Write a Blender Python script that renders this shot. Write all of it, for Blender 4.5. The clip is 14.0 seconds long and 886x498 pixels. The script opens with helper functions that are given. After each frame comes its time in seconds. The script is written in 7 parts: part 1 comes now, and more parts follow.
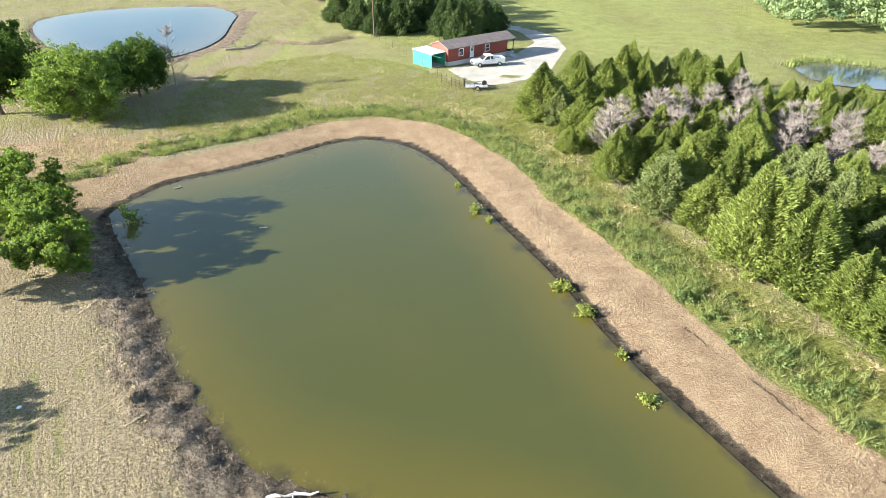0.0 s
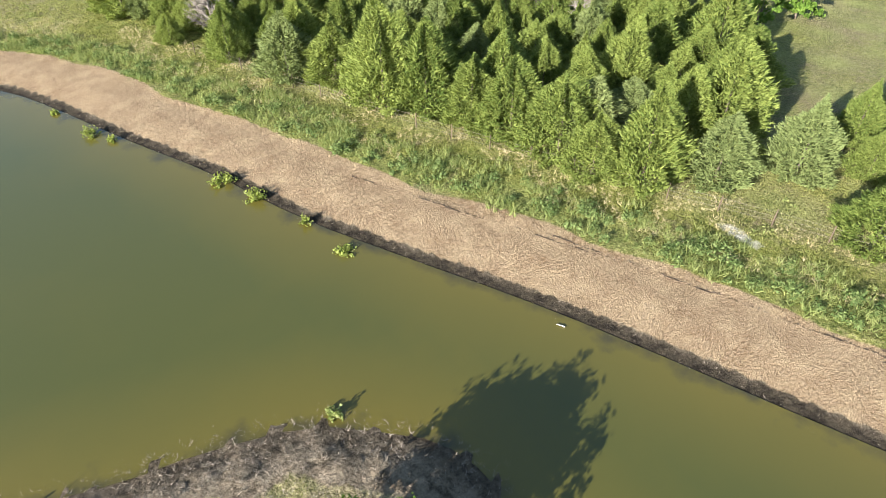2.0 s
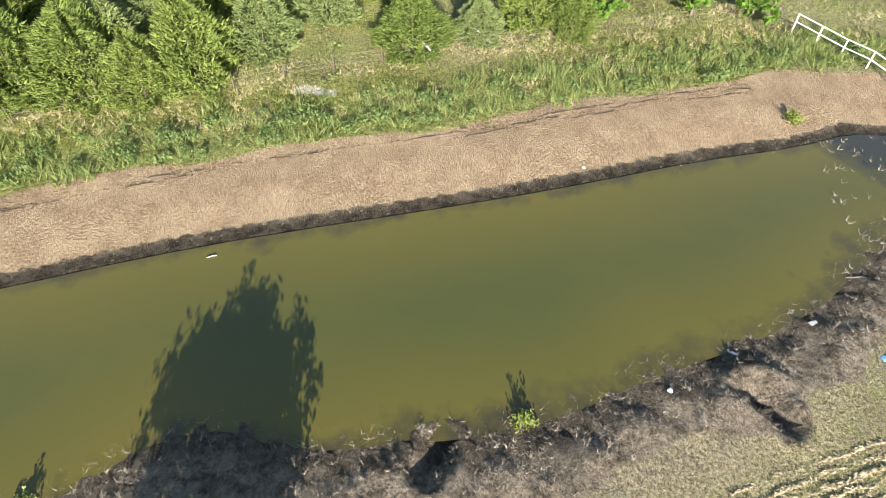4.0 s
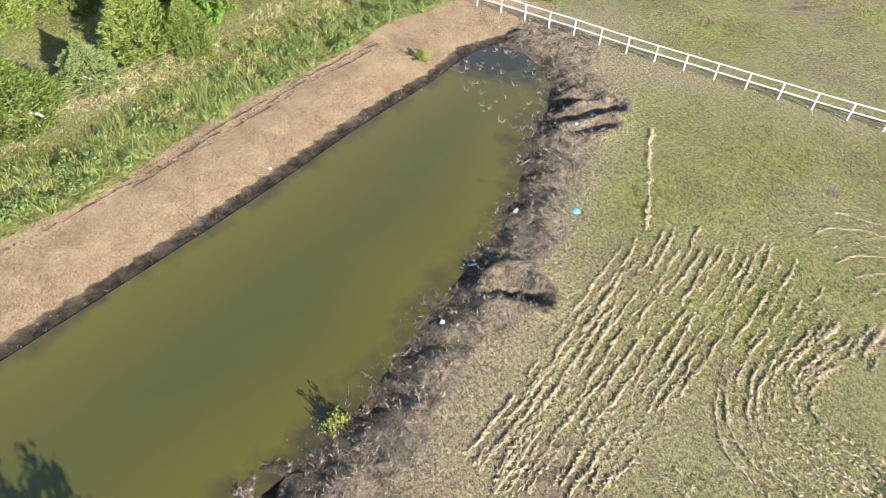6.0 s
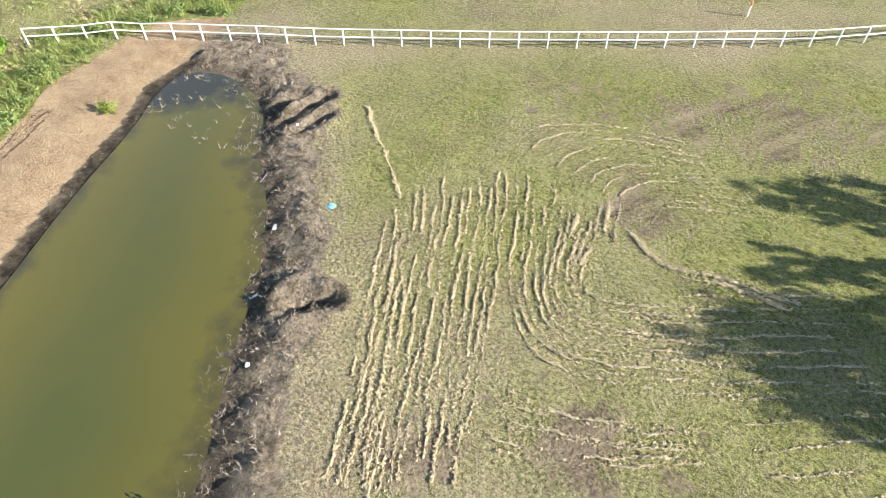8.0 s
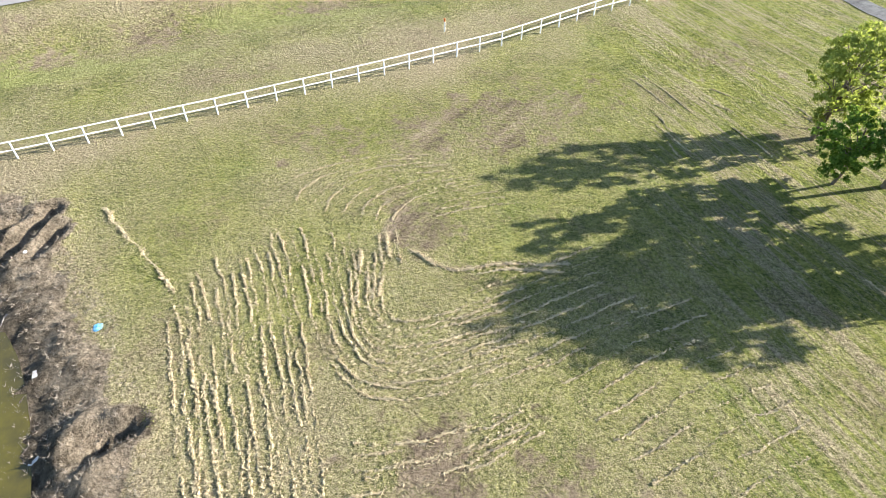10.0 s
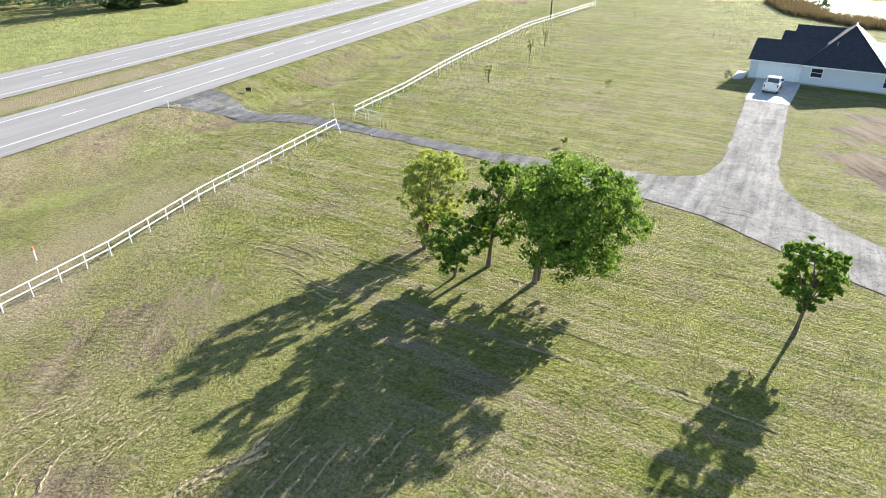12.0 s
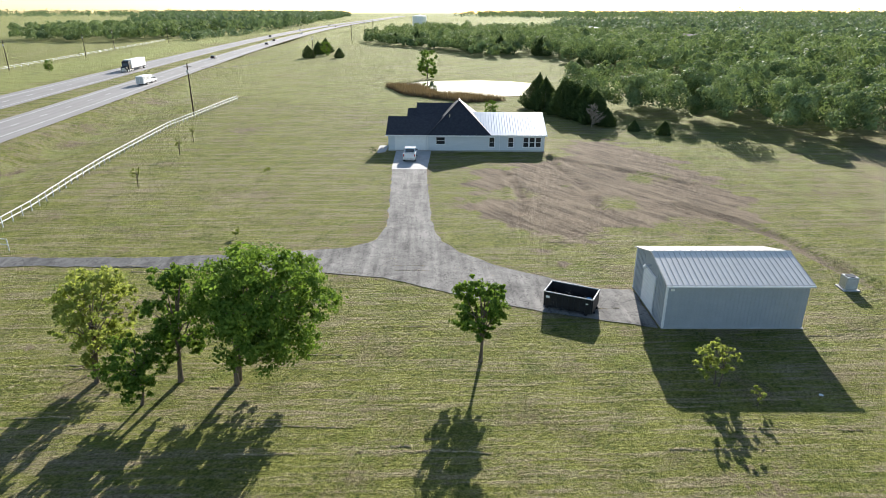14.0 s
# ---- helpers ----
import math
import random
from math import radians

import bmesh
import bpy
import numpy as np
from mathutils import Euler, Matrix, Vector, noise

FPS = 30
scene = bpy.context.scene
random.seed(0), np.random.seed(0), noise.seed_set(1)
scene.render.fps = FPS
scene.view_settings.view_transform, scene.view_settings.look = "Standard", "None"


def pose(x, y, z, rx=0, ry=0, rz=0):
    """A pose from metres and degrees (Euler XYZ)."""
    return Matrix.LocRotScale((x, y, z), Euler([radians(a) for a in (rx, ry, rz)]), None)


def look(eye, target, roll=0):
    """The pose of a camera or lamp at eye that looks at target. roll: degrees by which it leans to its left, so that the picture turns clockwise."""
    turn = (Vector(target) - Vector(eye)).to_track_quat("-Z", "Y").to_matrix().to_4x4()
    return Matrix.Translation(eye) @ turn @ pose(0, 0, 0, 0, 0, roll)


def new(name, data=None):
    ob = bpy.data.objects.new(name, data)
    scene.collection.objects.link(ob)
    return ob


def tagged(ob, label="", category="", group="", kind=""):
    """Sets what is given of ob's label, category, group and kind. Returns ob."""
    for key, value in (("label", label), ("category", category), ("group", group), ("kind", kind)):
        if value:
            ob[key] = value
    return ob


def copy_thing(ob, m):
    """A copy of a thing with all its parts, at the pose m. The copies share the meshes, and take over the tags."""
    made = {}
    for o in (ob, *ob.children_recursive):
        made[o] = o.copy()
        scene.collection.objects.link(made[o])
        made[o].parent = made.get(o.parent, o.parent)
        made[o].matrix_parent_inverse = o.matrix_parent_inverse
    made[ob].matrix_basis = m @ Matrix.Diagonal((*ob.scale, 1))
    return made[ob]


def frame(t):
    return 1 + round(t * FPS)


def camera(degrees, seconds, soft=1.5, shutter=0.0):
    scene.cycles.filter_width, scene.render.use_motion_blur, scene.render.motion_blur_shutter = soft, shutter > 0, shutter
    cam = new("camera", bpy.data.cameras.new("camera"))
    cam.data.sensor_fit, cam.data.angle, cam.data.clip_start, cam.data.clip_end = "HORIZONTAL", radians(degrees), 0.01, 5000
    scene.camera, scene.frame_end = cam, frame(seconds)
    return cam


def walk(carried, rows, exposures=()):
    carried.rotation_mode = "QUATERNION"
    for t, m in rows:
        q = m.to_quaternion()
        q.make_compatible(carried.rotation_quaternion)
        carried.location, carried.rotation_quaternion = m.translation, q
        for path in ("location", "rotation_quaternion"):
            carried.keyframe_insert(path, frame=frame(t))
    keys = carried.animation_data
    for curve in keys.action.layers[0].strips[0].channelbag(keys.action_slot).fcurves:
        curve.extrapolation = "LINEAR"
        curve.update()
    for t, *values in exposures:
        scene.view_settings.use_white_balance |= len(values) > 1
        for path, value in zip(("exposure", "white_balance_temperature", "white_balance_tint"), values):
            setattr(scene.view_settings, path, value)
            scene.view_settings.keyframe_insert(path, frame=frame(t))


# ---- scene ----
cam = camera(71.23, 14.0, soft=0.7)
ROWS = (
    (0.0, 0.0, 0.0, 26.4, 0.0, -30.79, 0.63), (0.5, 0.21, 0.0, 25.73, -9.16, -31.14, 0.16),
    (1.0, 0.26, 0.0, 25.15, -16.72, -33.76, -0.08), (1.5, 0.26, 0.02, 24.7, -24.23, -36.97, 0.06),
    (2.0, 0.27, 0.06, 24.35, -35.83, -39.96, -0.03), (2.5, 0.28, 0.12, 24.03, -48.72, -42.37, 0.06),
    (3.0, 0.32, 0.17, 23.77, -59.92, -44.78, -0.03), (3.5, 0.42, 0.22, 23.55, -70.95, -47.18, -0.08),
    (4.0, 0.47, 0.26, 23.28, -81.12, -48.43, -0.15), (6.5, 0.23, 0.5, 22.32, -126.33, -47.26, 0.15),
    (7.0, 0.21, 0.51, 22.29, -134.13, -47.3, -0.04), (7.5, 0.21, 0.5, 22.27, -141.71, -47.3, -0.1),
    (10.0, 0.12, 0.27, 22.6, -175.7, -44.06, 0.07), (10.5, 0.06, 0.25, 22.6, -184.23, -39.1, 0.0),
    (11.0, 0.07, 0.25, 22.56, -194.81, -35.06, 0.03), (11.5, 0.06, 0.23, 22.55, -203.92, -31.84, 0.0),
    (12.0, 0.05, 0.21, 22.56, -212.92, -28.87, 0.02), (12.5, 0.0, 0.2, 22.56, -221.38, -25.86, -0.02),
    (13.0, -0.08, 0.19, 22.52, -229.3, -23.09, -0.02), (13.5, -0.11, 0.17, 22.5, -236.92, -21.27, 0.02),
    (14.0, -0.11, 0.13, 22.46, -243.97, -21.1, 0.05))
# yaw, pitch and lean of a level gimbal: the lean turns the picture about the view axis
PATH = [(t, pose(x, y, z) @ pose(0, 0, 0, 0, 0, yaw) @ pose(0, 0, 0, 90 + pitch) @ pose(0, 0, 0, 0, 0, lean)) for t, x, y, z, yaw, pitch, lean in ROWS]
walk(cam, PATH, ((0.0, 1.95), (1.5, 1.83), (3.0, 1.73), (6.5, 1.72), (7.5, 1.83), (10.0, 1.95), (11.0, 1.80), (12.3, 1.82), (13.2, 1.5), (14.0, 1.2)))

# ---- light ----
SUN_AZ, SUN_EL = 195.0, 19.5   # degrees from +x, and above the horizon: where the sun stands
world = bpy.data.worlds.new("sky")
scene.world = world
world.use_nodes = True
wn = world.node_tree.nodes
sky = wn.new("ShaderNodeTexSky")
sky.sky_type, sky.sun_disc = 'NISHITA', False
sky.sun_elevation, sky.sun_rotation = radians(SUN_EL), radians(90 - SUN_AZ)
sky.air_density, sky.dust_density, sky.ozone_density = 1.0, 0.5, 1.5
world.node_tree.links.new(sky.outputs[0], wn["Background"].inputs[0])
wn["Background"].inputs[1].default_value = 0.088
sun = new("sun", bpy.data.lights.new("sun", "SUN"))
sun.data.energy, sun.data.angle, sun.data.color = 5.0, radians(0.5), (1.0, 0.955, 0.89)
sun.matrix_world = look((0, 0, 60), (-math.cos(radians(SUN_AZ)) * 60, -math.sin(radians(SUN_AZ)) * 60, 60 - 60 * math.tan(radians(SUN_EL))))


# ---- materials ----
class Nodes:
    """Short hand for building a node material."""

    def __init__(self, name):
        self.m = bpy.data.materials.new(name)
        self.m.use_nodes = True
        self.t = self.m.node_tree
        self.b = self.t.nodes["Principled BSDF"]
        self.out = self.t.nodes["Material Output"]
        self.pos = self.t.nodes.new("ShaderNodeNewGeometry").outputs["Position"]

    def put(self, value, socket):
        if isinstance(value, bpy.types.NodeSocket):
            self.t.links.new(value, socket)
        elif isinstance(value, tuple):
            socket.default_value = (*value, 1.0)[:4] if len(socket.default_value) == 4 else value
        else:
            socket.default_value = value

    def noise(self, scale, detail=4.0, rough=0.6, stretch=None, turn=0.0, local=False):
        n = self.t.nodes.new("ShaderNodeTexNoise")
        n.inputs["Scale"].default_value, n.inputs["Detail"].default_value, n.inputs["Roughness"].default_value = scale, detail, rough
        src = self.t.nodes.new("ShaderNodeTexCoord").outputs["Object"] if local else self.pos
        if stretch:
            mp = self.t.nodes.new("ShaderNodeMapping")
            mp.vector_type = 'TEXTURE'
            mp.inputs["Scale"].default_value = tuple(1 / v for v in stretch)
            mp.inputs["Rotation"].default_value = (0, 0, radians(turn))
            self.t.links.new(src, mp.inputs[0])
            src = mp.outputs[0]
        self.t.links.new(src, n.inputs["Vector"])
        return n.outputs["Fac"]

    def ramp(self, fac, lo, hi):
        n = self.t.nodes.new("ShaderNodeMapRange")
        self.put(fac, n.inputs[0])
        n.inputs[1].default_value, n.inputs[2].default_value = lo, hi
        return n.outputs[0]

    def mix(self, fac, a, b):
        n = self.t.nodes.new("ShaderNodeMix")
        n.data_type = 'RGBA'
        self.put(fac, n.inputs[0])
        self.put(a, n.inputs[6])
        self.put(b, n.inputs[7])
        return n.outputs[2]

    def calc(self, op, a, b=0.0):
        n = self.t.nodes.new("ShaderNodeMath")
        n.operation = op
        self.put(a, n.inputs[0])
        self.put(b, n.inputs[1])
        return n.outputs[0]

    def attr(self, name):
        n = self.t.nodes.new("ShaderNodeAttribute")
        n.attribute_name = name
        return n.outputs["Fac"]

    def island(self):
        return self.t.nodes.new("ShaderNodeNewGeometry").outputs["Random Per Island"]

    def own(self):
        return self.t.nodes.new("ShaderNodeObjectInfo").outputs["Random"]

    def bump(self, height, strength, distance):
        n = self.t.nodes.new("ShaderNodeBump")
        n.inputs["Strength"].default_value, n.inputs["Distance"].default_value = strength, distance
        self.put(height, n.inputs["Height"])
        self.t.links.new(n.outputs[0], self.b.inputs["Normal"])

    def done(self, color, rough=0.8, metal=0.0, spec=0.3):
        self.put(color, self.b.inputs["Base Color"])
        self.put(rough, self.b.inputs["Roughness"])
        self.b.inputs["Metallic"].default_value = metal
        self.b.inputs["Specular IOR Level"].default_value = spec
        return self.m


def surface(name, c1, c2, scale=2.0, rough=0.7, metal=0.0, spec=0.3, bump=0.2, depth=0.02, stretch=None, turn=0, local=False):
    n = Nodes(name)
    f = n.noise(scale, 6, 0.65, stretch, turn, local)
    g = n.noise(scale * 9, 4, 0.6, stretch, turn, local)
    mixf = n.ramp(n.calc('ADD', n.calc('MULTIPLY', f, 0.65), n.calc('MULTIPLY', g, 0.35)), 0.36, 0.64)
    if bump:
        n.bump(g, bump, depth)
    return n.done(n.mix(mixf, c1, c2), rough, metal, spec)


def foliage(name, c1, c2, translucent=0.35, object_shift=0.5, crowns=0.0):
    """Leaves that vary one by one, tree by tree and, in a wood, crown by crown."""
    n = Nodes(name)
    f = n.calc('ADD', n.calc('MULTIPLY', n.island(), 1 - object_shift), n.calc('MULTIPLY', n.own(), object_shift))
    if crowns:
        f = n.calc('ADD', n.calc('MULTIPLY', f, 1 - crowns), n.calc('MULTIPLY', n.ramp(n.noise(0.11, 2, 0.5), 0.36, 0.64), crowns))
    col = n.mix(f, c1, c2)
    n.done(col, 0.7, 0, 0.08)
    tr = n.t.nodes.new("ShaderNodeBsdfTranslucent")
    n.put(n.mix(0.45, col, (c2[0] * 1.7, c2[1] * 1.7, c2[2] * 0.9)), tr.inputs[0])
    ms = n.t.nodes.new("ShaderNodeMixShader")
    ms.inputs[0].default_value = translucent
    n.t.links.new(n.b.outputs[0], ms.inputs[1])
    n.t.links.new(tr.outputs[0], ms.inputs[2])
    n.t.links.new(ms.outputs[0], n.out.inputs[0])
    return n.m


def ground_material():
    n = Nodes("meadow_ground")
    big, mid, fine, grit, speck = n.noise(0.045, 5, 0.6), n.noise(0.35, 6, 0.7), n.noise(1.7, 6, 0.75), n.noise(6.0, 5, 0.75), n.noise(17.0, 4, 0.8)
    clump = n.noise(3.1, 4, 0.6)
    mow = n.noise(1.7, 4, 0.7, (0.2, 1.8, 1.0), 118)
    near = n.calc('ADD', n.calc('MULTIPLY', grit, 0.3), n.calc('MULTIPLY', speck, 0.24))
    swath = n.calc('MULTIPLY', n.ramp(n.noise(0.42, 5, 0.7, (0.14, 1.6, 1.0), 118), 0.46, 0.56), n.attr("strip"))
    f1 = n.ramp(n.calc('ADD', n.calc('ADD', n.calc('MULTIPLY', mid, 0.16), n.calc('MULTIPLY', clump, 0.16)), n.calc('ADD', n.calc('MULTIPLY', fine, 0.14), near)), 0.44, 0.56)
    green = n.mix(f1, (0.072, 0.100, 0.018), (0.42, 0.42, 0.105))
    rich = n.ramp(n.calc('ADD', n.calc('MULTIPLY', n.noise(0.22, 5, 0.65), 0.7), n.calc('MULTIPLY', fine, 0.3)), 0.54, 0.62)
    green = n.mix(n.calc('MULTIPLY', rich, 0.6), green, n.mix(f1, (0.055, 0.10, 0.012), (0.29, 0.38, 0.055)))
    straw = n.mix(n.ramp(n.calc('ADD', n.calc('MULTIPLY', grit, 0.5), n.calc('MULTIPLY', speck, 0.5)), 0.42, 0.58), (0.17, 0.13, 0.075), (0.70, 0.585, 0.38))
    dryness = n.calc('ADD', n.calc('ADD', n.calc('MULTIPLY', n.ramp(big, 0.38, 0.66), 0.30), n.calc('MULTIPLY', n.ramp(fine, 0.44, 0.62), 0.20)),
                     n.calc('ADD', n.calc('ADD', n.calc('MULTIPLY', n.calc('MULTIPLY', n.ramp(mow, 0.45, 0.57), n.attr("strip")), 0.52), n.calc('MULTIPLY', n.ramp(speck, 0.46, 0.60), 0.42)), n.calc('SUBTRACT', n.attr("dry"), 0.37)))
    dryness = n.calc('ADD', dryness, n.calc('MULTIPLY', n.calc('SUBTRACT', swath, 0.4), 0.42))
    col = n.mix(n.ramp(dryness, 0.08, 0.86), green, straw)
    worn = n.ramp(n.calc('ADD', n.calc('MULTIPLY', n.noise(0.16, 5, 0.7), 0.7), n.calc('MULTIPLY', fine, 0.3)), 0.53, 0.62)
    col = n.mix(n.calc('MULTIPLY', worn, 0.62), col, n.mix(n.ramp(n.calc('ADD', n.calc('MULTIPLY', grit, 0.5), n.calc('MULTIPLY', speck, 0.5)), 0.43, 0.57), (0.11, 0.08, 0.05), (0.46, 0.36, 0.24)))
    lush = n.mix(f1, (0.20, 0.235, 0.065), (0.56, 0.57, 0.21))
    col = n.mix(n.attr("lush"), col, lush)
    till = n.mix(n.ramp(n.calc('ADD', n.calc('MULTIPLY', n.noise(0.5, 6, 0.75, (0.25, 1.6, 1), 60), 0.6), n.calc('MULTIPLY', grit, 0.4)), 0.40, 0.60), (0.12, 0.088, 0.062), (0.44, 0.345, 0.24))
    tw = n.ramp(n.calc('ADD', n.attr("till"), n.calc('ADD', n.calc('MULTIPLY', n.calc('SUBTRACT', n.calc('ADD', n.calc('MULTIPLY', mid, 0.5), n.calc('MULTIPLY', fine, 0.5)), 0.5), 2.6), n.calc('MULTIPLY', n.calc('SUBTRACT', big, 0.5), 0.9))), 0.40, 0.72)
    col = n.mix(tw, col, till)
    bare = n.mix(n.ramp(n.noise(0.5, 7, 0.75), 0.35, 0.65), (0.285, 0.178, 0.097), (0.565, 0.415, 0.25))
    bare = n.mix(n.ramp(n.calc('ADD', n.calc('MULTIPLY', grit, 0.5), n.calc('MULTIPLY', speck, 0.5)), 0.45, 0.62), bare, (0.63, 0.475, 0.315))
    bare = n.mix(n.ramp(speck, 0.46, 0.36), bare, (0.12, 0.08, 0.05))
    bw = n.ramp(n.calc('ADD', n.attr("bare"), n.calc('MULTIPLY', n.calc('SUBTRACT', fine, 0.5), 0.9)), 0.38, 0.62)
    col = n.mix(bw, col, bare)
    lime = n.mix(n.ramp(mid, 0.35, 0.65), (0.60, 0.56, 0.48), (0.76, 0.72, 0.63))
    lw = n.ramp(n.calc('ADD', n.attr("lime"), n.calc('MULTIPLY', n.calc('SUBTRACT', mid, 0.5), 1.2)), 0.4, 0.6)
    col = n.mix(lw, col, lime)
    muck = n.mix(n.ramp(n.noise(1.3, 8, 0.82), 0.40, 0.60), (0.12, 0.095, 0.066), (0.46, 0.37, 0.265))
    kw = n.ramp(n.calc('ADD', n.attr("muck"), n.calc('MULTIPLY', n.calc('SUBTRACT', fine, 0.5), 1.1)), 0.38, 0.62)
    col = n.mix(kw, col, n.mix(n.attr("wet"), muck, n.mix(n.ramp(fine, 0.4, 0.6), (0.03, 0.024, 0.018), (0.10, 0.08, 0.055))))
    soft = n.calc('SUBTRACT', 1.0, n.calc('MULTIPLY', n.attr("bare"), 0.62))
    relief = n.calc('ADD', n.calc('MULTIPLY', fine, 0.30), n.calc('ADD', n.calc('MULTIPLY', clump, 0.24), n.calc('MULTIPLY', n.calc('MULTIPLY', mow, n.attr("strip")), 0.30)))
    n.bump(n.calc('ADD', n.calc('MULTIPLY', relief, soft), n.calc('ADD', n.calc('MULTIPLY', grit, 0.24), n.calc('MULTIPLY', speck, 0.09))), 1.0, 3.1)
    return n.done(col, 0.95, 0, 0.1)


def worn_asphalt(name, dark, pale, turn):
    """Old asphalt: dusty wheel tracks, dark patches and hairline cracks."""
    n = Nodes(name)
    patch, grain, track, web = n.noise(0.30, 6, 0.7), n.noise(7.0, 5, 0.75), n.noise(0.8, 4, 0.6, (0.12, 1.6, 1.0), turn), n.noise(0.55, 6, 0.62)
    f = n.ramp(n.calc('ADD', n.calc('ADD', n.calc('MULTIPLY', patch, 0.42), n.calc('MULTIPLY', grain, 0.28)), n.calc('MULTIPLY', track, 0.30)), 0.40, 0.60)
    col = n.mix(f, dark, pale)
    crack = n.ramp(n.calc('ABSOLUTE', n.calc('SUBTRACT', web, 0.5)), 0.010, 0.003)
    col = n.mix(n.calc('MULTIPLY', crack, 0.8), col, (dark[0] * 0.5, dark[1] * 0.5, dark[2] * 0.5))
    col = n.mix(n.ramp(n.noise(1.4, 6, 0.75), 0.63, 0.74), col, (0.27, 0.23, 0.18))
    n.bump(grain, 0.5, 0.03)
    return n.done(col, 0.92, 0, 0.2)


def water_material(name, deep, shallow, rough=0.06, wave=0.02):
    n = Nodes(name)
    cloud = n.noise(0.09, 4, 0.55)
    f = n.ramp(n.calc('ADD', n.attr("depth"), n.calc('MULTIPLY', n.calc('SUBTRACT', cloud, 0.5), 0.7)), 0.0, 1.0)
    n.bump(n.noise(2.5, 3, 0.5), wave, 0.05)
    silt = n.ramp(n.calc('ADD', n.attr("silt"), n.calc('MULTIPLY', n.calc('SUBTRACT', n.noise(0.45, 5, 0.65), 0.5), 1.3)), 0.3, 0.8)
    return n.done(n.mix(silt, n.mix(f, shallow, deep), (0.034, 0.031, 0.018)), rough, 0, 0.5)


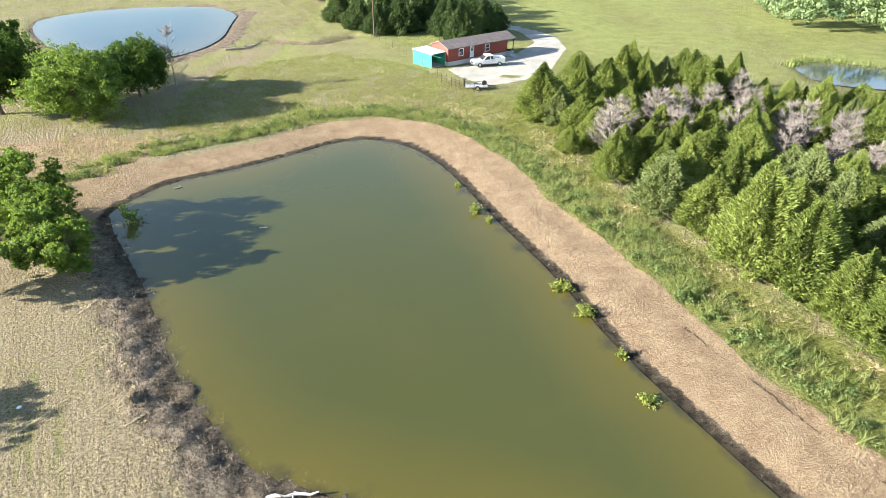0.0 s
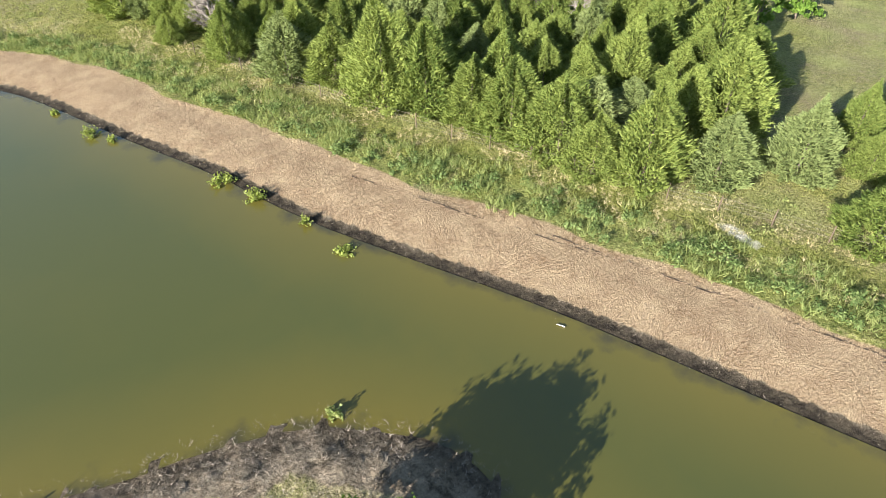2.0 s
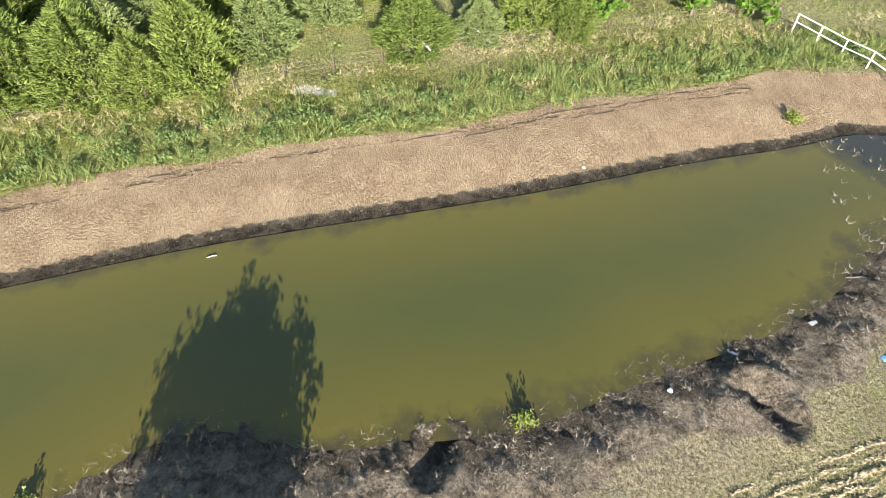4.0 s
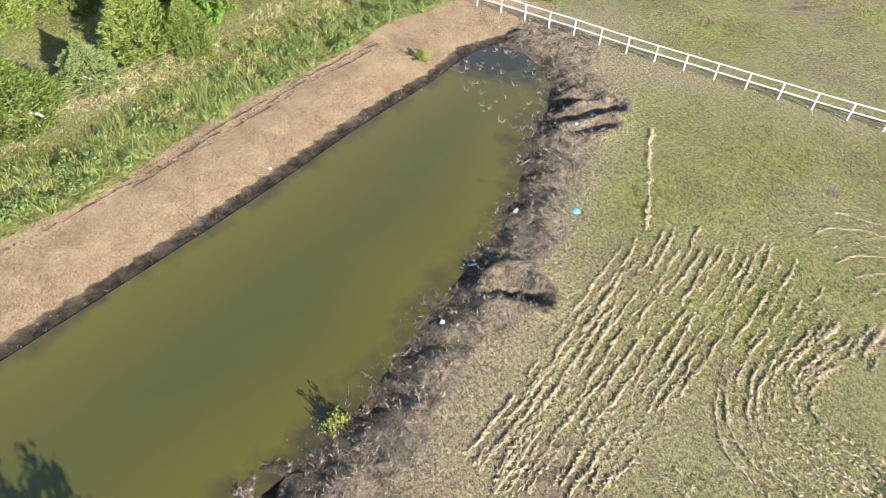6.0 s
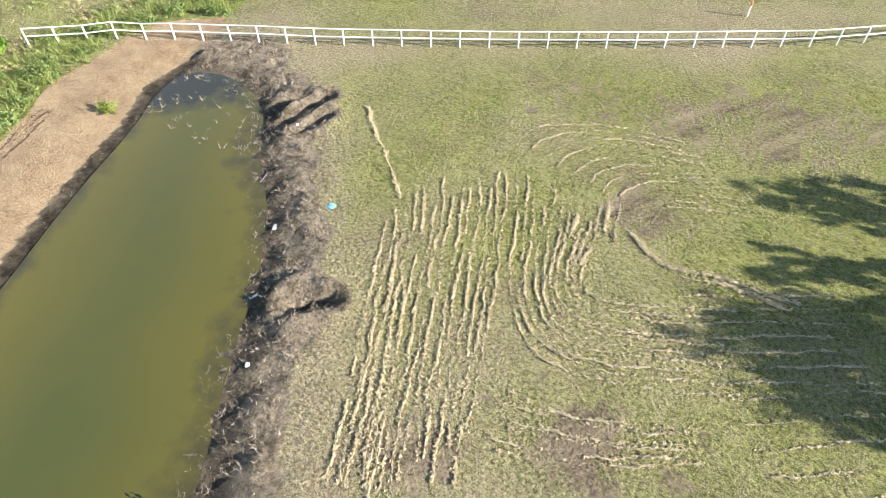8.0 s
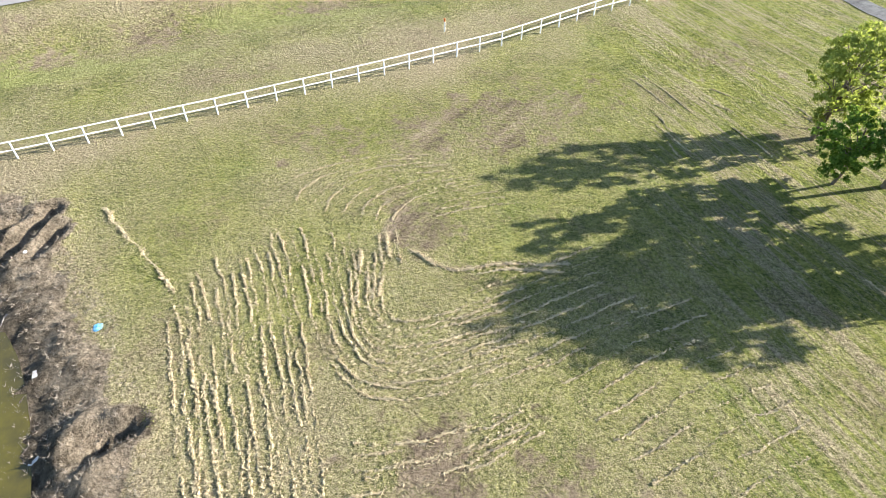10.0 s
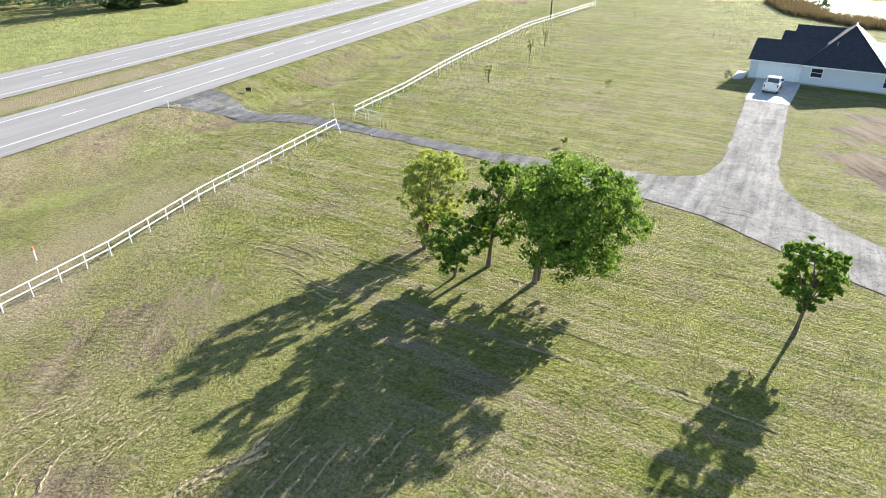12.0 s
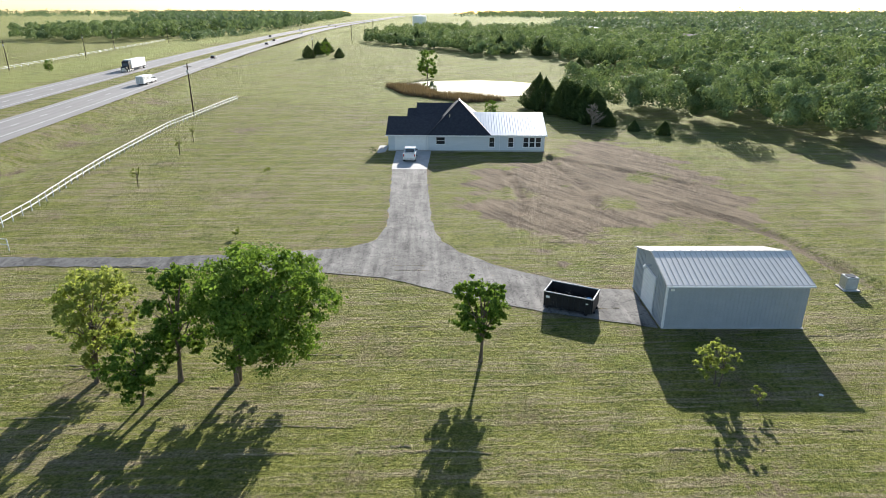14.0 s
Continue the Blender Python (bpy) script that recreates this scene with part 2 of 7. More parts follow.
M = {
    "ground": ground_material(),
    "water": water_material("murky_green_water", (0.060, 0.064, 0.0155), (0.102, 0.084, 0.016)),
    "blue_water": water_material("clear_pond_water", (0.03, 0.045, 0.05), (0.12, 0.11, 0.08), 0.05, 0.06),
    "asphalt": worn_asphalt("worn_grey_asphalt", (0.062, 0.060, 0.058), (0.29, 0.275, 0.255), 28),
    "dark_asphalt": worn_asphalt("dark_driveway_asphalt", (0.045, 0.045, 0.046), (0.19, 0.185, 0.178), 30),
    "road": surface("highway_concrete", (0.21, 0.195, 0.185), (0.29, 0.273, 0.26), 0.25, 0.8, bump=0.15, stretch=(0.12, 2.2, 1), turn=33),
    "paint": surface("road_paint", (0.5, 0.5, 0.48), (0.65, 0.65, 0.63), 3, 0.7),
    "concrete": surface("pale_concrete", (0.36, 0.35, 0.335), (0.48, 0.47, 0.45), 0.8, 0.85),
    "white": surface("white_enamel", (0.76, 0.76, 0.75), (0.84, 0.84, 0.83), 3, 0.45, bump=0.05),
    "car_white": surface("white_car_paint", (0.78, 0.78, 0.78), (0.84, 0.84, 0.84), 2, 0.2, spec=0.5, bump=0),
    "car_dark": surface("dark_car_paint", (0.02, 0.022, 0.028), (0.04, 0.042, 0.05), 2, 0.2, spec=0.5, bump=0),
    "siding": surface("pale_board_siding", (0.58, 0.61, 0.64), (0.66, 0.68, 0.70), 1.2, 0.6, bump=0.15, stretch=(0.3, 0.3, 7), local=True),
    "shingle": surface("charcoal_roofing", (0.018, 0.020, 0.028), (0.040, 0.042, 0.052), 2.0, 0.7, bump=0.3),
    "metal_roof": surface("pale_galvanised_roof", (0.74, 0.75, 0.75), (0.84, 0.85, 0.85), 0.8, 0.3, metal=0.1, spec=0.6, bump=0.05),
    "shop_wall": surface("grey_metal_siding", (0.33, 0.36, 0.39), (0.40, 0.43, 0.46), 0.8, 0.5, bump=0.05, local=True),
    # roof ribs darker than the sheet: their thin shadows painted into the colour
    "shop_rib_shade": surface("shaded_roof_rib", (0.46, 0.44, 0.41), (0.54, 0.52, 0.49), 0.7, 0.5, local=True),
    "shop_roof": surface("light_metal_roofing", (0.66, 0.62, 0.57), (0.76, 0.72, 0.67), 0.7, 0.55, metal=0.0, spec=0.3, bump=0.05, local=True),
    "trim": surface("white_trim", (0.74, 0.74, 0.74), (0.82, 0.82, 0.82), 2, 0.5, bump=0),
    "glass": surface("dark_window_glass", (0.02, 0.022, 0.025), (0.05, 0.05, 0.055), 1, 0.06, spec=0.6, bump=0),
    "black": surface("black_painted_steel", (0.012, 0.013, 0.016), (0.035, 0.035, 0.04), 2, 0.45, bump=0.1),
    "rubber": surface("tyre_rubber", (0.015, 0.015, 0.015), (0.03, 0.03, 0.03), 6, 0.85),
    "chrome": surface("bright_metal", (0.55, 0.55, 0.56), (0.7, 0.7, 0.7), 4, 0.3, metal=0.9, bump=0),
    "red": surface("red_lamp", (0.35, 0.02, 0.02), (0.45, 0.03, 0.03), 4, 0.3, bump=0),
    "orange": surface("orange_plastic", (0.75, 0.16, 0.03), (0.8, 0.22, 0.05), 4, 0.5, bump=0),
    "blue": surface("blue_plastic", (0.10, 0.35, 0.62), (0.2, 0.45, 0.7), 8, 0.5, bump=0),
    "redwall": surface("red_brown_siding", (0.21, 0.05, 0.035), (0.28, 0.07, 0.05), 1.2, 0.7, bump=0.2, stretch=(0.3, 0.3, 6)),
    "brown_roof": surface("grey_brown_shingles", (0.13, 0.105, 0.095), (0.24, 0.20, 0.18), 1.4, 0.9, bump=0.4),
    "skirt": surface("grey_block_skirting", (0.45, 0.45, 0.44), (0.58, 0.58, 0.56), 1.4, 0.8),
    "green_metal": surface("green_painted_metal", (0.03, 0.27, 0.17), (0.06, 0.36, 0.24), 1.0, 0.5, bump=0.05),
    "wood_pole": surface("weathered_pole_wood", (0.07, 0.05, 0.035), (0.14, 0.10, 0.07), 2, 0.9, stretch=(4, 4, 0.3)),
    "bark": surface("grey_brown_bark", (0.10, 0.075, 0.055), (0.22, 0.175, 0.13), 3, 0.9, bump=0.7, depth=0.05, stretch=(3, 3, 0.7)),
    "dead": surface("bleached_dead_wood", (0.21, 0.18, 0.155), (0.35, 0.30, 0.26), 1.5, 0.9),
    "pale_bark": surface("bleached_trunk_wood", (0.50, 0.45, 0.40), (0.66, 0.61, 0.56), 2, 0.9),
    "tree_leaf": foliage("pecan_leaves", (0.040, 0.092, 0.014), (0.19, 0.285, 0.055), 0.38, 0.1),
    "light_leaf": foliage("light_pecan_leaves", (0.085, 0.14, 0.028), (0.20, 0.275, 0.06), 0.42, 0.15),
    "pale_leaf": foliage("pale_mesquite_leaves", (0.17, 0.215, 0.05), (0.32, 0.355, 0.10), 0.45, 0.2),
    "dark_leaf": foliage("dark_oak_leaves", (0.035, 0.065, 0.014), (0.09, 0.145, 0.03), 0.35, 0.3),
    "cedar": foliage("cedar_sprays", (0.060, 0.098, 0.022), (0.265, 0.305, 0.082), 0.32, 0.3),
    "cedar_pale": foliage("pale_cedar_sprays", (0.125, 0.16, 0.058), (0.225, 0.26, 0.10), 0.25, 0.3),
    "cedar_dark": foliage("dark_cedar_sprays", (0.035, 0.065, 0.024), (0.10, 0.14, 0.05), 0.2, 0.35),
    "weed": foliage("tall_green_weeds", (0.080, 0.125, 0.03), (0.36, 0.385, 0.15), 0.35, 0.0),
    "broad_weed": foliage("broad_weed_leaves", (0.05, 0.09, 0.025), (0.22, 0.27, 0.10), 0.3, 0.0),
    "straw": foliage("dry_straw", (0.34, 0.27, 0.14), (0.66, 0.56, 0.35), 0.2, 0.0),
    "hay": surface("loose_hay", (0.35, 0.275, 0.155), (0.68, 0.565, 0.365), 6.0, 0.95, bump=0.6, depth=0.04),
    # near-black dirt: the shade of the dam's crack is put into the colour
    "crack_shade": surface("dirt_with_crack_shade", (0.035, 0.026, 0.018), (0.15, 0.105, 0.07), 5.0, 0.95, bump=0.6, depth=0.04),
    "turf": foliage("short_turf", (0.12, 0.15, 0.032), (0.36, 0.345, 0.125), 0.3, 0.0),
    "twig": foliage("dead_weed_stalks", (0.17, 0.14, 0.105), (0.46, 0.39, 0.31), 0.0, 0.0),
    "reed": foliage("brown_reeds", (0.12, 0.09, 0.055), (0.22, 0.16, 0.10), 0.2, 0.0),
    # wood_edge is lifted and woods greyed blue: distance haze mixed into leaf colour
    "wood_edge": foliage("wood_edge_leaves", (0.052, 0.096, 0.046), (0.27, 0.34, 0.15), 0.2, 0.0, 0.62),
    "woods": foliage("hazed_woodland_leaves", (0.075, 0.12, 0.065), (0.19, 0.25, 0.14), 0.2, 0.0, 0.6),
}


# ---- mesh tools ----
def make_mesh(name, verts, faces):
    """A mesh from arrays: faces all have the same number of corners."""
    me = bpy.data.meshes.new(name)
    V, F = np.asarray(verts, np.float32), np.asarray(faces, np.int32)
    k = F.shape[1]
    me.vertices.add(len(V))
    me.vertices.foreach_set("co", V.ravel())
    me.loops.add(F.size)
    me.loops.foreach_set("vertex_index", F.ravel())
    me.polygons.add(len(F))
    me.polygons.foreach_set("loop_start", np.arange(0, F.size, k, dtype=np.int32))
    me.update(calc_edges=True)
    return me


def link(name, me, material, parent=None, label=""):
    if not me.materials:
        me.materials.append(M[material])
    ob = new(name, me)
    if parent:
        ob.parent = parent
    if label:
        ob["label"] = label
    return ob


def part(name, bm, material, parent, label=""):
    """Links a bmesh as one mesh object under a thing or a part."""
    me = bpy.data.meshes.new(name)
    bm.to_mesh(me)
    bm.free()
    return link(name, me, material, parent, label)


def thing(name, x, y, z=0.0, turn=0.0, label="", category="", group=""):
    ob = new(name)
    ob.empty_display_size = 0.3
    ob.matrix_basis = pose(x, y, z, 0, 0, turn)
    return tagged(ob, label, category, group)


def box(bm, x0, x1, y0, y1, z0, z1, bevel=0.0):
    vs = [bm.verts.new(p) for p in ((x0, y0, z0), (x1, y0, z0), (x1, y1, z0), (x0, y1, z0), (x0, y0, z1), (x1, y0, z1), (x1, y1, z1), (x0, y1, z1))]
    fs = [bm.faces.new([vs[i] for i in q]) for q in ((3, 2, 1, 0), (4, 5, 6, 7), (0, 1, 5, 4), (1, 2, 6, 5), (2, 3, 7, 6), (3, 0, 4, 7))]
    if bevel:
        bmesh.ops.bevel(bm, geom=list({e for f in fs for e in f.edges}), offset=bevel, segments=2, affect='EDGES')
    return bm


def boxed(*args, bevel=0.0):
    return box(bmesh.new(), *args, bevel=bevel)


def prism(profile, x0, x1, axis='x', bevel=0.0):
    """A solid from a closed profile of (u, z), drawn along one axis."""
    bm = bmesh.new()
    put = (lambda s, u, z: (s, u, z)) if axis == 'x' else (lambda s, u, z: (u, s, z))
    a, b = [bm.verts.new(put(x0, u, z)) for u, z in profile], [bm.verts.new(put(x1, u, z)) for u, z in profile]
    bm.faces.new(a[::-1])
    bm.faces.new(b)
    for i in range(len(a)):
        j = (i + 1) % len(a)
        bm.faces.new((a[i], a[j], b[j], b[i]))
    bmesh.ops.recalc_face_normals(bm, faces=bm.faces)
    if bevel:
        bmesh.ops.bevel(bm, geom=list(bm.edges), offset=bevel, segments=2, affect='EDGES')
    return bm


def tube_arrays(path, radii, sides=6):
    P, R = np.asarray(path, float), np.asarray(radii, float)
    d = np.gradient(P, axis=0)
    d /= np.linalg.norm(d, axis=1)[:, None] + 1e-9
    side = np.cross(d, (0.31, 0.87, 0.12))
    side /= np.linalg.norm(side, axis=1)[:, None] + 1e-9
    up = np.cross(d, side)
    a = np.arange(sides) / sides * 2 * np.pi
    V = (P[:, None] + R[:, None, None] * (np.cos(a)[None, :, None] * side[:, None] + np.sin(a)[None, :, None] * up[:, None])).reshape(-1, 3)
    F = [(i * sides + k, i * sides + (k + 1) % sides, (i + 1) * sides + (k + 1) % sides, (i + 1) * sides + k) for i in range(len(P) - 1) for k in range(sides)]
    return V, np.array(F)


def joined(pieces):
    V, F, n = [], [], 0
    for v, f in pieces:
        V.append(v)
        F.append(np.asarray(f) + n)
        n += len(v)
    return np.concatenate(V), np.concatenate(F)


def tube(name, path, radii, material, parent, sides=8, label=""):
    V, F = tube_arrays(path, radii, sides)
    me = make_mesh(name, V, F)
    me.polygons.foreach_set("use_smooth", np.ones(len(F), bool))
    return link(name, me, material, parent, label)


def rod(bm, a, b, r, sides=8):
    V, F = tube_arrays((a, b), (r, r), sides)
    vs = [bm.verts.new(v) for v in V]
    for f in F:
        bm.faces.new([vs[i] for i in f])
    bm.faces.new(vs[:sides])
    bm.faces.new(vs[sides:][::-1])
    return bm


def unit(v):
    return v / (np.linalg.norm(v, axis=-1, keepdims=True) + 1e-9)


def leaves(rng, C, size, lift=0.3, out=None, ragged=0.55):
    """Leaf blades: a diamond about each centre, lying roughly across the outward way if one is given."""
    n = len(C)
    d = unit(rng.normal(size=(n, 3)) + (0, 0, lift))
    if out is None:
        w = unit(np.cross(d, rng.normal(size=(n, 3))))
    else:
        nrm = unit(out + rng.normal(size=(n, 3)) * ragged)
        d = unit(d - nrm * np.sum(d * nrm, 1, keepdims=True))
        w = np.cross(nrm, d)
    s = (size * rng.uniform(0.6, 1.35, n))[:, None]
    V = np.stack([C - d * s * 0.6, C + w * s * 0.36, C + d * s * 0.6, C - w * s * 0.36], 1).reshape(-1, 3)
    return V, np.arange(4 * n).reshape(-1, 4)


def inside(poly, X, Y):
    """Which of the points lie inside the polygon."""
    P = np.asarray(poly)
    hit = np.zeros(X.shape, bool)
    for (x0, y0), (x1, y1) in zip(P, np.roll(P, -1, 0)):
        c = (y0 > Y) != (y1 > Y)
        hit ^= c & (X < (x1 - x0) * (Y - y0) / (y1 - y0 + 1e-12) + x0)
    return hit


def edge_distance(poly, X, Y, closed=True):
    """Distance to the outline and the number of the nearest segment."""
    P = np.asarray(poly)
    best, idx = np.full(X.shape, 1e9), np.zeros(X.shape, int)
    ends = np.roll(P, -1, 0) if closed else P[1:]
    for i, (a, b) in enumerate(zip(P, ends)):
        v = b - a
        t = np.clip(((X - a[0]) * v[0] + (Y - a[1]) * v[1]) / (v @ v), 0, 1)
        d = np.hypot(X - a[0] - t * v[0], Y - a[1] - t * v[1])
        m = d < best
        best[m], idx[m] = d[m], i
    return best, idx


def smooth(x, a, b):
    t = np.clip((x - a) / (b - a), 0, 1)
    return t * t * (3 - 2 * t)


def rounded(pts, times=2):
    """Corner cutting, for a natural outline."""
    P = np.asarray(pts, float)
    for _ in range(times):
        Q = np.roll(P, -1, 0)
        P = np.stack([P * 0.75 + Q * 0.25, P * 0.25 + Q * 0.75], 1).reshape(-1, 2)
    return P


def waves(X, Y, scale, seed):
    """A cheap smooth noise from sums of sines, about -1 to 1."""
    rng = np.random.default_rng(seed)
    out = 0
    for k in range(7):
        a, f, p = rng.uniform(0, 6.28), rng.uniform(0.6, 1.9) / scale, rng.uniform(0, 6.28)
        out = out + np.sin((X * np.cos(a) + Y * np.sin(a)) * f * 6.28 + p)
    return out / 4.0


# ---- land ----
SHORE = [(-30.8, 50.0), (-30.5, 52.3), (-28.0, 57.4), (-23.1, 60.4), (-18.0, 64.4), (-12.5, 69.5), (-8.6, 70.5), (-4.4, 68.6), (-1.0, 64.1), (1.4, 58.9),
         (4.9, 49.7), (8.8, 40.9), (11.6, 32.0), (15.5, 23.8), (18.1, 18.6), (20.5, 13.1), (24.9, 1.6), (27.3, -4.1), (30.0, -10.0), (32.3, -16.3),
         (34.2, -19.8), (34.3, -22.3), (31.6, -23.3), (28.6, -22.5), (26.2, -20.8), (24.6, -18.3), (22.2, -16.3), (20.1, -14.3), (17.6, -10.7), (15.3, -6.4),
         (12.7, -2.4), (11.2, 1.6), (11.0, 3.5), (10.2, 5.7), (9.9, 8.6), (10.4, 10.4), (9.6, 13.2), (7.6, 15.2), (5.2, 17.4), (0.5, 19.0),
         (-3.0, 19.6), (-6.7, 21.0), (-10.2, 22.1), (-12.5, 24.8), (-15.5, 27.9), (-18.0, 31.5), (-20.2, 35.2), (-23.0, 39.5)]
DAM_END = 20          # outline segments up to here are the mown dirt dam
WATER_Z = -0.4
ROAD = np.array((-0.84, -0.5426))     # the way the highway runs
ROAD_N = np.array((0.5426, -0.84))    # across it, away from the yard
ROAD_Z = 1.0
DRIVE = [(-19.5, -87.4), (-22.0, -80.6), (-28.8, -68.4), (-33.2, -59.1), (-37.6, -50.2), (-44.2, -39.9), (-48.4, -34.2), (-51.6, -32.8), (-56.1, -34.2), (-79.2, -47.0),
         (-81.4, -42.4), (-59.2, -30.1), (-55.0, -27.2), (-52.4, -23.6), (-50.7, -19.0), (-50.1, -14.0), (-49.7, -9.1), (-50.8, -6.6), (-44.6, -3.4), (-43.9, -8.0),
         (-43.3, -14.0), (-43.3, -20.2), (-43.6, -27.0), (-42.2, -32.0), (-38.1, -41.7), (-35.8, -47.9), (-31.9, -56.9), (-27.2, -66.1), (-18.2, -79.2), (-10.0, -82.6)]
TILL = [(-78.0, -38.0), (-85, -39), (-99, -29), (-115.6, -32), (-119, -22.6), (-112, -11.5), (-98, -2), (-91, 3), (-79, 7), (-71, 5.0), (-66, -4), (-62.0, -10), (-52.8, -13), (-54.7, -21), (-60, -27), (-64.5, -32)]
LOT = [(0.0, 101.5), (2.5, 96.5), (6.5, 92.0), (12.5, 95.5), (17.5, 102.0), (22.5, 117.0), (22.0, 128.0), (14.0, 139.0), (9.5, 142.5), (9.0, 140.0), (15.0, 131.0), (17.0, 122.0), (12.5, 112.5)]
POND_A = [(-83, 128), (-88, 140), (-78, 153), (-57, 158), (-47, 148), (-45.5, 137.0), (-43.0, 124), (-43.5, 115.5), (-46.5, 108.0), (-56, 103.5), (-70, 112)]
POND_B = [(58.5, 106.5), (63, 110), (69, 109), (80, 103), (88, 95), (80, 90), (67, 92.5), (58, 96)]
POND_C = [(-182, -104), (-174, -90), (-163.5, -76.8), (-166, -64), (-173.6, -55.5), (-190, -55), (-202, -62.4), (-207, -79.9), (-194, -101)]


DITCHES = [[(-97, -28), (-95, -20), (-93.2, -14.5), (-89.5, -5.4)], [(-97, -28.2), (-91, -25), (-85, -20), (-79, -17.5), (-73, -14.1)], [(-83.5, -30.5), (-78, -27), (-73.4, -24.4), (-67, -22.5)], [(-78.5, -5.7), (-74.5, 0.9), (-71.2, 4.8), (-65, 9.2), (-60, 13)]]
GOUGES = [(24.3, -20.9, 24.0, -24.4, 0.34, 0.7), (25.8, -22.4, 25.2, -23.7, 0.3, 0.5), (23.2, -20.8, 22.8, -22.8, 0.3, 0.5), (15.1, -10.4, 13.7, -11.7, 0.38, 0.75), (15.6, -10.9, 14.8, -11.7, 0.3, 0.45),
          (9.4, 2.4, 11.0, 1.9, 0.45, 0.5), (-15.9, 27.3, -17.6, 26.8, 0.4, 0.5)]


def road_height(X, Y):
    o = X * ROAD_N[0] + Y * ROAD_N[1]
    return ROAD_Z * smooth(o, 54, 62.5) * (1 - smooth(o, 130, 220)) - 0.9 * np.exp(-((o - 54.0) / 4.5) ** 2)


def pond_zones(X, Y):
    d, i = edge_distance(SHORE, X, Y)
    d = np.where(inside(SHORE, X, Y), -d, d)
    return d, i <= DAM_END


def land_height(X, Y):
    d, dam = pond_zones(X, Y)
    z = road_height(X, Y)
    bank = np.where(dam, 4.5, 2.6)
    low = WATER_Z - 0.05 - 1.3 * smooth(-d, 0, 5)
    z = np.where(d < bank, low + (z - WATER_Z + 0.05) * smooth(d, -0.2, bank), z)
    rough = smooth(d, -1.5, 0.5) * (1 - smooth(d, 2.8, 4.6)) * np.where(dam, 0.12, 1.0)
    z = z + rough * (0.10 * waves(X, Y, 2.3, 5) + 0.10 * waves(X, Y, 1.0, 6))
    z = z + 0.22 * np.exp(-((d - 6.6) / 0.7) ** 2) * dam * (0.5 + 0.5 * waves(X, Y, 6, 8))
    # machine-cut gouges in the soft bank
    for ax_, ay, bx, by, w, deep in GOUGES:
        g, _ = edge_distance([(ax_, ay), (bx, by)], X, Y, closed=False)
        z = z - deep * np.exp(-(g / w) ** 2) + 0.2 * np.exp(-((g - 0.85) / 0.35) ** 2)
    # spade-cut ditches behind the workshop
    for path in DITCHES:
        c, _ = edge_distance(path, X, Y, closed=False)
        z = z - 0.28 * np.exp(-(c / 0.7) ** 2) + 0.2 * np.exp(-((c - 1.3) / 0.6) ** 2)
    # clods of turned soil by the house
    t, _ = edge_distance(TILL, X, Y)
    z = z + np.where(inside(TILL, X, Y), smooth(t, 0, 4), 0) * 0.05 * (waves(X, Y, 4.6, 11) + waves(X, Y, 3.1, 12))
    for poly in (POND_A, POND_B, POND_C):
        e, _ = edge_distance(poly, X, Y)
        e = np.where(inside(poly, X, Y), -e, e)
        z = z - 0.5 * (1 - smooth(e, -1.5, 2.0))
    # the washed-out creek bed
    c, _ = edge_distance([(-34, 122.5), (-30, 120.5), (-24, 120), (-18, 126)], X, Y, closed=False)
    return z - 0.7 * np.exp(-(c / 1.5) ** 2)


def axis_steps(lo, hi, fine_lo, fine_hi, fine, coarse):
    mid = np.concatenate([np.arange(lo, fine_lo, coarse), np.arange(fine_lo, fine_hi, fine), np.arange(fine_hi, hi, coarse)])
    grow = np.cumsum(coarse * 1.16 ** np.arange(1, 46))
    return np.concatenate([lo - grow[::-1], mid, mid[-1] + grow])


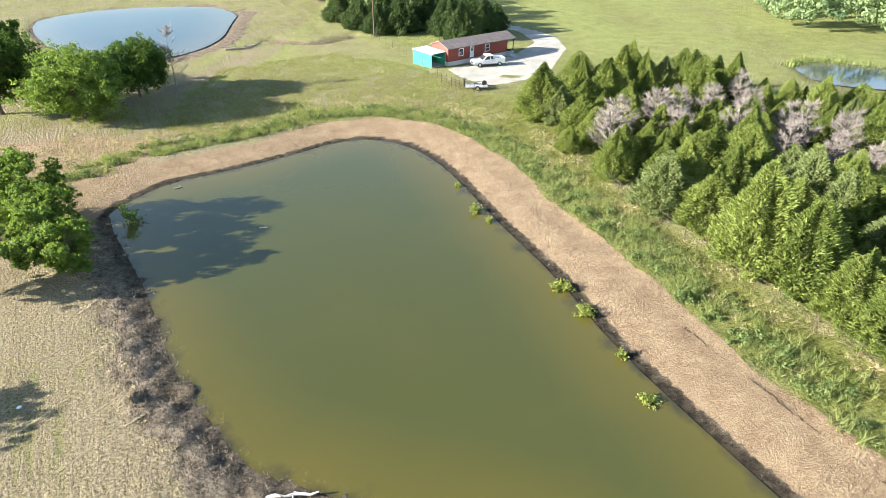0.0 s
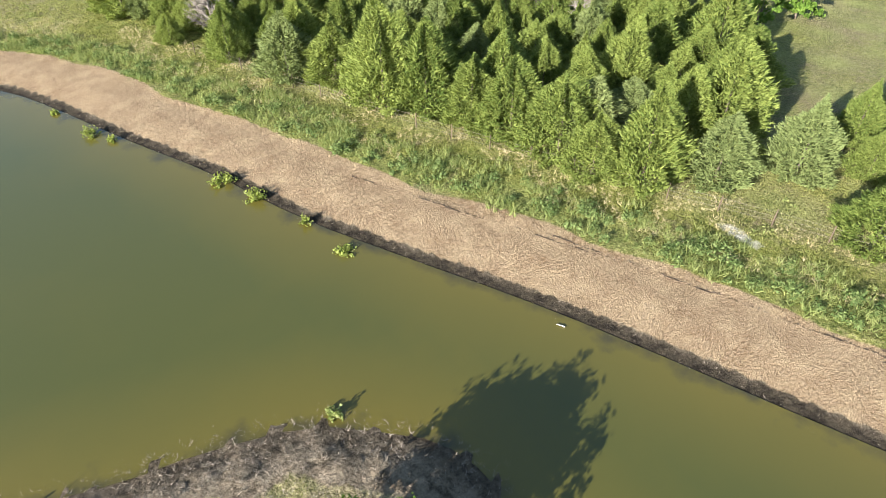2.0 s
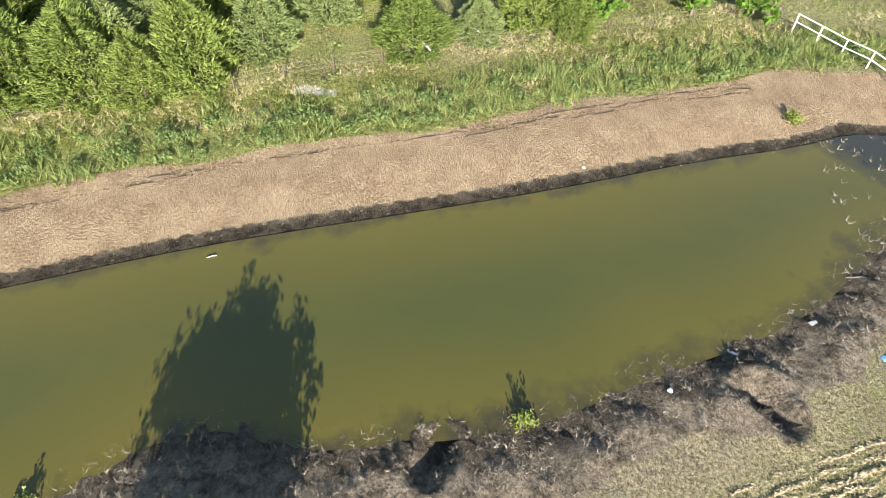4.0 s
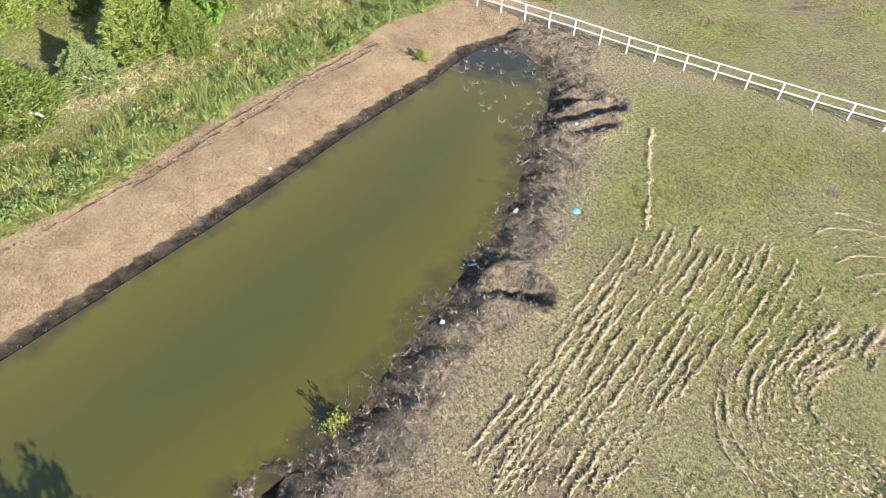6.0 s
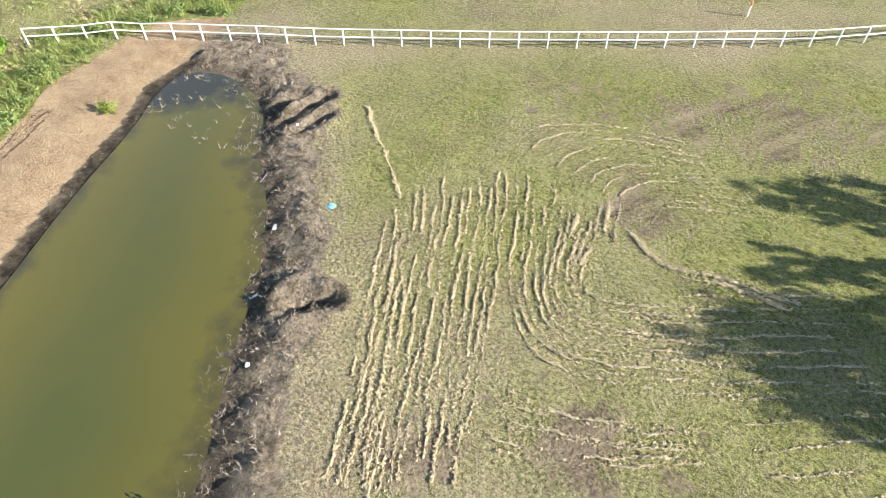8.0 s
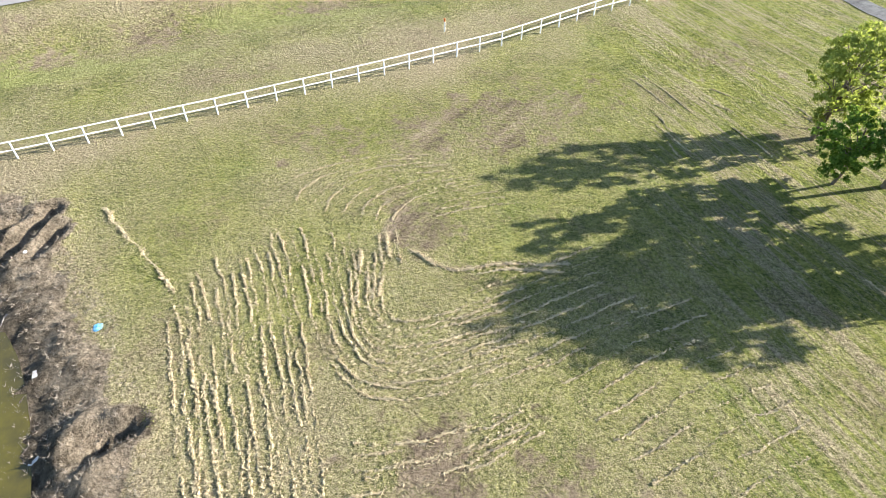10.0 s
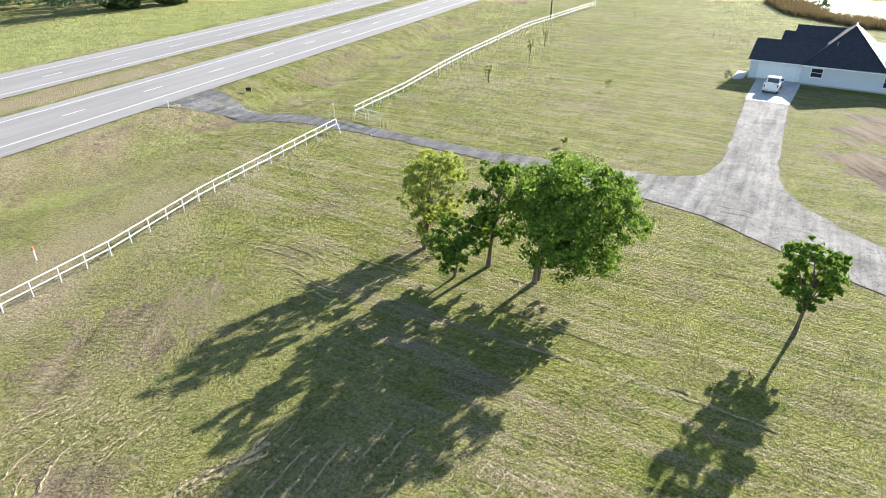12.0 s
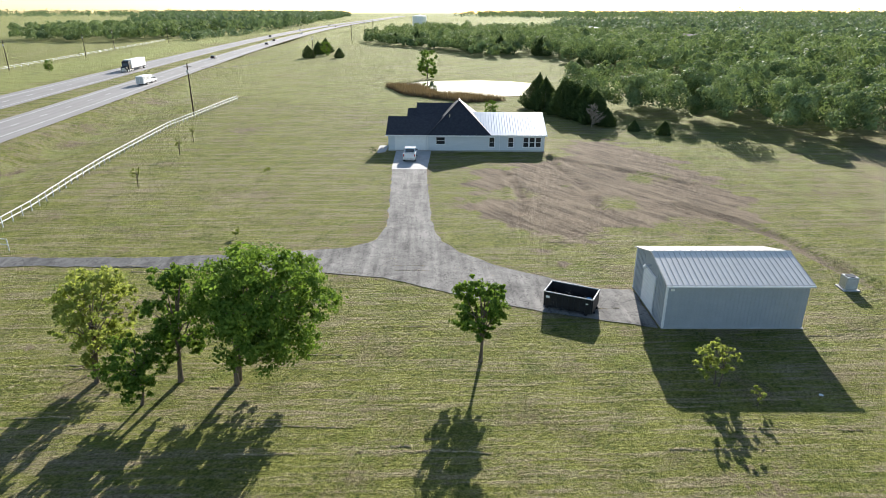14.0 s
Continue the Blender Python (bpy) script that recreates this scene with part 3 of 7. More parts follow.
def build_ground():
    xs, ys = axis_steps(-112, 84, -30, 40, 0.42, 0.85), axis_steps(-112, 128, -40, 60, 0.42, 0.85)
    X, Y = np.meshgrid(xs, ys)
    nx, ny = len(xs), len(ys)
    Z = land_height(X, Y)
    k = np.arange(nx * ny).reshape(ny, nx)
    F = np.stack([k[:-1, :-1], k[:-1, 1:], k[1:, 1:], k[1:, :-1]], -1).reshape(-1, 4)
    me = make_mesh("ground", np.stack([X, Y, Z], -1).reshape(-1, 3), F)
    me.polygons.foreach_set("use_smooth", np.ones(len(F), bool))
    d, dam = pond_zones(X, Y)
    wide = 6.6 + 0.5 * waves(X, Y, 9, 21) - 1.3 * smooth(-X, 8, 24)
    bare = np.where(dam, smooth(d, -0.5, 0.2) * (1 - smooth(d, wide - 0.4, wide + 0.5)), 0)
    left = inside([(-31, 50), (-27, 57), (-24, 61), (-33, 62), (-31, 68), (-42, 70), (-52, 66), (-52, 50), (-34, 44)], X, Y)
    bare = np.maximum(bare, left * 0.62)
    muckw = 3.7 + 0.7 * waves(X, Y, 5, 22)
    muck = np.where(dam, 1 - smooth(d, 0.9, 1.4), 1 - smooth(d, muckw - 1.2, muckw + 0.4))
    muck = np.maximum(muck, 0.9 * (1 - smooth(np.hypot(X - 32, Y + 24.5), 2.5, 5)))
    for ax_, ay, bx, by, w, deep in GOUGES:
        g, _ = edge_distance([(ax_, ay), (bx, by)], X, Y, closed=False)
        muck = np.maximum(muck, 1 - smooth(g, 0.7, 1.3))
    damp = (1 - smooth(d + 0.25 * waves(X, Y, 2.4, 71), 0.8, 1.6)) * np.where(dam, 1.0, 0.6)
    lush = np.where(dam, smooth(d, wide, wide + 0.6) * (1 - smooth(d, wide + 2.6, wide + 4.6)), 0) * (0.32 + 0.3 * waves(X, Y, 6, 95))
    o = X * ROAD_N[0] + Y * ROAD_N[1]
    lush = np.maximum(lush, 0.5 * smooth(o, 47, 52) * (1 - smooth(o, 55, 59)) * (waves(X, Y, 14, 33) > 0.1))
    lush = np.maximum(lush, 0.8 * smooth(o, 98, 100) * (1 - 0.7 * smooth(o, 125, 150)))
    east = smooth(np.where(dam, d, 0), wide + 5, wide + 8) * (Y < 60)
    dry = 0.22 + 0.80 * smooth(-X, 9, 16) * smooth(Y, 14, 20) * (1 - smooth(Y, 66, 76)) + 0.30 * east + 0.12 * waves(X, Y, 13, 41)
    dry = dry + 0.25 * (1 - smooth(np.hypot((X - 8) / 9, (Y + 3) / 9), 0.6, 1.2)) + 0.25 * (1 - smooth(d, 3.5, 7)) * (~dam)
    dry = dry + 0.30 * np.exp(-((o - 41.5 + 3 * waves(X, Y, 18, 43)) / 3.0) ** 2) * (X > -22)
    dry = dry + 0.5 * smooth(o, 77, 78) * (1 - smooth(o, 82, 83)) + 0.3 * smooth(o, 97, 98) * (1 - smooth(o, 99, 101)) + 0.25 * smooth(o, 56, 60) * (1 - smooth(o, 61.5, 62.5))
    dry = dry + 0.22 * smooth(Y, 74, 80) * (1 - smooth(Y, 112, 122)) * (1 - smooth(X, 4, 12)) - 0.04 * smooth(Y, 115, 125)
    # pale hay field, its tone also lifted for far glare
    lush = np.maximum(lush, (0.72 + 0.3 * waves(X, Y, 24, 92)) * smooth(Y, 88, 108) * (X > -30))
    lush = np.maximum(lush, (0.25 + 0.4 * waves(X, Y, 9, 93)) * smooth(Y, 70, 78) * (X < 14))
    lush = np.maximum(lush, (0.22 + 0.35 * waves(X, Y, 7, 94)) * east)
    # straw lightens the north: pale grass, and far glare put into the colour
    dry = dry + 0.30 * smooth(Y, 70, 90) - 0.07 * smooth(-X, 40, 60) * (Y < 30)
    dry = dry + 0.13 * smooth(X, -16, -8) * (Y < 14) * (~dam)
    dry = dry - 0.17 * smooth(-X, 12, 34) * (Y < 10) - 0.45 * smooth(-X, 118, 135)
    lush = np.maximum(lush, (0.25 + 0.25 * waves(X, Y, 20, 96)) * smooth(-X, 122, 140) * (o < 58))
    dry = dry + 0.20 * smooth(X, -14, -4) * (~dam) * (Y < 20) - 0.31 * smooth(-X, 12, 22) * (Y < 30) - 0.15 * smooth(-X, 40, 60) * (Y < 0)
    till = np.where(inside(TILL, X, Y), 1, 0) * smooth(edge_distance(TILL, X, Y)[0] + 2.5 * waves(X, Y, 6, 81), 0, 7.0) * (1.2 + 0.30 * waves(X, Y, 11, 82) + 0.16 * waves(X, Y, 4, 83))
    for px, py, rr in ((-73.9, -26.4, 4.5), (-76.5, -12.4, 3.5), (-71.0, -3.8, 4.0), (-57.5, -20.5, 4.5), (-91, -12, 4)):
        till = till * (1 - 0.85 * np.exp(-(np.hypot(X - px, Y - py) / rr) ** 2))
    # worn brown patches in the mown field
    for px, py, r, a in ((4.5, -26.5, 2.6, 0.55), (4.2, -33.4, 5.5, 0.57), (-0.5, -35.2, 6.5, 0.60), (-5.0, -37.5, 6.0, 0.57), (3.2, -25.0, 4.0, 0.58), (1.2, -10.8, 3.6, 0.54), (-3.6, -10.8, 3.2, 0.54), (10.0, -33.0, 4.5, 0.52), (-17, -46, 6, 0.52), (14.5, -18.2, 1.6, 0.5), (-9, -41, 4.5, 0.42), (-98, -92, 9, 0.5), (6.5, -7.5, 3.2, 0.5),
                         (-2.0, -8.0, 3.5, 0.42), (-83, -82, 7, 0.5), (-72, -66, 5, 0.4), (-95, 12, 9, 0.38), (-70, 16, 6, 0.38), (-74, -5, 8, 0.5), (-101, -9, 7, 0.42), (-64, -14, 5, 0.45), (-100, -1, 9, 0.36), (-95, -90, 7, 0.62), (-58, -60, 5, 0.4), (-60, -55, 6, 0.35), (-118, 0, 6, 0.4), (-45, 2, 5, 0.35), (-31.0, 5.0, 5.0, 0.38), (-6, -52, 4, 0.35)):
        till = np.maximum(till, a * (1 - smooth(np.hypot(X - px, Y - py) * (1 + 0.42 * waves(X, Y, 3.5, 51) + 0.25 * waves(X, Y, 1.5, 52)), r * 0.35, r)))
    till = np.maximum(till, (0.42 + 0.2 * waves(X, Y, 12, 84)) * smooth(o, 50, 55) * (1 - smooth(o, 60.5, 62)))
    till = np.maximum(till, 0.5 * (1 - smooth(edge_distance(DRIVE, X, Y)[0], 0.3, 1.6)))
    lot = np.where(inside(LOT, X, Y), smooth(edge_distance(LOT, X, Y)[0], -0.5, 0.8), 0)
    lot = np.maximum(lot, 0.58 * np.exp(-(np.hypot((X - 33.2) / 0.9, (Y - 14.0) / 2.2)) ** 2))
    lot = lot * (1 - 0.8 * np.exp(-(np.hypot((X - 10.5) / 3.0, (Y - 97.6) / 1.2)) ** 2))
    for poly, wet in ((POND_A, 0.9), (POND_B, 0.3), (POND_C, 0.3)):
        e, _ = edge_distance(poly, X, Y)
        e = np.where(inside(poly, X, Y), -e, e)
        muck = np.maximum(muck, wet * (1 - smooth(e, 0.2, 1.6)))
        if wet > 0.5:
            muck = np.maximum(muck, smooth(X, -52, -46) * (1 - smooth(e + 0.6 * waves(X, Y, 5, 91), 3.0, 4.8)))
    c, _ = edge_distance([(-34, 122.5), (-30, 120.5), (-24, 120), (-18, 126)], X, Y, closed=False)
    till = np.maximum(till, 0.8 * np.exp(-(c / 1.8) ** 2))
    for path in DITCHES:
        c, _ = edge_distance(path, X, Y, closed=False)
        till = np.maximum(till, 0.7 * np.exp(-(c / 1.2) ** 2))
    for name, val in (("bare", bare), ("muck", muck), ("wet", damp), ("lush", lush), ("dry", dry), ("till", till), ("lime", lot), ("strip", 0.12 + 0.88 * smooth(-X, 7, 16))):
        a = me.attributes.new(name, 'FLOAT', 'POINT')
        a.data.foreach_set("value", np.clip(val, 0, 1).astype(np.float32).ravel())
    g = link("ground", me, "ground")
    return tagged(g, "mown green and straw-dry meadow with bare dirt banks", "ground", kind="structure")


def sheet(name, outline, step, z, material, label, category="", lift=None):
    """A flat or draped sheet cut on a grid inside an outline."""
    bm = bmesh.new()
    bm.faces.new([bm.verts.new((x, y, 0)) for x, y in outline])
    P = np.asarray(outline)
    for ax_, n in ((0, (1, 0, 0)), (1, (0, 1, 0))):
        for v in np.arange(P[:, ax_].min() + step, P[:, ax_].max(), step):
            co = (v, 0, 0) if ax_ == 0 else (0, v, 0)
            bmesh.ops.bisect_plane(bm, geom=bm.verts[:] + bm.edges[:] + bm.faces[:], plane_co=co, plane_no=n)
    bm.normal_update()
    if sum(f.normal.z * f.calc_area() for f in bm.faces) < 0:
        bmesh.ops.reverse_faces(bm, faces=bm.faces[:])
    V = np.array([v.co[:] for v in bm.verts])
    H = land_height(V[:, 0], V[:, 1]) + lift if lift is not None else np.full(len(V), z)
    for v, h in zip(bm.verts, H):
        v.co.z = h
    me = bpy.data.meshes.new(name)
    bm.to_mesh(me)
    bm.free()
    ob = link(name, me, material)
    return tagged(ob, label, category or name, kind="structure")


def water(name, outline, step, z, material, label, shallow):
    P = rounded(outline, 1)
    c = P.mean(0)
    grown = c + (P - c) * 1.0
    w = sheet(name, [tuple(p) for p in grown], step, z, material, label, "water")
    V = np.array([v.co[:] for v in w.data.vertices])
    e, _ = edge_distance(outline, V[:, 0], V[:, 1])
    a = w.data.attributes.new("depth", 'FLOAT', 'POINT')
    a.data.foreach_set("value", np.clip(e / shallow, 0, 1).astype(np.float32))
    a = w.data.attributes.new("silt", 'FLOAT', 'POINT')
    end = 0.95 * (1 - smooth(np.hypot(V[:, 0] - 33.5, V[:, 1] + 21.8), 1.5, 5.5))
    mud = (V[:, 0] > 10) & (V[:, 1] < 4) & (edge_distance(SHORE[20:33], V[:, 0], V[:, 1], closed=False)[0] < 2.6)
    end = np.maximum(end, mud * 0.55 * (1 - smooth(e, 0.5, 2.6)))
    a.data.foreach_set("value", np.maximum(end, 0.55 * (1 - smooth(e, 0.2, 1.3))).astype(np.float32))
    return w


def grown(outline, by):
    """The outline pushed outwards by a distance."""
    P = np.asarray(outline, float)
    t = np.roll(P, -1, 0) - np.roll(P, 1, 0)
    n = np.stack([t[:, 1], -t[:, 0]], -1)
    n /= np.linalg.norm(n, axis=1)[:, None]
    area = 0.5 * np.sum(P[:, 0] * np.roll(P[:, 1], -1) - np.roll(P[:, 0], -1) * P[:, 1])
    return [tuple(p) for p in P + n * by * (1 if area > 0 else -1)]


def along(s, o):
    """A point of the highway: metres along it, metres across from the yard's origin."""
    bend = -0.00006 * np.maximum(s - 200, 0) ** 2 * (s < 1200) - (s >= 1200) * (0.00006 * 1e6 + 0.12 * (s - 1200))
    return ROAD * s + ROAD_N * (o + bend)


def strip(name, s0, s1, o0, o1, material, label, z, step=12.0, category="road"):
    S = np.linspace(s0, s1, max(2, int((s1 - s0) / step)))
    V = np.array([(*along(s, o), z) for s in S for o in (o0, o1)])
    k = np.arange(len(S) - 1) * 2
    F = np.stack([k, k + 1, k + 3, k + 2], -1)
    me = make_mesh(name, V, F[:, ::-1])
    return tagged(link(name, me, material), label, category, kind="structure")


build_ground()
water("pond_water", grown(SHORE, 0.15), 1.5, WATER_Z, "water", "murky olive-green water of the long farm pond", 6.0)
water("far_pond_water", POND_A, 4.0, -0.12, "blue_water", "sky-blue water of a round stock pond", 8.0)
water("reed_pond_water", POND_B, 4.0, -0.12, "blue_water", "dark blue water of a small reedy pond", 5.0)
water("bright_pond_water", POND_C, 5.0, -0.12, "blue_water", "glaring water of a pond behind the house", 8.0)
def crumbled(outline, seed, step=0.9, by=0.16):
    """An outline whose edge wanders a little, like broken asphalt."""
    P = np.asarray(outline, float)
    out = []
    for a, b2 in zip(P, np.roll(P, -1, 0)):
        out += [a + (b2 - a) * k for k in np.linspace(0, 1, max(1, int(np.linalg.norm(b2 - a) / step)), endpoint=False)]
    out = np.array(out)
    return [tuple(p) for p in out + by * np.stack([waves(out[:, 0], out[:, 1], 3.1, seed), waves(out[:, 0], out[:, 1], 2.6, seed + 1)], -1)]


sheet("driveway_lane", crumbled(DRIVE[:6] + DRIVE[24:], 5), 2.0, 0, "dark_asphalt", "dark patched asphalt lane from the highway", "driveway", lift=0.035)
sheet("driveway", crumbled(DRIVE[5:25], 7), 2.0, 0, "asphalt", "worn pale-grey asphalt driveway with a turning place", "driveway", lift=0.04)
for o0, o1, side in ((63.0, 76.0, "near"), (84.0, 97.5, "far")):
    strip("road", -110, 2600, o0, o1, "road", "pale grey two-lane highway carriageway", ROAD_Z + 0.07)
    a, b = (o0 + 3.0, o1 - 1.8) if side == "near" else (o0 + 1.8, o1 - 3.0)
    for o in (a, b):
        strip("edge_line", -110, 900, o - 0.11, o + 0.11, "paint", "painted white edge line on the highway", ROAD_Z + 0.078, category="road marking")
    m = (a + b) / 2
    for s in np.arange(-100, 520, 12.2):
        strip("lane_dash", s, s + 3.3, m - 0.1, m + 0.1, "paint", "painted white lane dash on the highway", ROAD_Z + 0.078, 3, "road marking")


# ---- plants ----
def leafy_tree(name, x, y, tall, spread, seed, label, leaf="tree_leaf", count=5200, size=0.2, clear=0.28, stems=1, lean=(0, 0), lobes=16, category="tree", bark="bark", flat=0.8):
    """A broadleaf tree: tapered trunk with limbs, and a crown of leaf clusters with gaps."""
    rng = np.random.default_rng(seed)
    t = thing(name, x, y, float(land_height(np.array([x]), np.array([y]))[0]) - 0.05, 0, label, category)
    base = tall * clear
    mid = np.array((lean[0], lean[1], base + (tall - base) * 0.5))
    half = np.array((spread * 0.7, spread * 0.7, max(0.24 * (tall - base), (tall - base) * 0.5 * flat - 0.2 * spread)))
    L = []
    for k in range(lobes):
        v = -0.92 + 1.9 * ((k + rng.uniform(0.1, 0.9)) / lobes)
        wide = (1 - 0.42 * -v) if v < 0 else (1 - v ** 2.2) ** 0.5
        a, q = k * 2.4 + rng.uniform(-0.5, 0.5), wide * rng.uniform(0.3, 1.0) ** 0.45
        L.append(mid + np.array((np.cos(a) * q, np.sin(a) * q, v)) * half)
    L = np.array(L)
    R = rng.uniform(0.15, 0.32, lobes) * spread
    pieces = []
    for k in range(stems):
        off = np.array((0.35 * spread * 0.25 * k, 0.25 * k, 0))
        top = mid + rng.normal(size=3) * 0.15 + (0, 0, (tall - base) * 0.25)
        s = np.linspace(0, 1, 7)[:, None]
        path = off * (1 - s * 0.3) + top * np.concatenate([s ** 1.8, s ** 1.8, s], 1) + np.sin(s * 3.1) * rng.normal(size=3) * 0.12 * (1, 1, 0)
        r = 0.0175 * tall / stems ** 0.3
        pieces.append(tube_arrays(path, r * np.array((1.45, 1.0, 0.9, 0.8, 0.6, 0.4, 0.16)), 8))
        for j in range(k, lobes, stems):
            a = path[2 + j % 3]
            b = L[j]
            m = (a + b) / 2 + (0, 0, 0.25)
            pieces.append(tube_arrays((a, m, b), (r * 0.45, r * 0.3, r * 0.08), 5))
    V, F = joined(pieces)
    link("trunk", make_mesh("trunk", V, F), bark, t)
    n = rng.multinomial(count, R ** 2 / np.sum(R ** 2))
    pts, outs = [], []
    for c, r, m in zip(L, R, n):
        k = max(3, m // 34)
        sub = c + unit(rng.normal(size=(k, 3)) + (0, 0, 0.15)) * r * rng.uniform(0.5, 1.15, (k, 1)) * (1, 1, 0.85)
        pts.append(sub[rng.integers(0, k, m)] + rng.normal(size=(m, 3)) * r * (0.15, 0.15, 0.10))
        outs.append(unit(pts[-1] - c) + unit(pts[-1] - mid) * 0.4)
    C = np.concatenate(pts)
    V, F = leaves(rng, C, size, 0.3, np.concatenate(outs), 0.75)
    link("crown", make_mesh("crown", V, F), leaf, t)
    return t


def cedar_mesh(seed, tall, wide, count, spray):
    """The crown of a cedar: fine upswept sprays on a ragged, lobed cone with a few leaders."""
    rng = np.random.default_rng(seed)
    h = rng.uniform(0, 1, count) ** 1.3
    a = rng.uniform(0, 2 * np.pi, count)
    p = rng.uniform(0, 6.28, 6)
    lobe = 1 + 0.17 * np.sin(3 * a + p[0] + 4 * h) + 0.15 * np.sin(5 * a + p[1] - 7 * h) + 0.13 * np.sin(8 * a + p[2] + 13 * h) + 0.10 * np.sin(13 * a + p[3] - 23 * h)
    tip = 1 + 0.10 * np.sin(2 * a + p[4]) + 0.08 * np.sin(5 * a + p[5])
    prof = np.where(h < 0.12, 0.80 + 1.6 * h, 1.04 * (1 - h ** 1.7) ** 0.8) * lobe
    rad = wide * prof * np.sqrt(rng.uniform(0.5, 1.0, count))
    C = np.stack([np.cos(a) * rad, np.sin(a) * rad, tall * (0.04 + 0.9 * h * tip)], -1)
    out = np.stack([np.cos(a), np.sin(a), np.zeros(count)], -1)
    d = unit(out * 0.9 + (0, 0, 0.75) + rng.normal(size=(count, 3)) * 0.5)
    w = unit(np.cross(d, out + (0, 0, 0.3) + rng.normal(size=(count, 3)) * 0.5))
    s = (spray * rng.uniform(0.6, 1.5, count))[:, None]
    V = np.stack([C - d * s * 0.4 - w * s * 0.24, C - d * s * 0.4 + w * s * 0.24, C + d * s], 1).reshape(-1, 3)
    return make_mesh("crown", V, np.arange(3 * count).reshape(-1, 3))


def trunk_mesh(tall, r):
    V, F = tube_arrays(((0, 0, -0.1), (0.03, 0.02, tall * 0.3), (0, 0, tall * 0.95)), (r, r * 0.7, 0.02), 6)
    return make_mesh("trunk", V, F)


def cedar(label, seed, tall, wide, count=1300, spray=0.5, leaf="cedar", bark="bark", name="cedar_tree"):
    t = thing(name, 0, 0, 0, 0, label, "tree", "cedars by the pond")
    link("trunk", trunk_mesh(tall, 0.13), bark, t)
    link("crown", cedar_mesh(seed, tall, wide, count, spray), leaf, t)
    return t


def bare_tree(label, seed, tall, wide, twigs=420, leaf="dead", name="dead_tree", thick=0.016):
    """A leafless tree: stem, upswept limbs and fine twigs."""
    rng = np.random.default_rng(seed)
    t = thing(name, 0, 0, 0, 0, label, "tree", "dead cedars in the thicket")
    pieces = [tube_arrays(((0, 0, 0), (0.1, 0, tall * 0.4), (0, 0.1, tall * 0.96)), (0.11, 0.07, 0.015), 5)]
    tw = []
    for k in range(34):
        h = rng.uniform(0.08, 0.9)
        a = rng.uniform(0, 6.28)
        ln = wide * (1.1 - h) * rng.uniform(0.7, 1.15)
        A = np.array((0, 0, tall * h))
        B = A + np.array((np.cos(a) * ln, np.sin(a) * ln, ln * rng.uniform(0.35, 0.9)))
        pieces.append(tube_arrays((A, (A + B) / 2 - (0, 0, 0.05 * ln), B), (0.035, 0.022, 0.008), 4))
        for _ in range(twigs // 34):
            s = A + (B - A) * rng.uniform(0.25, 1)
            e = s + unit((B - A) / ln * 0.8 + rng.normal(size=3) * 0.6 + (0, 0, 0.35)) * rng.uniform(0.3, 0.85)
            tw.append((s, e))
    V, F = joined(pieces)
    link("trunk", make_mesh("trunk", V, F), leaf, t)
    S, E = np.array([a for a, _ in tw]), np.array([b for _, b in tw])
    w = unit(np.cross(E - S, rng.normal(size=S.shape))) * thick
    V = np.stack([S - w, S + w, E + w * 0.4, E - w * 0.4], 1).reshape(-1, 3)
    tagged(link("branchwork", make_mesh("branchwork", V, np.arange(len(V)).reshape(-1, 4)), leaf, t), kind="stuff")
    return t


def tufts(name, P, tall, wide, blades, material, label, seed, spread=0.55, category="grass", floor=None):
    """Tufts of narrow blades at the places P, in one mesh."""
    rng = np.random.default_rng(seed)
    z = land_height(P[:, 0], P[:, 1]) if floor is None else np.full(len(P), floor)
    B = np.repeat(np.column_stack([P, z - 0.02]), blades, 0)
    n = len(B)
    B[:, :2] += rng.normal(size=(n, 2)) * wide * 2.2
    d = unit(np.column_stack([rng.normal(size=(n, 2)) * spread, np.ones(n)]))
    w = unit(np.cross(d, rng.normal(size=(n, 3)))) * (wide * rng.uniform(0.5, 1.3, n))[:, None]
    T = B + d * (tall * rng.uniform(0.45, 1.25, n))[:, None]
    V = np.stack([B - w, B + w, T], 1).reshape(-1, 3)
    ob = link(name, make_mesh(name, V, np.arange(3 * n).reshape(-1, 3)), material)
    return tagged(ob, label, category, kind="stuff")


def scatter(poly, n, seed):
    rng = np.random.default_rng(seed)
    P = np.asarray(poly)
    lo, hi = P.min(0), P.max(0)
    Q = rng.uniform(lo, hi, (n * 4, 2))
    return Q[inside(P, Q[:, 0], Q[:, 1])][:n]


def at(x, y, s=1.0, turn=0.0, sz=None):
    z = float(land_height(np.array([x]), np.array([y]))[0]) - 0.06
    return pose(x, y, z, 0, 0, turn) @ Matrix.Diagonal((s, s, sz or s, 1))


# the pecans beside the driveway
leafy_tree("pecan_tree", -25.3, -26.9, 9.4, 5.4, 3, "broad green pecan tree with two stems in mown grass", count=26000, size=0.21, clear=0.12, stems=2, lean=(-1.2, 1.7), lobes=46, flat=1.0)
leafy_tree("pecan_tree", -23.5, -30.2, 8.3, 2.6, 4, "slender green pecan tree beside the broad one", count=8200, size=0.21, clear=0.2, lean=(-0.4, 0.3), lobes=20, flat=1.0)
leafy_tree("young_oak_tree", -20.6, -30.3, 4.8, 2.3, 5, "small dark-green young oak in mown grass", count=8000, size=0.16, clear=0.16, lobes=26, flat=1.0)
leafy_tree("mesquite_tree", -21.3, -35.2, 7.6, 3.2, 6, "pale yellow-green feathery mesquite tree", leaf="pale_leaf", count=11000, size=0.18, clear=0.12, stems=2, lean=(-0.7, 0.2), lobes=30, flat=1.05)
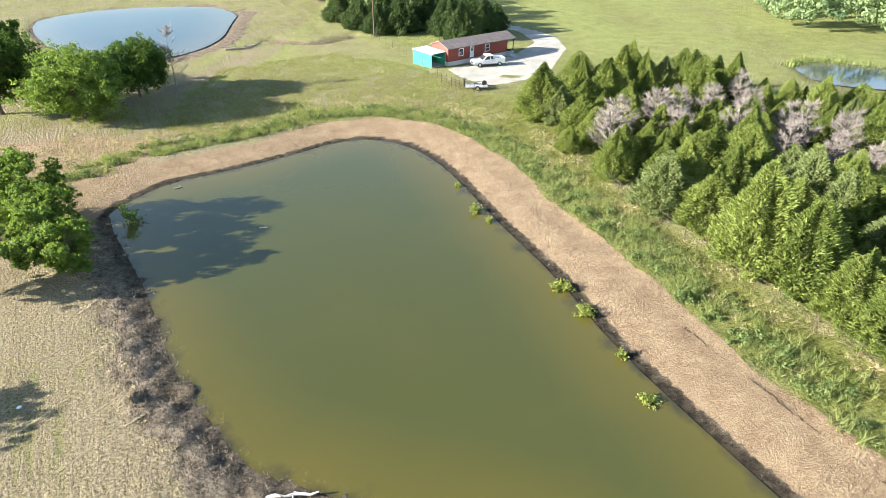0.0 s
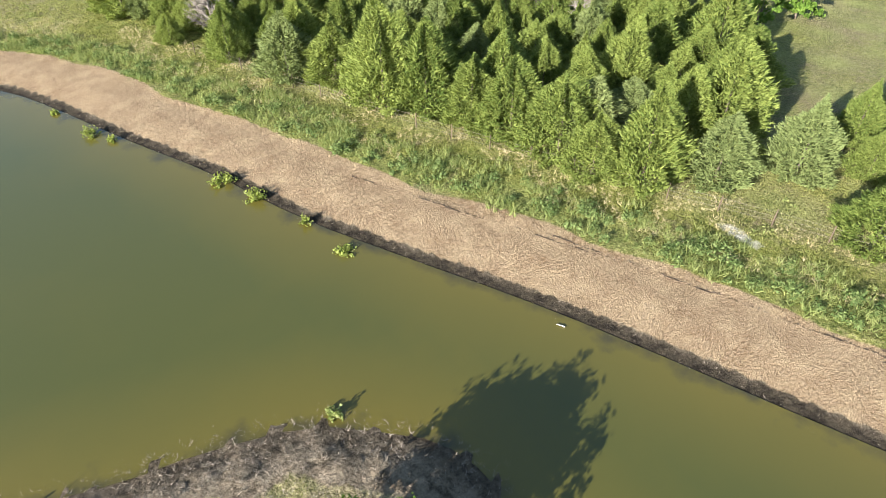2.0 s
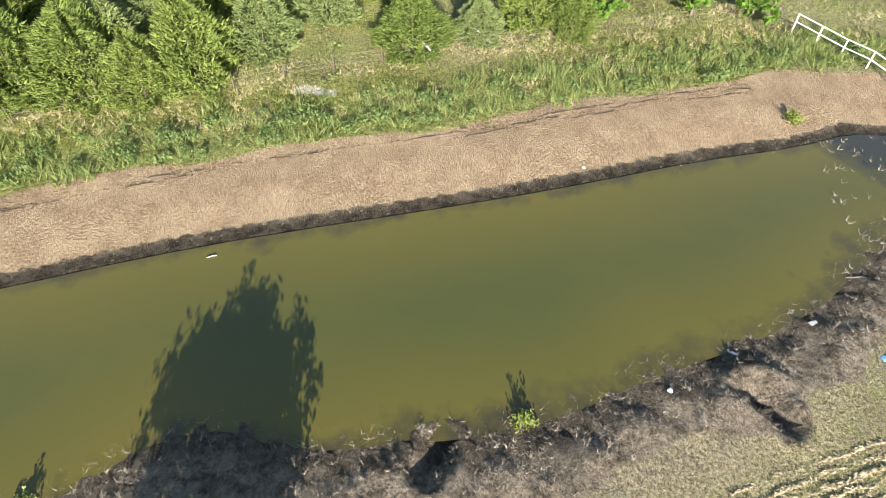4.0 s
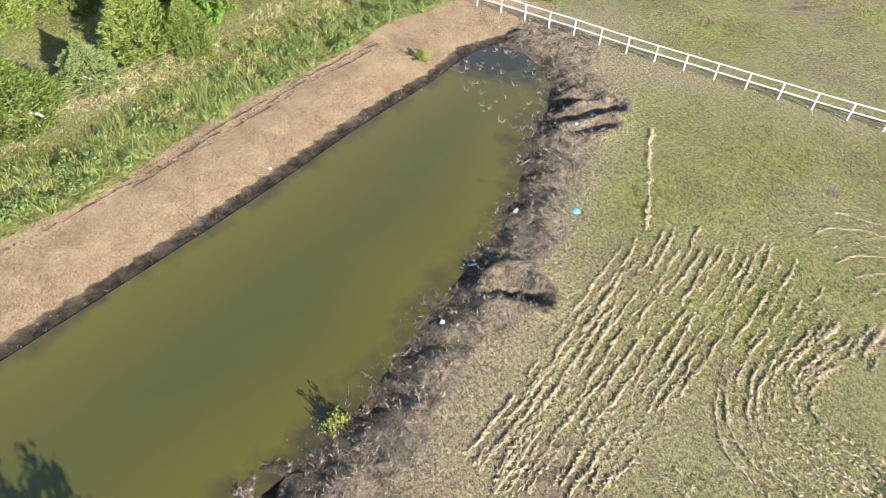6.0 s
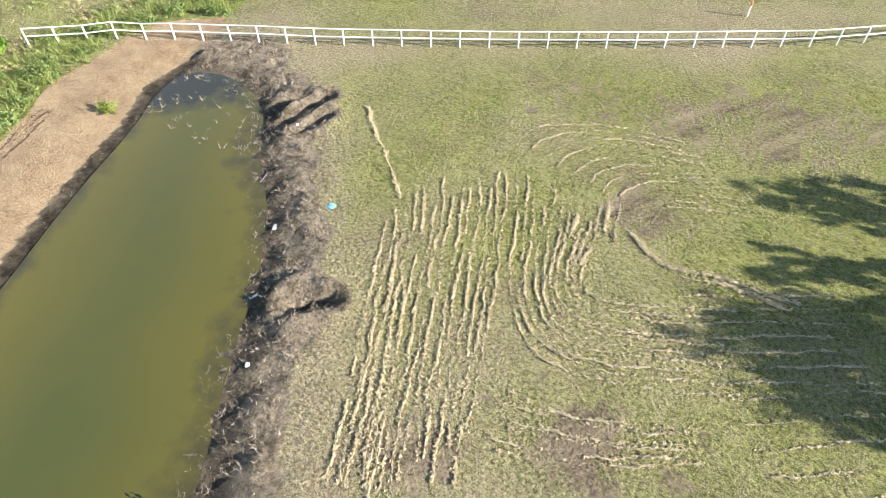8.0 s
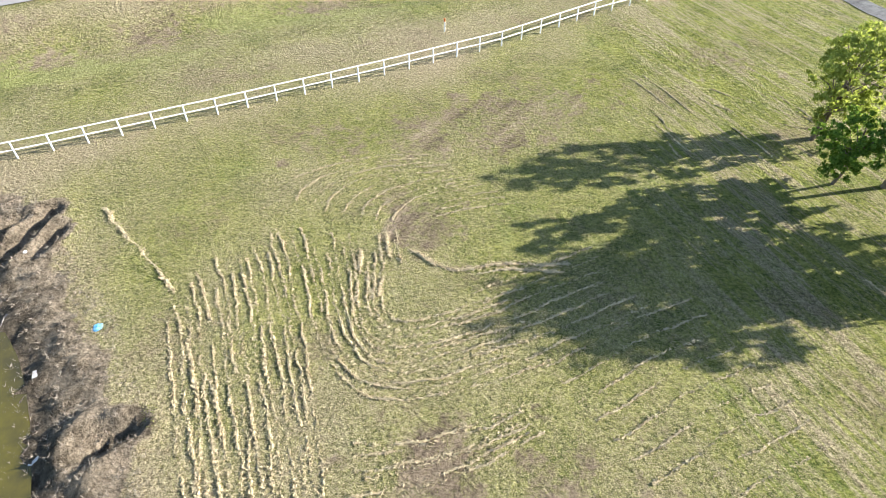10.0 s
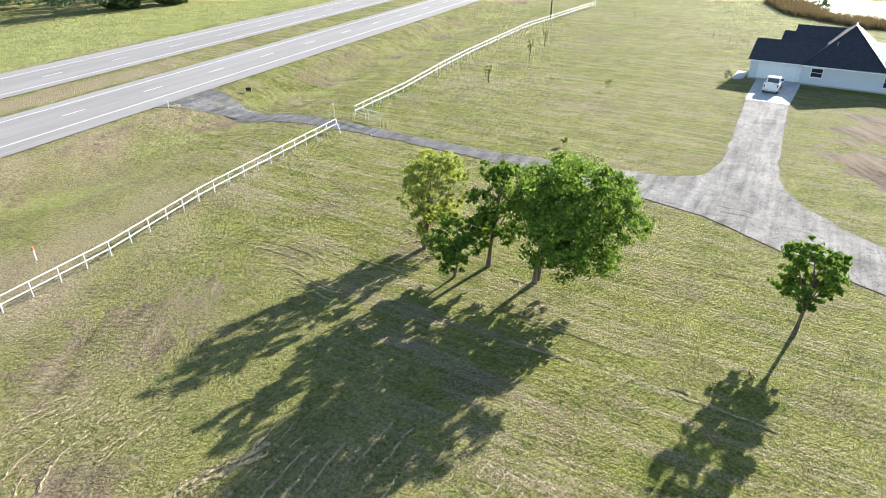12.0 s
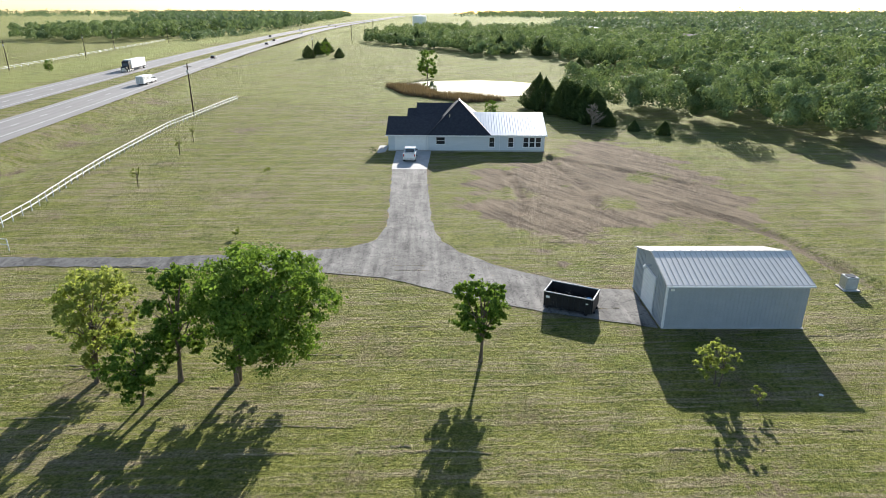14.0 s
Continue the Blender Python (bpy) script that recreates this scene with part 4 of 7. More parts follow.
leafy_tree("pecan_tree", -34.3, -13.7, 6.3, 2.35, 7, "single small pecan tree with a slim trunk", count=7500, size=0.2, clear=0.30, lobes=22, flat=1.0)
# the tree on the pond bank, and the one west of it
leafy_tree("pecan_tree", 2.6, 8.6, 4.8, 4.5, 8, "green pecan tree on the pond bank", count=15000, size=0.2, clear=0.2, lobes=36, flat=1.0)
leafy_tree("pecan_tree", -38.5, 21.0, 6.5, 4.6, 9, "green pecan tree west of the pond", count=7200, size=0.24, clear=0.2, lobes=18)
# trees at the pond's north-west corner
leafy_tree("pecan_tree", -28.6, 40.2, 4.8, 2.8, 10, "bright green young pecan tree at the pond corner", leaf="light_leaf", count=11500, size=0.19, clear=0.05, lobes=17, flat=1.05)
leafy_tree("pecan_tree", -31.2, 40.8, 5.1, 3.3, 11, "bright green pecan tree at the pond corner", leaf="light_leaf", count=13000, size=0.2, clear=0.05, lobes=18, flat=1.05)
leafy_tree("pecan_tree", -36.0, 47.6, 6.7, 4.4, 12, "tall green pecan tree at the pond corner", leaf="light_leaf", count=18000, size=0.21, clear=0.05, lobes=22, flat=1.05)
leafy_tree("pecan_tree", -32.6, 44.6, 5.6, 3.5, 18, "bright green pecan tree at the pond corner", leaf="light_leaf", count=12000, size=0.2, clear=0.05, lobes=20, flat=1.05)
leafy_tree("pecan_tree", -34.6, 36.4, 5.4, 3.2, 13, "low green pecan tree near the pond corner", leaf="light_leaf", count=8000, size=0.2, clear=0.08, lobes=14)
leafy_tree("pecan_tree", -45.6, 75.5, 8.7, 7.9, 14, "large round pale-green pecan tree", leaf="light_leaf", count=34000, size=0.25, clear=0.0, lobes=40, flat=1.05)
leafy_tree("oak_tree", -42.6, 85.0, 8.6, 6.6, 15, "large dark-green oak behind the pecan", leaf="dark_leaf", count=26000, size=0.28, clear=0.02, lobes=30)
leafy_tree("oak_tree", -57.0, 77.0, 12.0, 7.6, 16, "large dark-green oak by the stock pond", leaf="dark_leaf", count=24000, size=0.3, clear=0.03, lobes=30)
leafy_tree("oak_tree", -63.0, 86.0, 12.5, 7.0, 17, "large dark-green oak by the stock pond", leaf="dark_leaf", count=9500, size=0.4, clear=0.05, lobes=20)
b = bare_tree("bare grey dead tree by the stock pond", 31, 9.5, 3.6, 300, "dead", "dead_tree", 0.03)
b.matrix_basis = at(-38.6, 88.0, 1.0)

# cedars: a few kinds, copied
CEDARS = [cedar("dense yellow-green cedar in the thicket by the dam", 40 + k, 6.0 + 0.45 * (k % 3), 2.35 + 0.2 * (k % 4), 14000, 0.2) for k in range(6)]
PALES = [cedar("pale grey-green cedar in the thicket by the dam", 60 + k, 5.8, 2.35, 13000, 0.2, "cedar_pale") for k in range(2)]
DARKS = [cedar("dark green round-headed cedar at the wood's edge", 64 + k, 5.6, 2.9, 12000, 0.22, "cedar_dark") for k in range(2)]
DEADS = [bare_tree("dead grey leafless cedar in the thicket", 70 + k, 5.9, 2.3, 1900, thick=0.018) for k in range(3)]
front = [(12.6, 79.0, 1.25, 1), (14.1, 66.5, 0.72, 0), (17.4, 59.0, 0.85, 0), (20.4, 52.2, 1.05, 2), (23.6, 49.0, 1.1, 0), (24.6, 42.4, 1.1, 0), (27.0, 39.5, 1.08, 0), (28.6, 35.4, 1.12, 0),
         (29.8, 32.0, 1.0, 0), (31.2, 28.0, 0.98, 0), (33.2, 21.6, 1.02, 0), (30.8, 24.2, 0.8, 0), (37.4, 18.6, 1.05, 2), (42.6, 15.6, 0.92, 2), (39.2, 8.4, 0.85, 0), (41.2, 4.0, 0.8, 2),
         (44.2, 0.4, 0.95, 0), (46.5, 12.5, 0.55, 0), (52.5, 9.0, 0.9, 0), (54.0, 4.0, 1.0, 0), (58.5, -1.5, 0.55, 0), (43.0, -2.6, 0.62, 0), (50.2, 15.5, 0.7, 0), (56.0, 14.5, 0.8, 0), (60.5, 8.0, 0.6, 0)]
DEADSPOTS = [(20.4, 69.1), (18.4, 65.6), (25.0, 70.8), (28.0, 72.5), (38.2, 80.0), (37.6, 74.4), (39.7, 66.0), (40.8, 60.9), (42.0, 56.4), (36.4, 62.2), (44.6, 53.5), (49.6, 52.0), (47.8, 42.2), (45.5, 58.5), (33.5, 76.5), (52, 56), (47.5, 48.5), (43.0, 63.5), (40.0, 70.0), (46.5, 55.5)]
THICKET = [(13, 77), (16, 70), (18, 61), (21, 54), (25, 46), (28, 39.5), (31, 33), (34.5, 25.5), (39, 21.5), (46, 22), (54, 27), (60, 36), (62, 46), (58, 62), (54, 74), (46, 83), (34, 90), (19, 90)]
rng = np.random.default_rng(99)
spots = [tuple(p) for p in front]
Q = scatter(THICKET, 900, 98)
for x, y in Q:
    if all((x - s[0]) ** 2 + (y - s[1]) ** 2 > 2.75 ** 2 for s in spots) and all((x - a) ** 2 + (y - c) ** 2 > 2.9 ** 2 for a, c in DEADSPOTS):
        spots.append((x, y, rng.uniform(0.7, 1.1), 2 if rng.random() < 0.16 else 0))
    if len(spots) > 215:
        break
for i, (x, y, s, kind) in enumerate(spots):
    src = PALES[i % 2] if kind == 2 else CEDARS[i % 6]
    if kind == 0 and y < 78 and any((x - a + 1.5) ** 2 + (y - c + 4.0) ** 2 < 6.5 ** 2 for a, c in DEADSPOTS):
        s *= 0.8
    copy_thing(src, at(x, y, s * rng.uniform(0.9, 1.15), rng.uniform(0, 360), s * rng.uniform(0.72, 1.1)))
for i, (x, y) in enumerate(DEADSPOTS):
    copy_thing(DEADS[i % 3], at(x, y, rng.uniform(0.85, 1.15), rng.uniform(0, 360)))
# cedars behind the red home and along the lane
for x, y, s in ((-13.5, 128.5, 1.0), (-9.0, 129.5, 1.25), (-5.5, 134, 1.2), (0.5, 127.0, 1.35), (3.0, 122.5, 1.2), (7.5, 128.0, 1.15), (10.0, 131.5, 0.95), (-1.5, 136, 1.3), (-18, 133, 1.1), (5, 135, 1.2), (-8, 140, 1.3), (-14, 139, 1.2), (-23, 140, 1.1)):
    copy_thing(DARKS[int(abs(x * 7)) % 2], at(x, y, s, x * 40))
# cedars about the house and the highway
for x, y, s in ((-136, -32, 1.1), (-133, -29, 1.0), (-128, -20, 0.35), (-126, -14, 0.4), (-131, -26, 0.55), (-141, -38, 1.2), (-300, -220, 1.2), (-285, -214, 1.0), (-262, -203, 0.9), (-270, -190, 0.7),
                (-62, -201, 1.1), (-92, -220, 0.8), (-34, -180, 1.1), (-22, -178, 1.2), (-240, -60, 0.9), (-230, -50, 1.0), (-330, -103, 1.5), (-344, -132, 1.4), (-352, -152, 1.3), (-292, -62, 1.5), (-398, -214, 1.4), (-412, -240, 1.2), (-146, -44, 1.15), (-147, -38, 1.0), (-150, -47, 1.2)):
    copy_thing(DARKS[int(abs(y * 3)) % 2], at(x, y, s * 1.15, x * 50))
DARKS[0].matrix_basis, DARKS[1].matrix_basis = at(-139.5, -35.0, 1.25, 20), at(-12.0, 134.0, 1.2, 75)
for src in CEDARS + PALES + DEADS:
    src.matrix_basis = at(*{0: (33.0, 64.0), 1: (36.0, 50.0), 2: (47.0, 33.0), 3: (30.5, 58.0), 4: (52.0, 40.0), 5: (41.0, 30.5), 6: (34.0, 47.5), 7: (45.0, 38.5), 8: (33.5, 68.5), 9: (51.0, 60.0), 10: (26.0, 66.5)}[(CEDARS + PALES + DEADS).index(src)], 1.0, 35)
# broadleaf trees among them
BROAD = [leafy_tree("woodland_tree", 44.5, -4.4, 5.0, 2.6, 80, "bright green broadleaf tree at the dam's end", count=3600, size=0.26, clear=0.06, lobes=14, flat=1.1),
         leafy_tree("woodland_tree", 48.5, -6.5, 5.4, 3.0, 81, "bright green broadleaf tree at the dam's end", count=3800, size=0.27, clear=0.06, lobes=14, flat=1.1)]
for i, (x, y, s) in enumerate(((47.2, -11.5, 0.95), (50.5, -1.5, 1.05), (52.5, -10.5, 1.2), (47.5, -16.0, 0.8), (56.0, -6.0, 1.1), (55.5, -15.5, 1.1), (61, -9, 1.1), (60, 52, 1.2), (63, 46, 1.25), (70, 48, 1.35), (68, 40, 1.2),
                               (74, 43, 1.3), (57, 66, 1.15), (61, 60, 1.2), (56, 74, 1.2), (60, 70, 1.2), (66, 74, 1.2), (66, 54, 1.25), (72, 58, 1.3), (70, 66, 1.2), (78, 52, 1.3), (76, 62, 1.3), (64, 33, 0.9), (72, 33, 1.0), (80, 38, 1.2))):
    copy_thing(BROAD[i % 2], at(x, y, s * 1.1, i * 77))
# lone trees by the far ponds and the highway
for x, y, s in ((-199, -103, 2.0), (-131, -52, 0.8), (-80.9, -207, 1.2), (-280, -205, 1.5), (-150, -236, 0.9)):
    copy_thing(BROAD[0], at(x, y, s, x))

# low bushes at the waterline, saplings in the yard
def bush(x, y, tall, wide, seed, label, leaf="weed", name="bush", z=None):
    rng2 = np.random.default_rng(seed)
    t = thing(name, x, y, (WATER_Z - 0.05) if z is None else z, 0, label, "bush")
    S = unit(rng2.normal(size=(26, 3)) * (1, 1, 0.6) + (0, 0, 0.9)) * rng2.uniform(0.6, 1.1, (26, 1)) * (wide, wide, tall)
    V, F = joined([tube_arrays(((0, 0, 0), s * 0.5, s), (0.02, 0.012, 0.004), 4) for s in S])
    link("stem_fan", make_mesh("stem_fan", V, F), "bark", t)
    k = 420
    C = S[rng2.integers(0, 26, k)] * rng2.uniform(0.35, 1.05, (k, 1)) + rng2.normal(size=(k, 3)) * 0.09 * wide
    C[:, 2] = np.abs(C[:, 2])
    V, F = leaves(rng2, C, 0.17 * max(0.7, wide))
    link("crown", make_mesh("crown", V, F), leaf, t)
    return t


for i, (x, y, h, w) in enumerate(((3.0, 51.9, 0.9, 0.8), (9.1, 39.2, 0.9, 1.05), (10.2, 36.0, 0.9, 0.95), (11.8, 31.4, 0.8, 0.5), (12.5, 27.3, 0.5, 0.8), (4.2, 50.0, 0.6, 0.5), (1.4, 57.6, 0.4, 0.4))):
    bush(x, y, h, w, 200 + i, "yellow-green willow bush at the waterline", "pale_leaf")
bush(-28.2, 49.2, 2.2, 1.1, 210, "feathery green willow standing in the water", "tree_leaf", "willow_bush")
bush(34.8, -16.3, 0.9, 0.75, 211, "pale green tumbleweed bush on the dirt dam", "pale_leaf", z=-0.15)
bush(12.3, -1.2, 0.9, 0.6, 212, "yellow flowering weed at the water's edge", "pale_leaf")
bush(6.2, 17.1, 0.7, 0.5, 213, "bright green weed on the muddy point", "weed")
bush(31.7, 20.0, 1.3, 0.6, 214, "bright green sapling at the wire fence", "weed", z=0)
leafy_tree("mulberry_bush", -38.4, 0.9, 3.5, 1.8, 215, "thin pale-leaved bush in the workshop's shade", leaf="pale_leaf", count=2000, size=0.16, clear=0.1, stems=2, lobes=14, category="bush")
leafy_tree("mulberry_bush", -37.0, 3.4, 1.6, 0.7, 216, "low pale-leaved bush in the workshop's shade", leaf="pale_leaf", count=260, size=0.16, clear=0.1, lobes=5, category="bush")
leafy_tree("mulberry_bush", -52.5, 14.2, 3.0, 1.2, 217, "leafy bush beside the workshop", count=700, size=0.2, clear=0.15, lobes=7, category="bush")
for i, (x, y, h, s) in enumerate(((-55.4, -73.2, 3.0, 0.9), (-72.0, -83.6, 3.4, 0.9), (-81.0, -90.0, 3.2, 0.7), (-67.6, -61.2, 1.5, 0.8), (-45.9, -46.6, 0.9, 0.6))):
    leafy_tree("sapling", x, y, h, s, 220 + i, "thin young sapling planted in the lawn", leaf="pale_leaf", count=420, size=0.16, clear=0.35, lobes=7, category="sapling")
leafy_tree("house_shrub", -86.7, -55.3, 1.6, 0.7, 230, "dark evergreen shrub beside the garage", leaf="dark_leaf", count=500, size=0.14, clear=0.05, lobes=6, category="shrub")
b = bare_tree("bare grey-brown bush at the wood's edge", 33, 4.4, 2.4, 700, "twig", "bare_bush", 0.05)
b.matrix_basis = at(-128.5, -28.5)


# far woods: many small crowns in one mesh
def woods(name, poly, n, seed, label, tall=(6, 11), clumps=46, size=1.0, gap=0, leaf="woods"):
    rng2 = np.random.default_rng(seed)
    P = scatter(poly, n * 6 if gap else n, seed)
    if gap:
        keep = []
        for p in P:
            if all((p[0] - q[0]) ** 2 + (p[1] - q[1]) ** 2 > gap ** 2 for q in keep):
                keep.append(p)
        P = np.array(keep[:n])
    z = road_height(P[:, 0], P[:, 1])
    H = rng2.uniform(*tall, len(P))
    W = H * rng2.uniform(0.36, 0.56, len(P))
    k = clumps
    if gap:
        # crowns built of rounded lobes
        m = 13
        W = np.clip(W, gap * 0.5, gap * 0.72)
        u = unit(rng2.normal(size=(len(P), m, 3)) + (0, 0, 0.45))
        u[..., 2] = np.maximum(u[..., 2], -0.45)
        L2 = np.stack([P[:, 0], P[:, 1], z + H * 0.56], -1)[:, None] + u * np.stack([W, W, H * 0.46], -1)[:, None] * rng2.uniform(0.55, 0.8, (len(P), m, 1))
        r = (W[:, None] * rng2.uniform(0.3, 0.5, (len(P), m)))[..., None, None]
        e = unit(rng2.normal(size=(len(P), m, k // m, 3)) + u[:, :, None] * 0.7)
        C = L2[:, :, None] + e * r * rng2.uniform(0.82, 1.08, (len(P), m, k // m, 1))
        V, F = leaves(rng2, C.reshape(-1, 3), size, 0.3, e.reshape(-1, 3), 0.4)
        return tagged(link(name, make_mesh(name, V, F), leaf), label, "woods", kind="stuff")
    d = unit(rng2.normal(size=(len(P), k, 3)) + (0, 0, 0.25))
    d[..., 2] = np.maximum(d[..., 2], -0.75)
    lump = 1 + 0.30 * np.sin(d[..., 0] * 5 + H[:, None] * 9) * np.sin(d[..., 1] * 6 + H[:, None] * 5) + 0.12 * np.sin(d[..., 2] * 11 + H[:, None] * 3)
    C = np.stack([P[:, 0], P[:, 1], z + H * 0.54], -1)[:, None] + d * lump[..., None] * rng2.uniform(0.72, 1.05, (len(P), k, 1)) * np.stack([W, W, H * 0.5], -1)[:, None]
    V, F = leaves(rng2, C.reshape(-1, 3), size, 0.3, d.reshape(-1, 3) + (0, 0, 0.1), 0.42)
    return tagged(link(name, make_mesh(name, V, F), leaf), label, "woods", kind="stuff")


woods("near_woods", [(-154, -44), (-145, -29), (-136, -10), (-130, 4), (-128, 24), (-116, 60), (-150, 80), (-190, 60), (-200, -5), (-172, -26)], 110, 301, "dense green wood edge beyond the lawn", (7, 11.5), 2000, 0.46, 6.6, "wood_edge")
woods("middle_woods", [(-200, -10), (-185, 70), (-330, 130), (-460, 20), (-470, -90), (-345, -118), (-250, -48)], 380, 302, "dense rolling green woodland", (7, 13), 560, 0.85, 8.0, "wood_edge")
woods("pasture_woods", [(-442, -285), (-361, -172), (-341, -128), (-322, -90), (-282, -54), (-254, -42), (-330, -30), (-470, -90), (-580, -170), (-560, -280)], 330, 313, "dense green woodland behind the pasture", (7, 13), 360, 1.0, 9.0, "wood_edge")
woods("far_woods", [(-330, 130), (-1100, 380), (-1300, -100), (-900, -260), (-560, -170), (-430, -70)], 1600, 303, "hazy distant woodland", (8, 14), 90, 2.3)
woods("far_tree_belts", [(-1300, -100), (-1200, 420), (-3200, 900), (-3600, -1200), (-2200, -1050)], 1900, 304, "hazy tree belts on the horizon", (14, 24), 34, 4.0)
woods("highway_woods", [(90, -120), (34, -146), (-12, -170), (-42, -178), (-68, -205), (-94, -218), (-132, -292), (-10, -320), (120, -220)], 270, 305, "bright green wood beyond the highway", (6, 9), 520, 0.7, 6.5)
woods("west_woods", [(-470, -430), (-640, -520), (-1000, -740), (-2200, -1480), (-2400, -2300), (-760, -980), (-560, -650), (-420, -480)], 1500, 306, "green woodland west of the highway", (12, 20), 70, 2.9)
woods("highway_west_woods", [(-330, -410), (-300, -520), (-420, -640), (-640, -620), (-560, -520), (-420, -440)], 260, 312, "green woodland west of the highway", (8, 14), 240, 1.5, 10.0, "wood_edge")
woods("west_hedge", [(-470, -425), (-360, -380), (-352, -396), (-440, -450)], 40, 311, "green hedge trees west of the highway", (4, 7), 60, 1.2)
woods("west_belt", [(-1300, -1700), (-3300, -2250), (-3300, -3400), (-1300, -2800)], 900, 307, "hazy tree belt on the horizon", (16, 26), 20, 4.5)
woods("north_woods", [(74, 158), (72, 136), (80, 129), (96, 123), (150, 110), (190, 200), (100, 220)], 220, 308, "green wood beyond the hay field", (6, 10), 560, 0.6, 5.0, "wood_edge")
woods("lane_woods", [(-34, 160), (-26, 148), (-20, 138), (-4, 140), (10, 146), (-4, 175), (-40, 185)], 90, 309, "green wood behind the red home", (6, 10), 560, 0.6, 4.6, "wood_edge")
woods("field_hedge", [(-417, -268), (-400, -255), (-330, -150), (-300, -120), (-322, -112), (-352, -128)], 110, 310, "green hedge trees across the pasture", (5, 9), 300, 1.0, 6.0, "wood_edge")


# ---- grasses ----
def ring(lo, hi, n, seed, dam=True, area=(-45, 60, -45, 90)):
    """Places within a band of distances from the pond's outline."""
    rng2 = np.random.default_rng(seed)
    X, Y = rng2.uniform(area[0], area[1], n * 14), rng2.uniform(area[2], area[3], n * 14)
    d, on = pond_zones(X, Y)
    m = (d > lo) & (d < hi) & (on == dam)
    return np.column_stack([X[m], Y[m]])[:n]


P = ring(7.0, 10.6, 9000, 400)
P = P[waves(P[:, 0], P[:, 1], 5, 60) > -0.2]
K = scatter([(-40, -45), (60, -45), (60, 90), (-40, 90)], 5000, 399)
dk, onk = pond_zones(K[:, 0], K[:, 1])
K = K[(dk > 7.0) & (dk < 11.5) & onk][:420]
K = np.repeat(K, 9, 0) + np.random.default_rng(398).normal(size=(9 * len(K), 2)) * 0.45
tufts("weed_clumps", K, 0.75, 0.026, 11, "weed", "clumps of tall bright green weeds below the dam", 397, spread=0.55)
tufts("tall_green_weeds", P, 0.5, 0.024, 7, "weed", "tall green weeds along the outer foot of the dam", 401, spread=0.8)
def leaf_clumps(name, P, tall, wide, per, size, material, label, seed):
    """Low clumps of broad leaves, in one mesh."""
    rng2 = np.random.default_rng(seed)
    k = rng2.uniform(0.5, 1.3, len(P))
    d = unit(rng2.normal(size=(len(P), per, 3)) + (0, 0, 0.3))
    d[..., 2] = np.abs(d[..., 2])
    C = np.column_stack([P, land_height(P[:, 0], P[:, 1]) + 0.05])[:, None] + d * k[:, None, None] * np.array((wide, wide, tall)) * rng2.uniform(0.6, 1.1, (len(P), per, 1))
    V, F = leaves(rng2, C.reshape(-1, 3), size, 0.3, d.reshape(-1, 3) + (0, 0, 0.3), 0.7)
    return tagged(link(name, make_mesh(name, V, F), material), label, "weeds", kind="stuff")


P = ring(6.9, 10.8, 2600, 430)
P = P[waves(P[:, 0], P[:, 1], 4, 62) > 0.15]
leaf_clumps("broad_weeds", P, 0.62, 0.42, 46, 0.15, "broad_weed", "clumps of broad-leaved dark green weeds below the dam", 431)
P = ring(10.5, 20.0, 900, 432)
P = P[waves(P[:, 0], P[:, 1], 6, 63) > 0.35]
leaf_clumps("scattered_weeds", P, 0.4, 0.4, 30, 0.13, "weed", "scattered green weeds round the thicket", 433)
P = ring(9.0, 16.0, 11000, 402)
P = P[waves(P[:, 0], P[:, 1], 6, 61) > 0.0]
tufts("dry_tall_grass", P, 0.42, 0.014, 6, "straw", "tall straw-coloured grass along the wire fence", 403, spread=0.8)
P = ring(7.5, 24.0, 12000, 404)
tufts("rough_grass", P, 0.28, 0.022, 6, "turf", "rough green grass round the thicket", 405, spread=0.9)
P = ring(-1.2, 4.4, 9500, 406, dam=False)
tufts("dead_weed_stalks", P, 0.30, 0.011, 6, "twig", "dead grey weed stalks on the muddy bank", 407, spread=1.1, category="weeds")
P = scatter([(25, -20), (30, -22.5), (34.4, -22.5), (33.5, -17.5), (29.5, -17), (24, -17)], 60, 420)
tufts("flooded_stalks", P, 0.4, 0.012, 5, "twig", "dead weed stalks standing in the shallow water", 421, spread=0.9, category="weeds", floor=WATER_Z)
P = ring(-0.6, 1.1, 3200, 408)
tufts("shore_litter", P, 0.16, 0.02, 3, "twig", "dead litter along the waterline", 409, spread=1.3, category="weeds")
P = ring(0.8, 6.8, 2600, 410)
tufts("dam_stubble", P, 0.10, 0.02, 3, "straw", "short dry stubble on the dirt dam", 411, spread=1.3)
X = scatter([(-44, -30), (-30, -56), (40, -27), (30, -31), (20, -26), (9, -3), (6, 14), (-12, 18), (-45, 20)], 120000, 412)
d, on = pond_zones(X[:, 0], X[:, 1])
X = X[(d > 3.4) & ~inside(DRIVE, X[:, 0], X[:, 1])]
keep = waves(X[:, 0], X[:, 1], 3.5, 65) > -0.25
tufts("mown_grass", X[keep], 0.075, 0.028, 2, "turf", "short mown grass of the field", 413, spread=1.0)
X = scatter([(-45, 20), (-12, 19), (-24, 42), (-34, 60), (-50, 62)], 20000, 414)
d, on = pond_zones(X[:, 0], X[:, 1])
tufts("dry_mown_grass", X[d > 2.5], 0.13, 0.03, 3, "straw", "short dry mown grass west of the pond", 415, spread=1.1)
X = scatter([(-36, 72), (-24, 68), (-12, 77), (0, 77), (10, 70), (12, 80), (4, 92), (-6, 104), (-20, 112), (-36, 100)], 16000, 434)
tufts("meadow_grass", X[waves(X[:, 0], X[:, 1], 8, 64) > -0.5], 0.3, 0.03, 4, "turf", "rough pale grass in the meadow behind the dam", 435, spread=0.9)
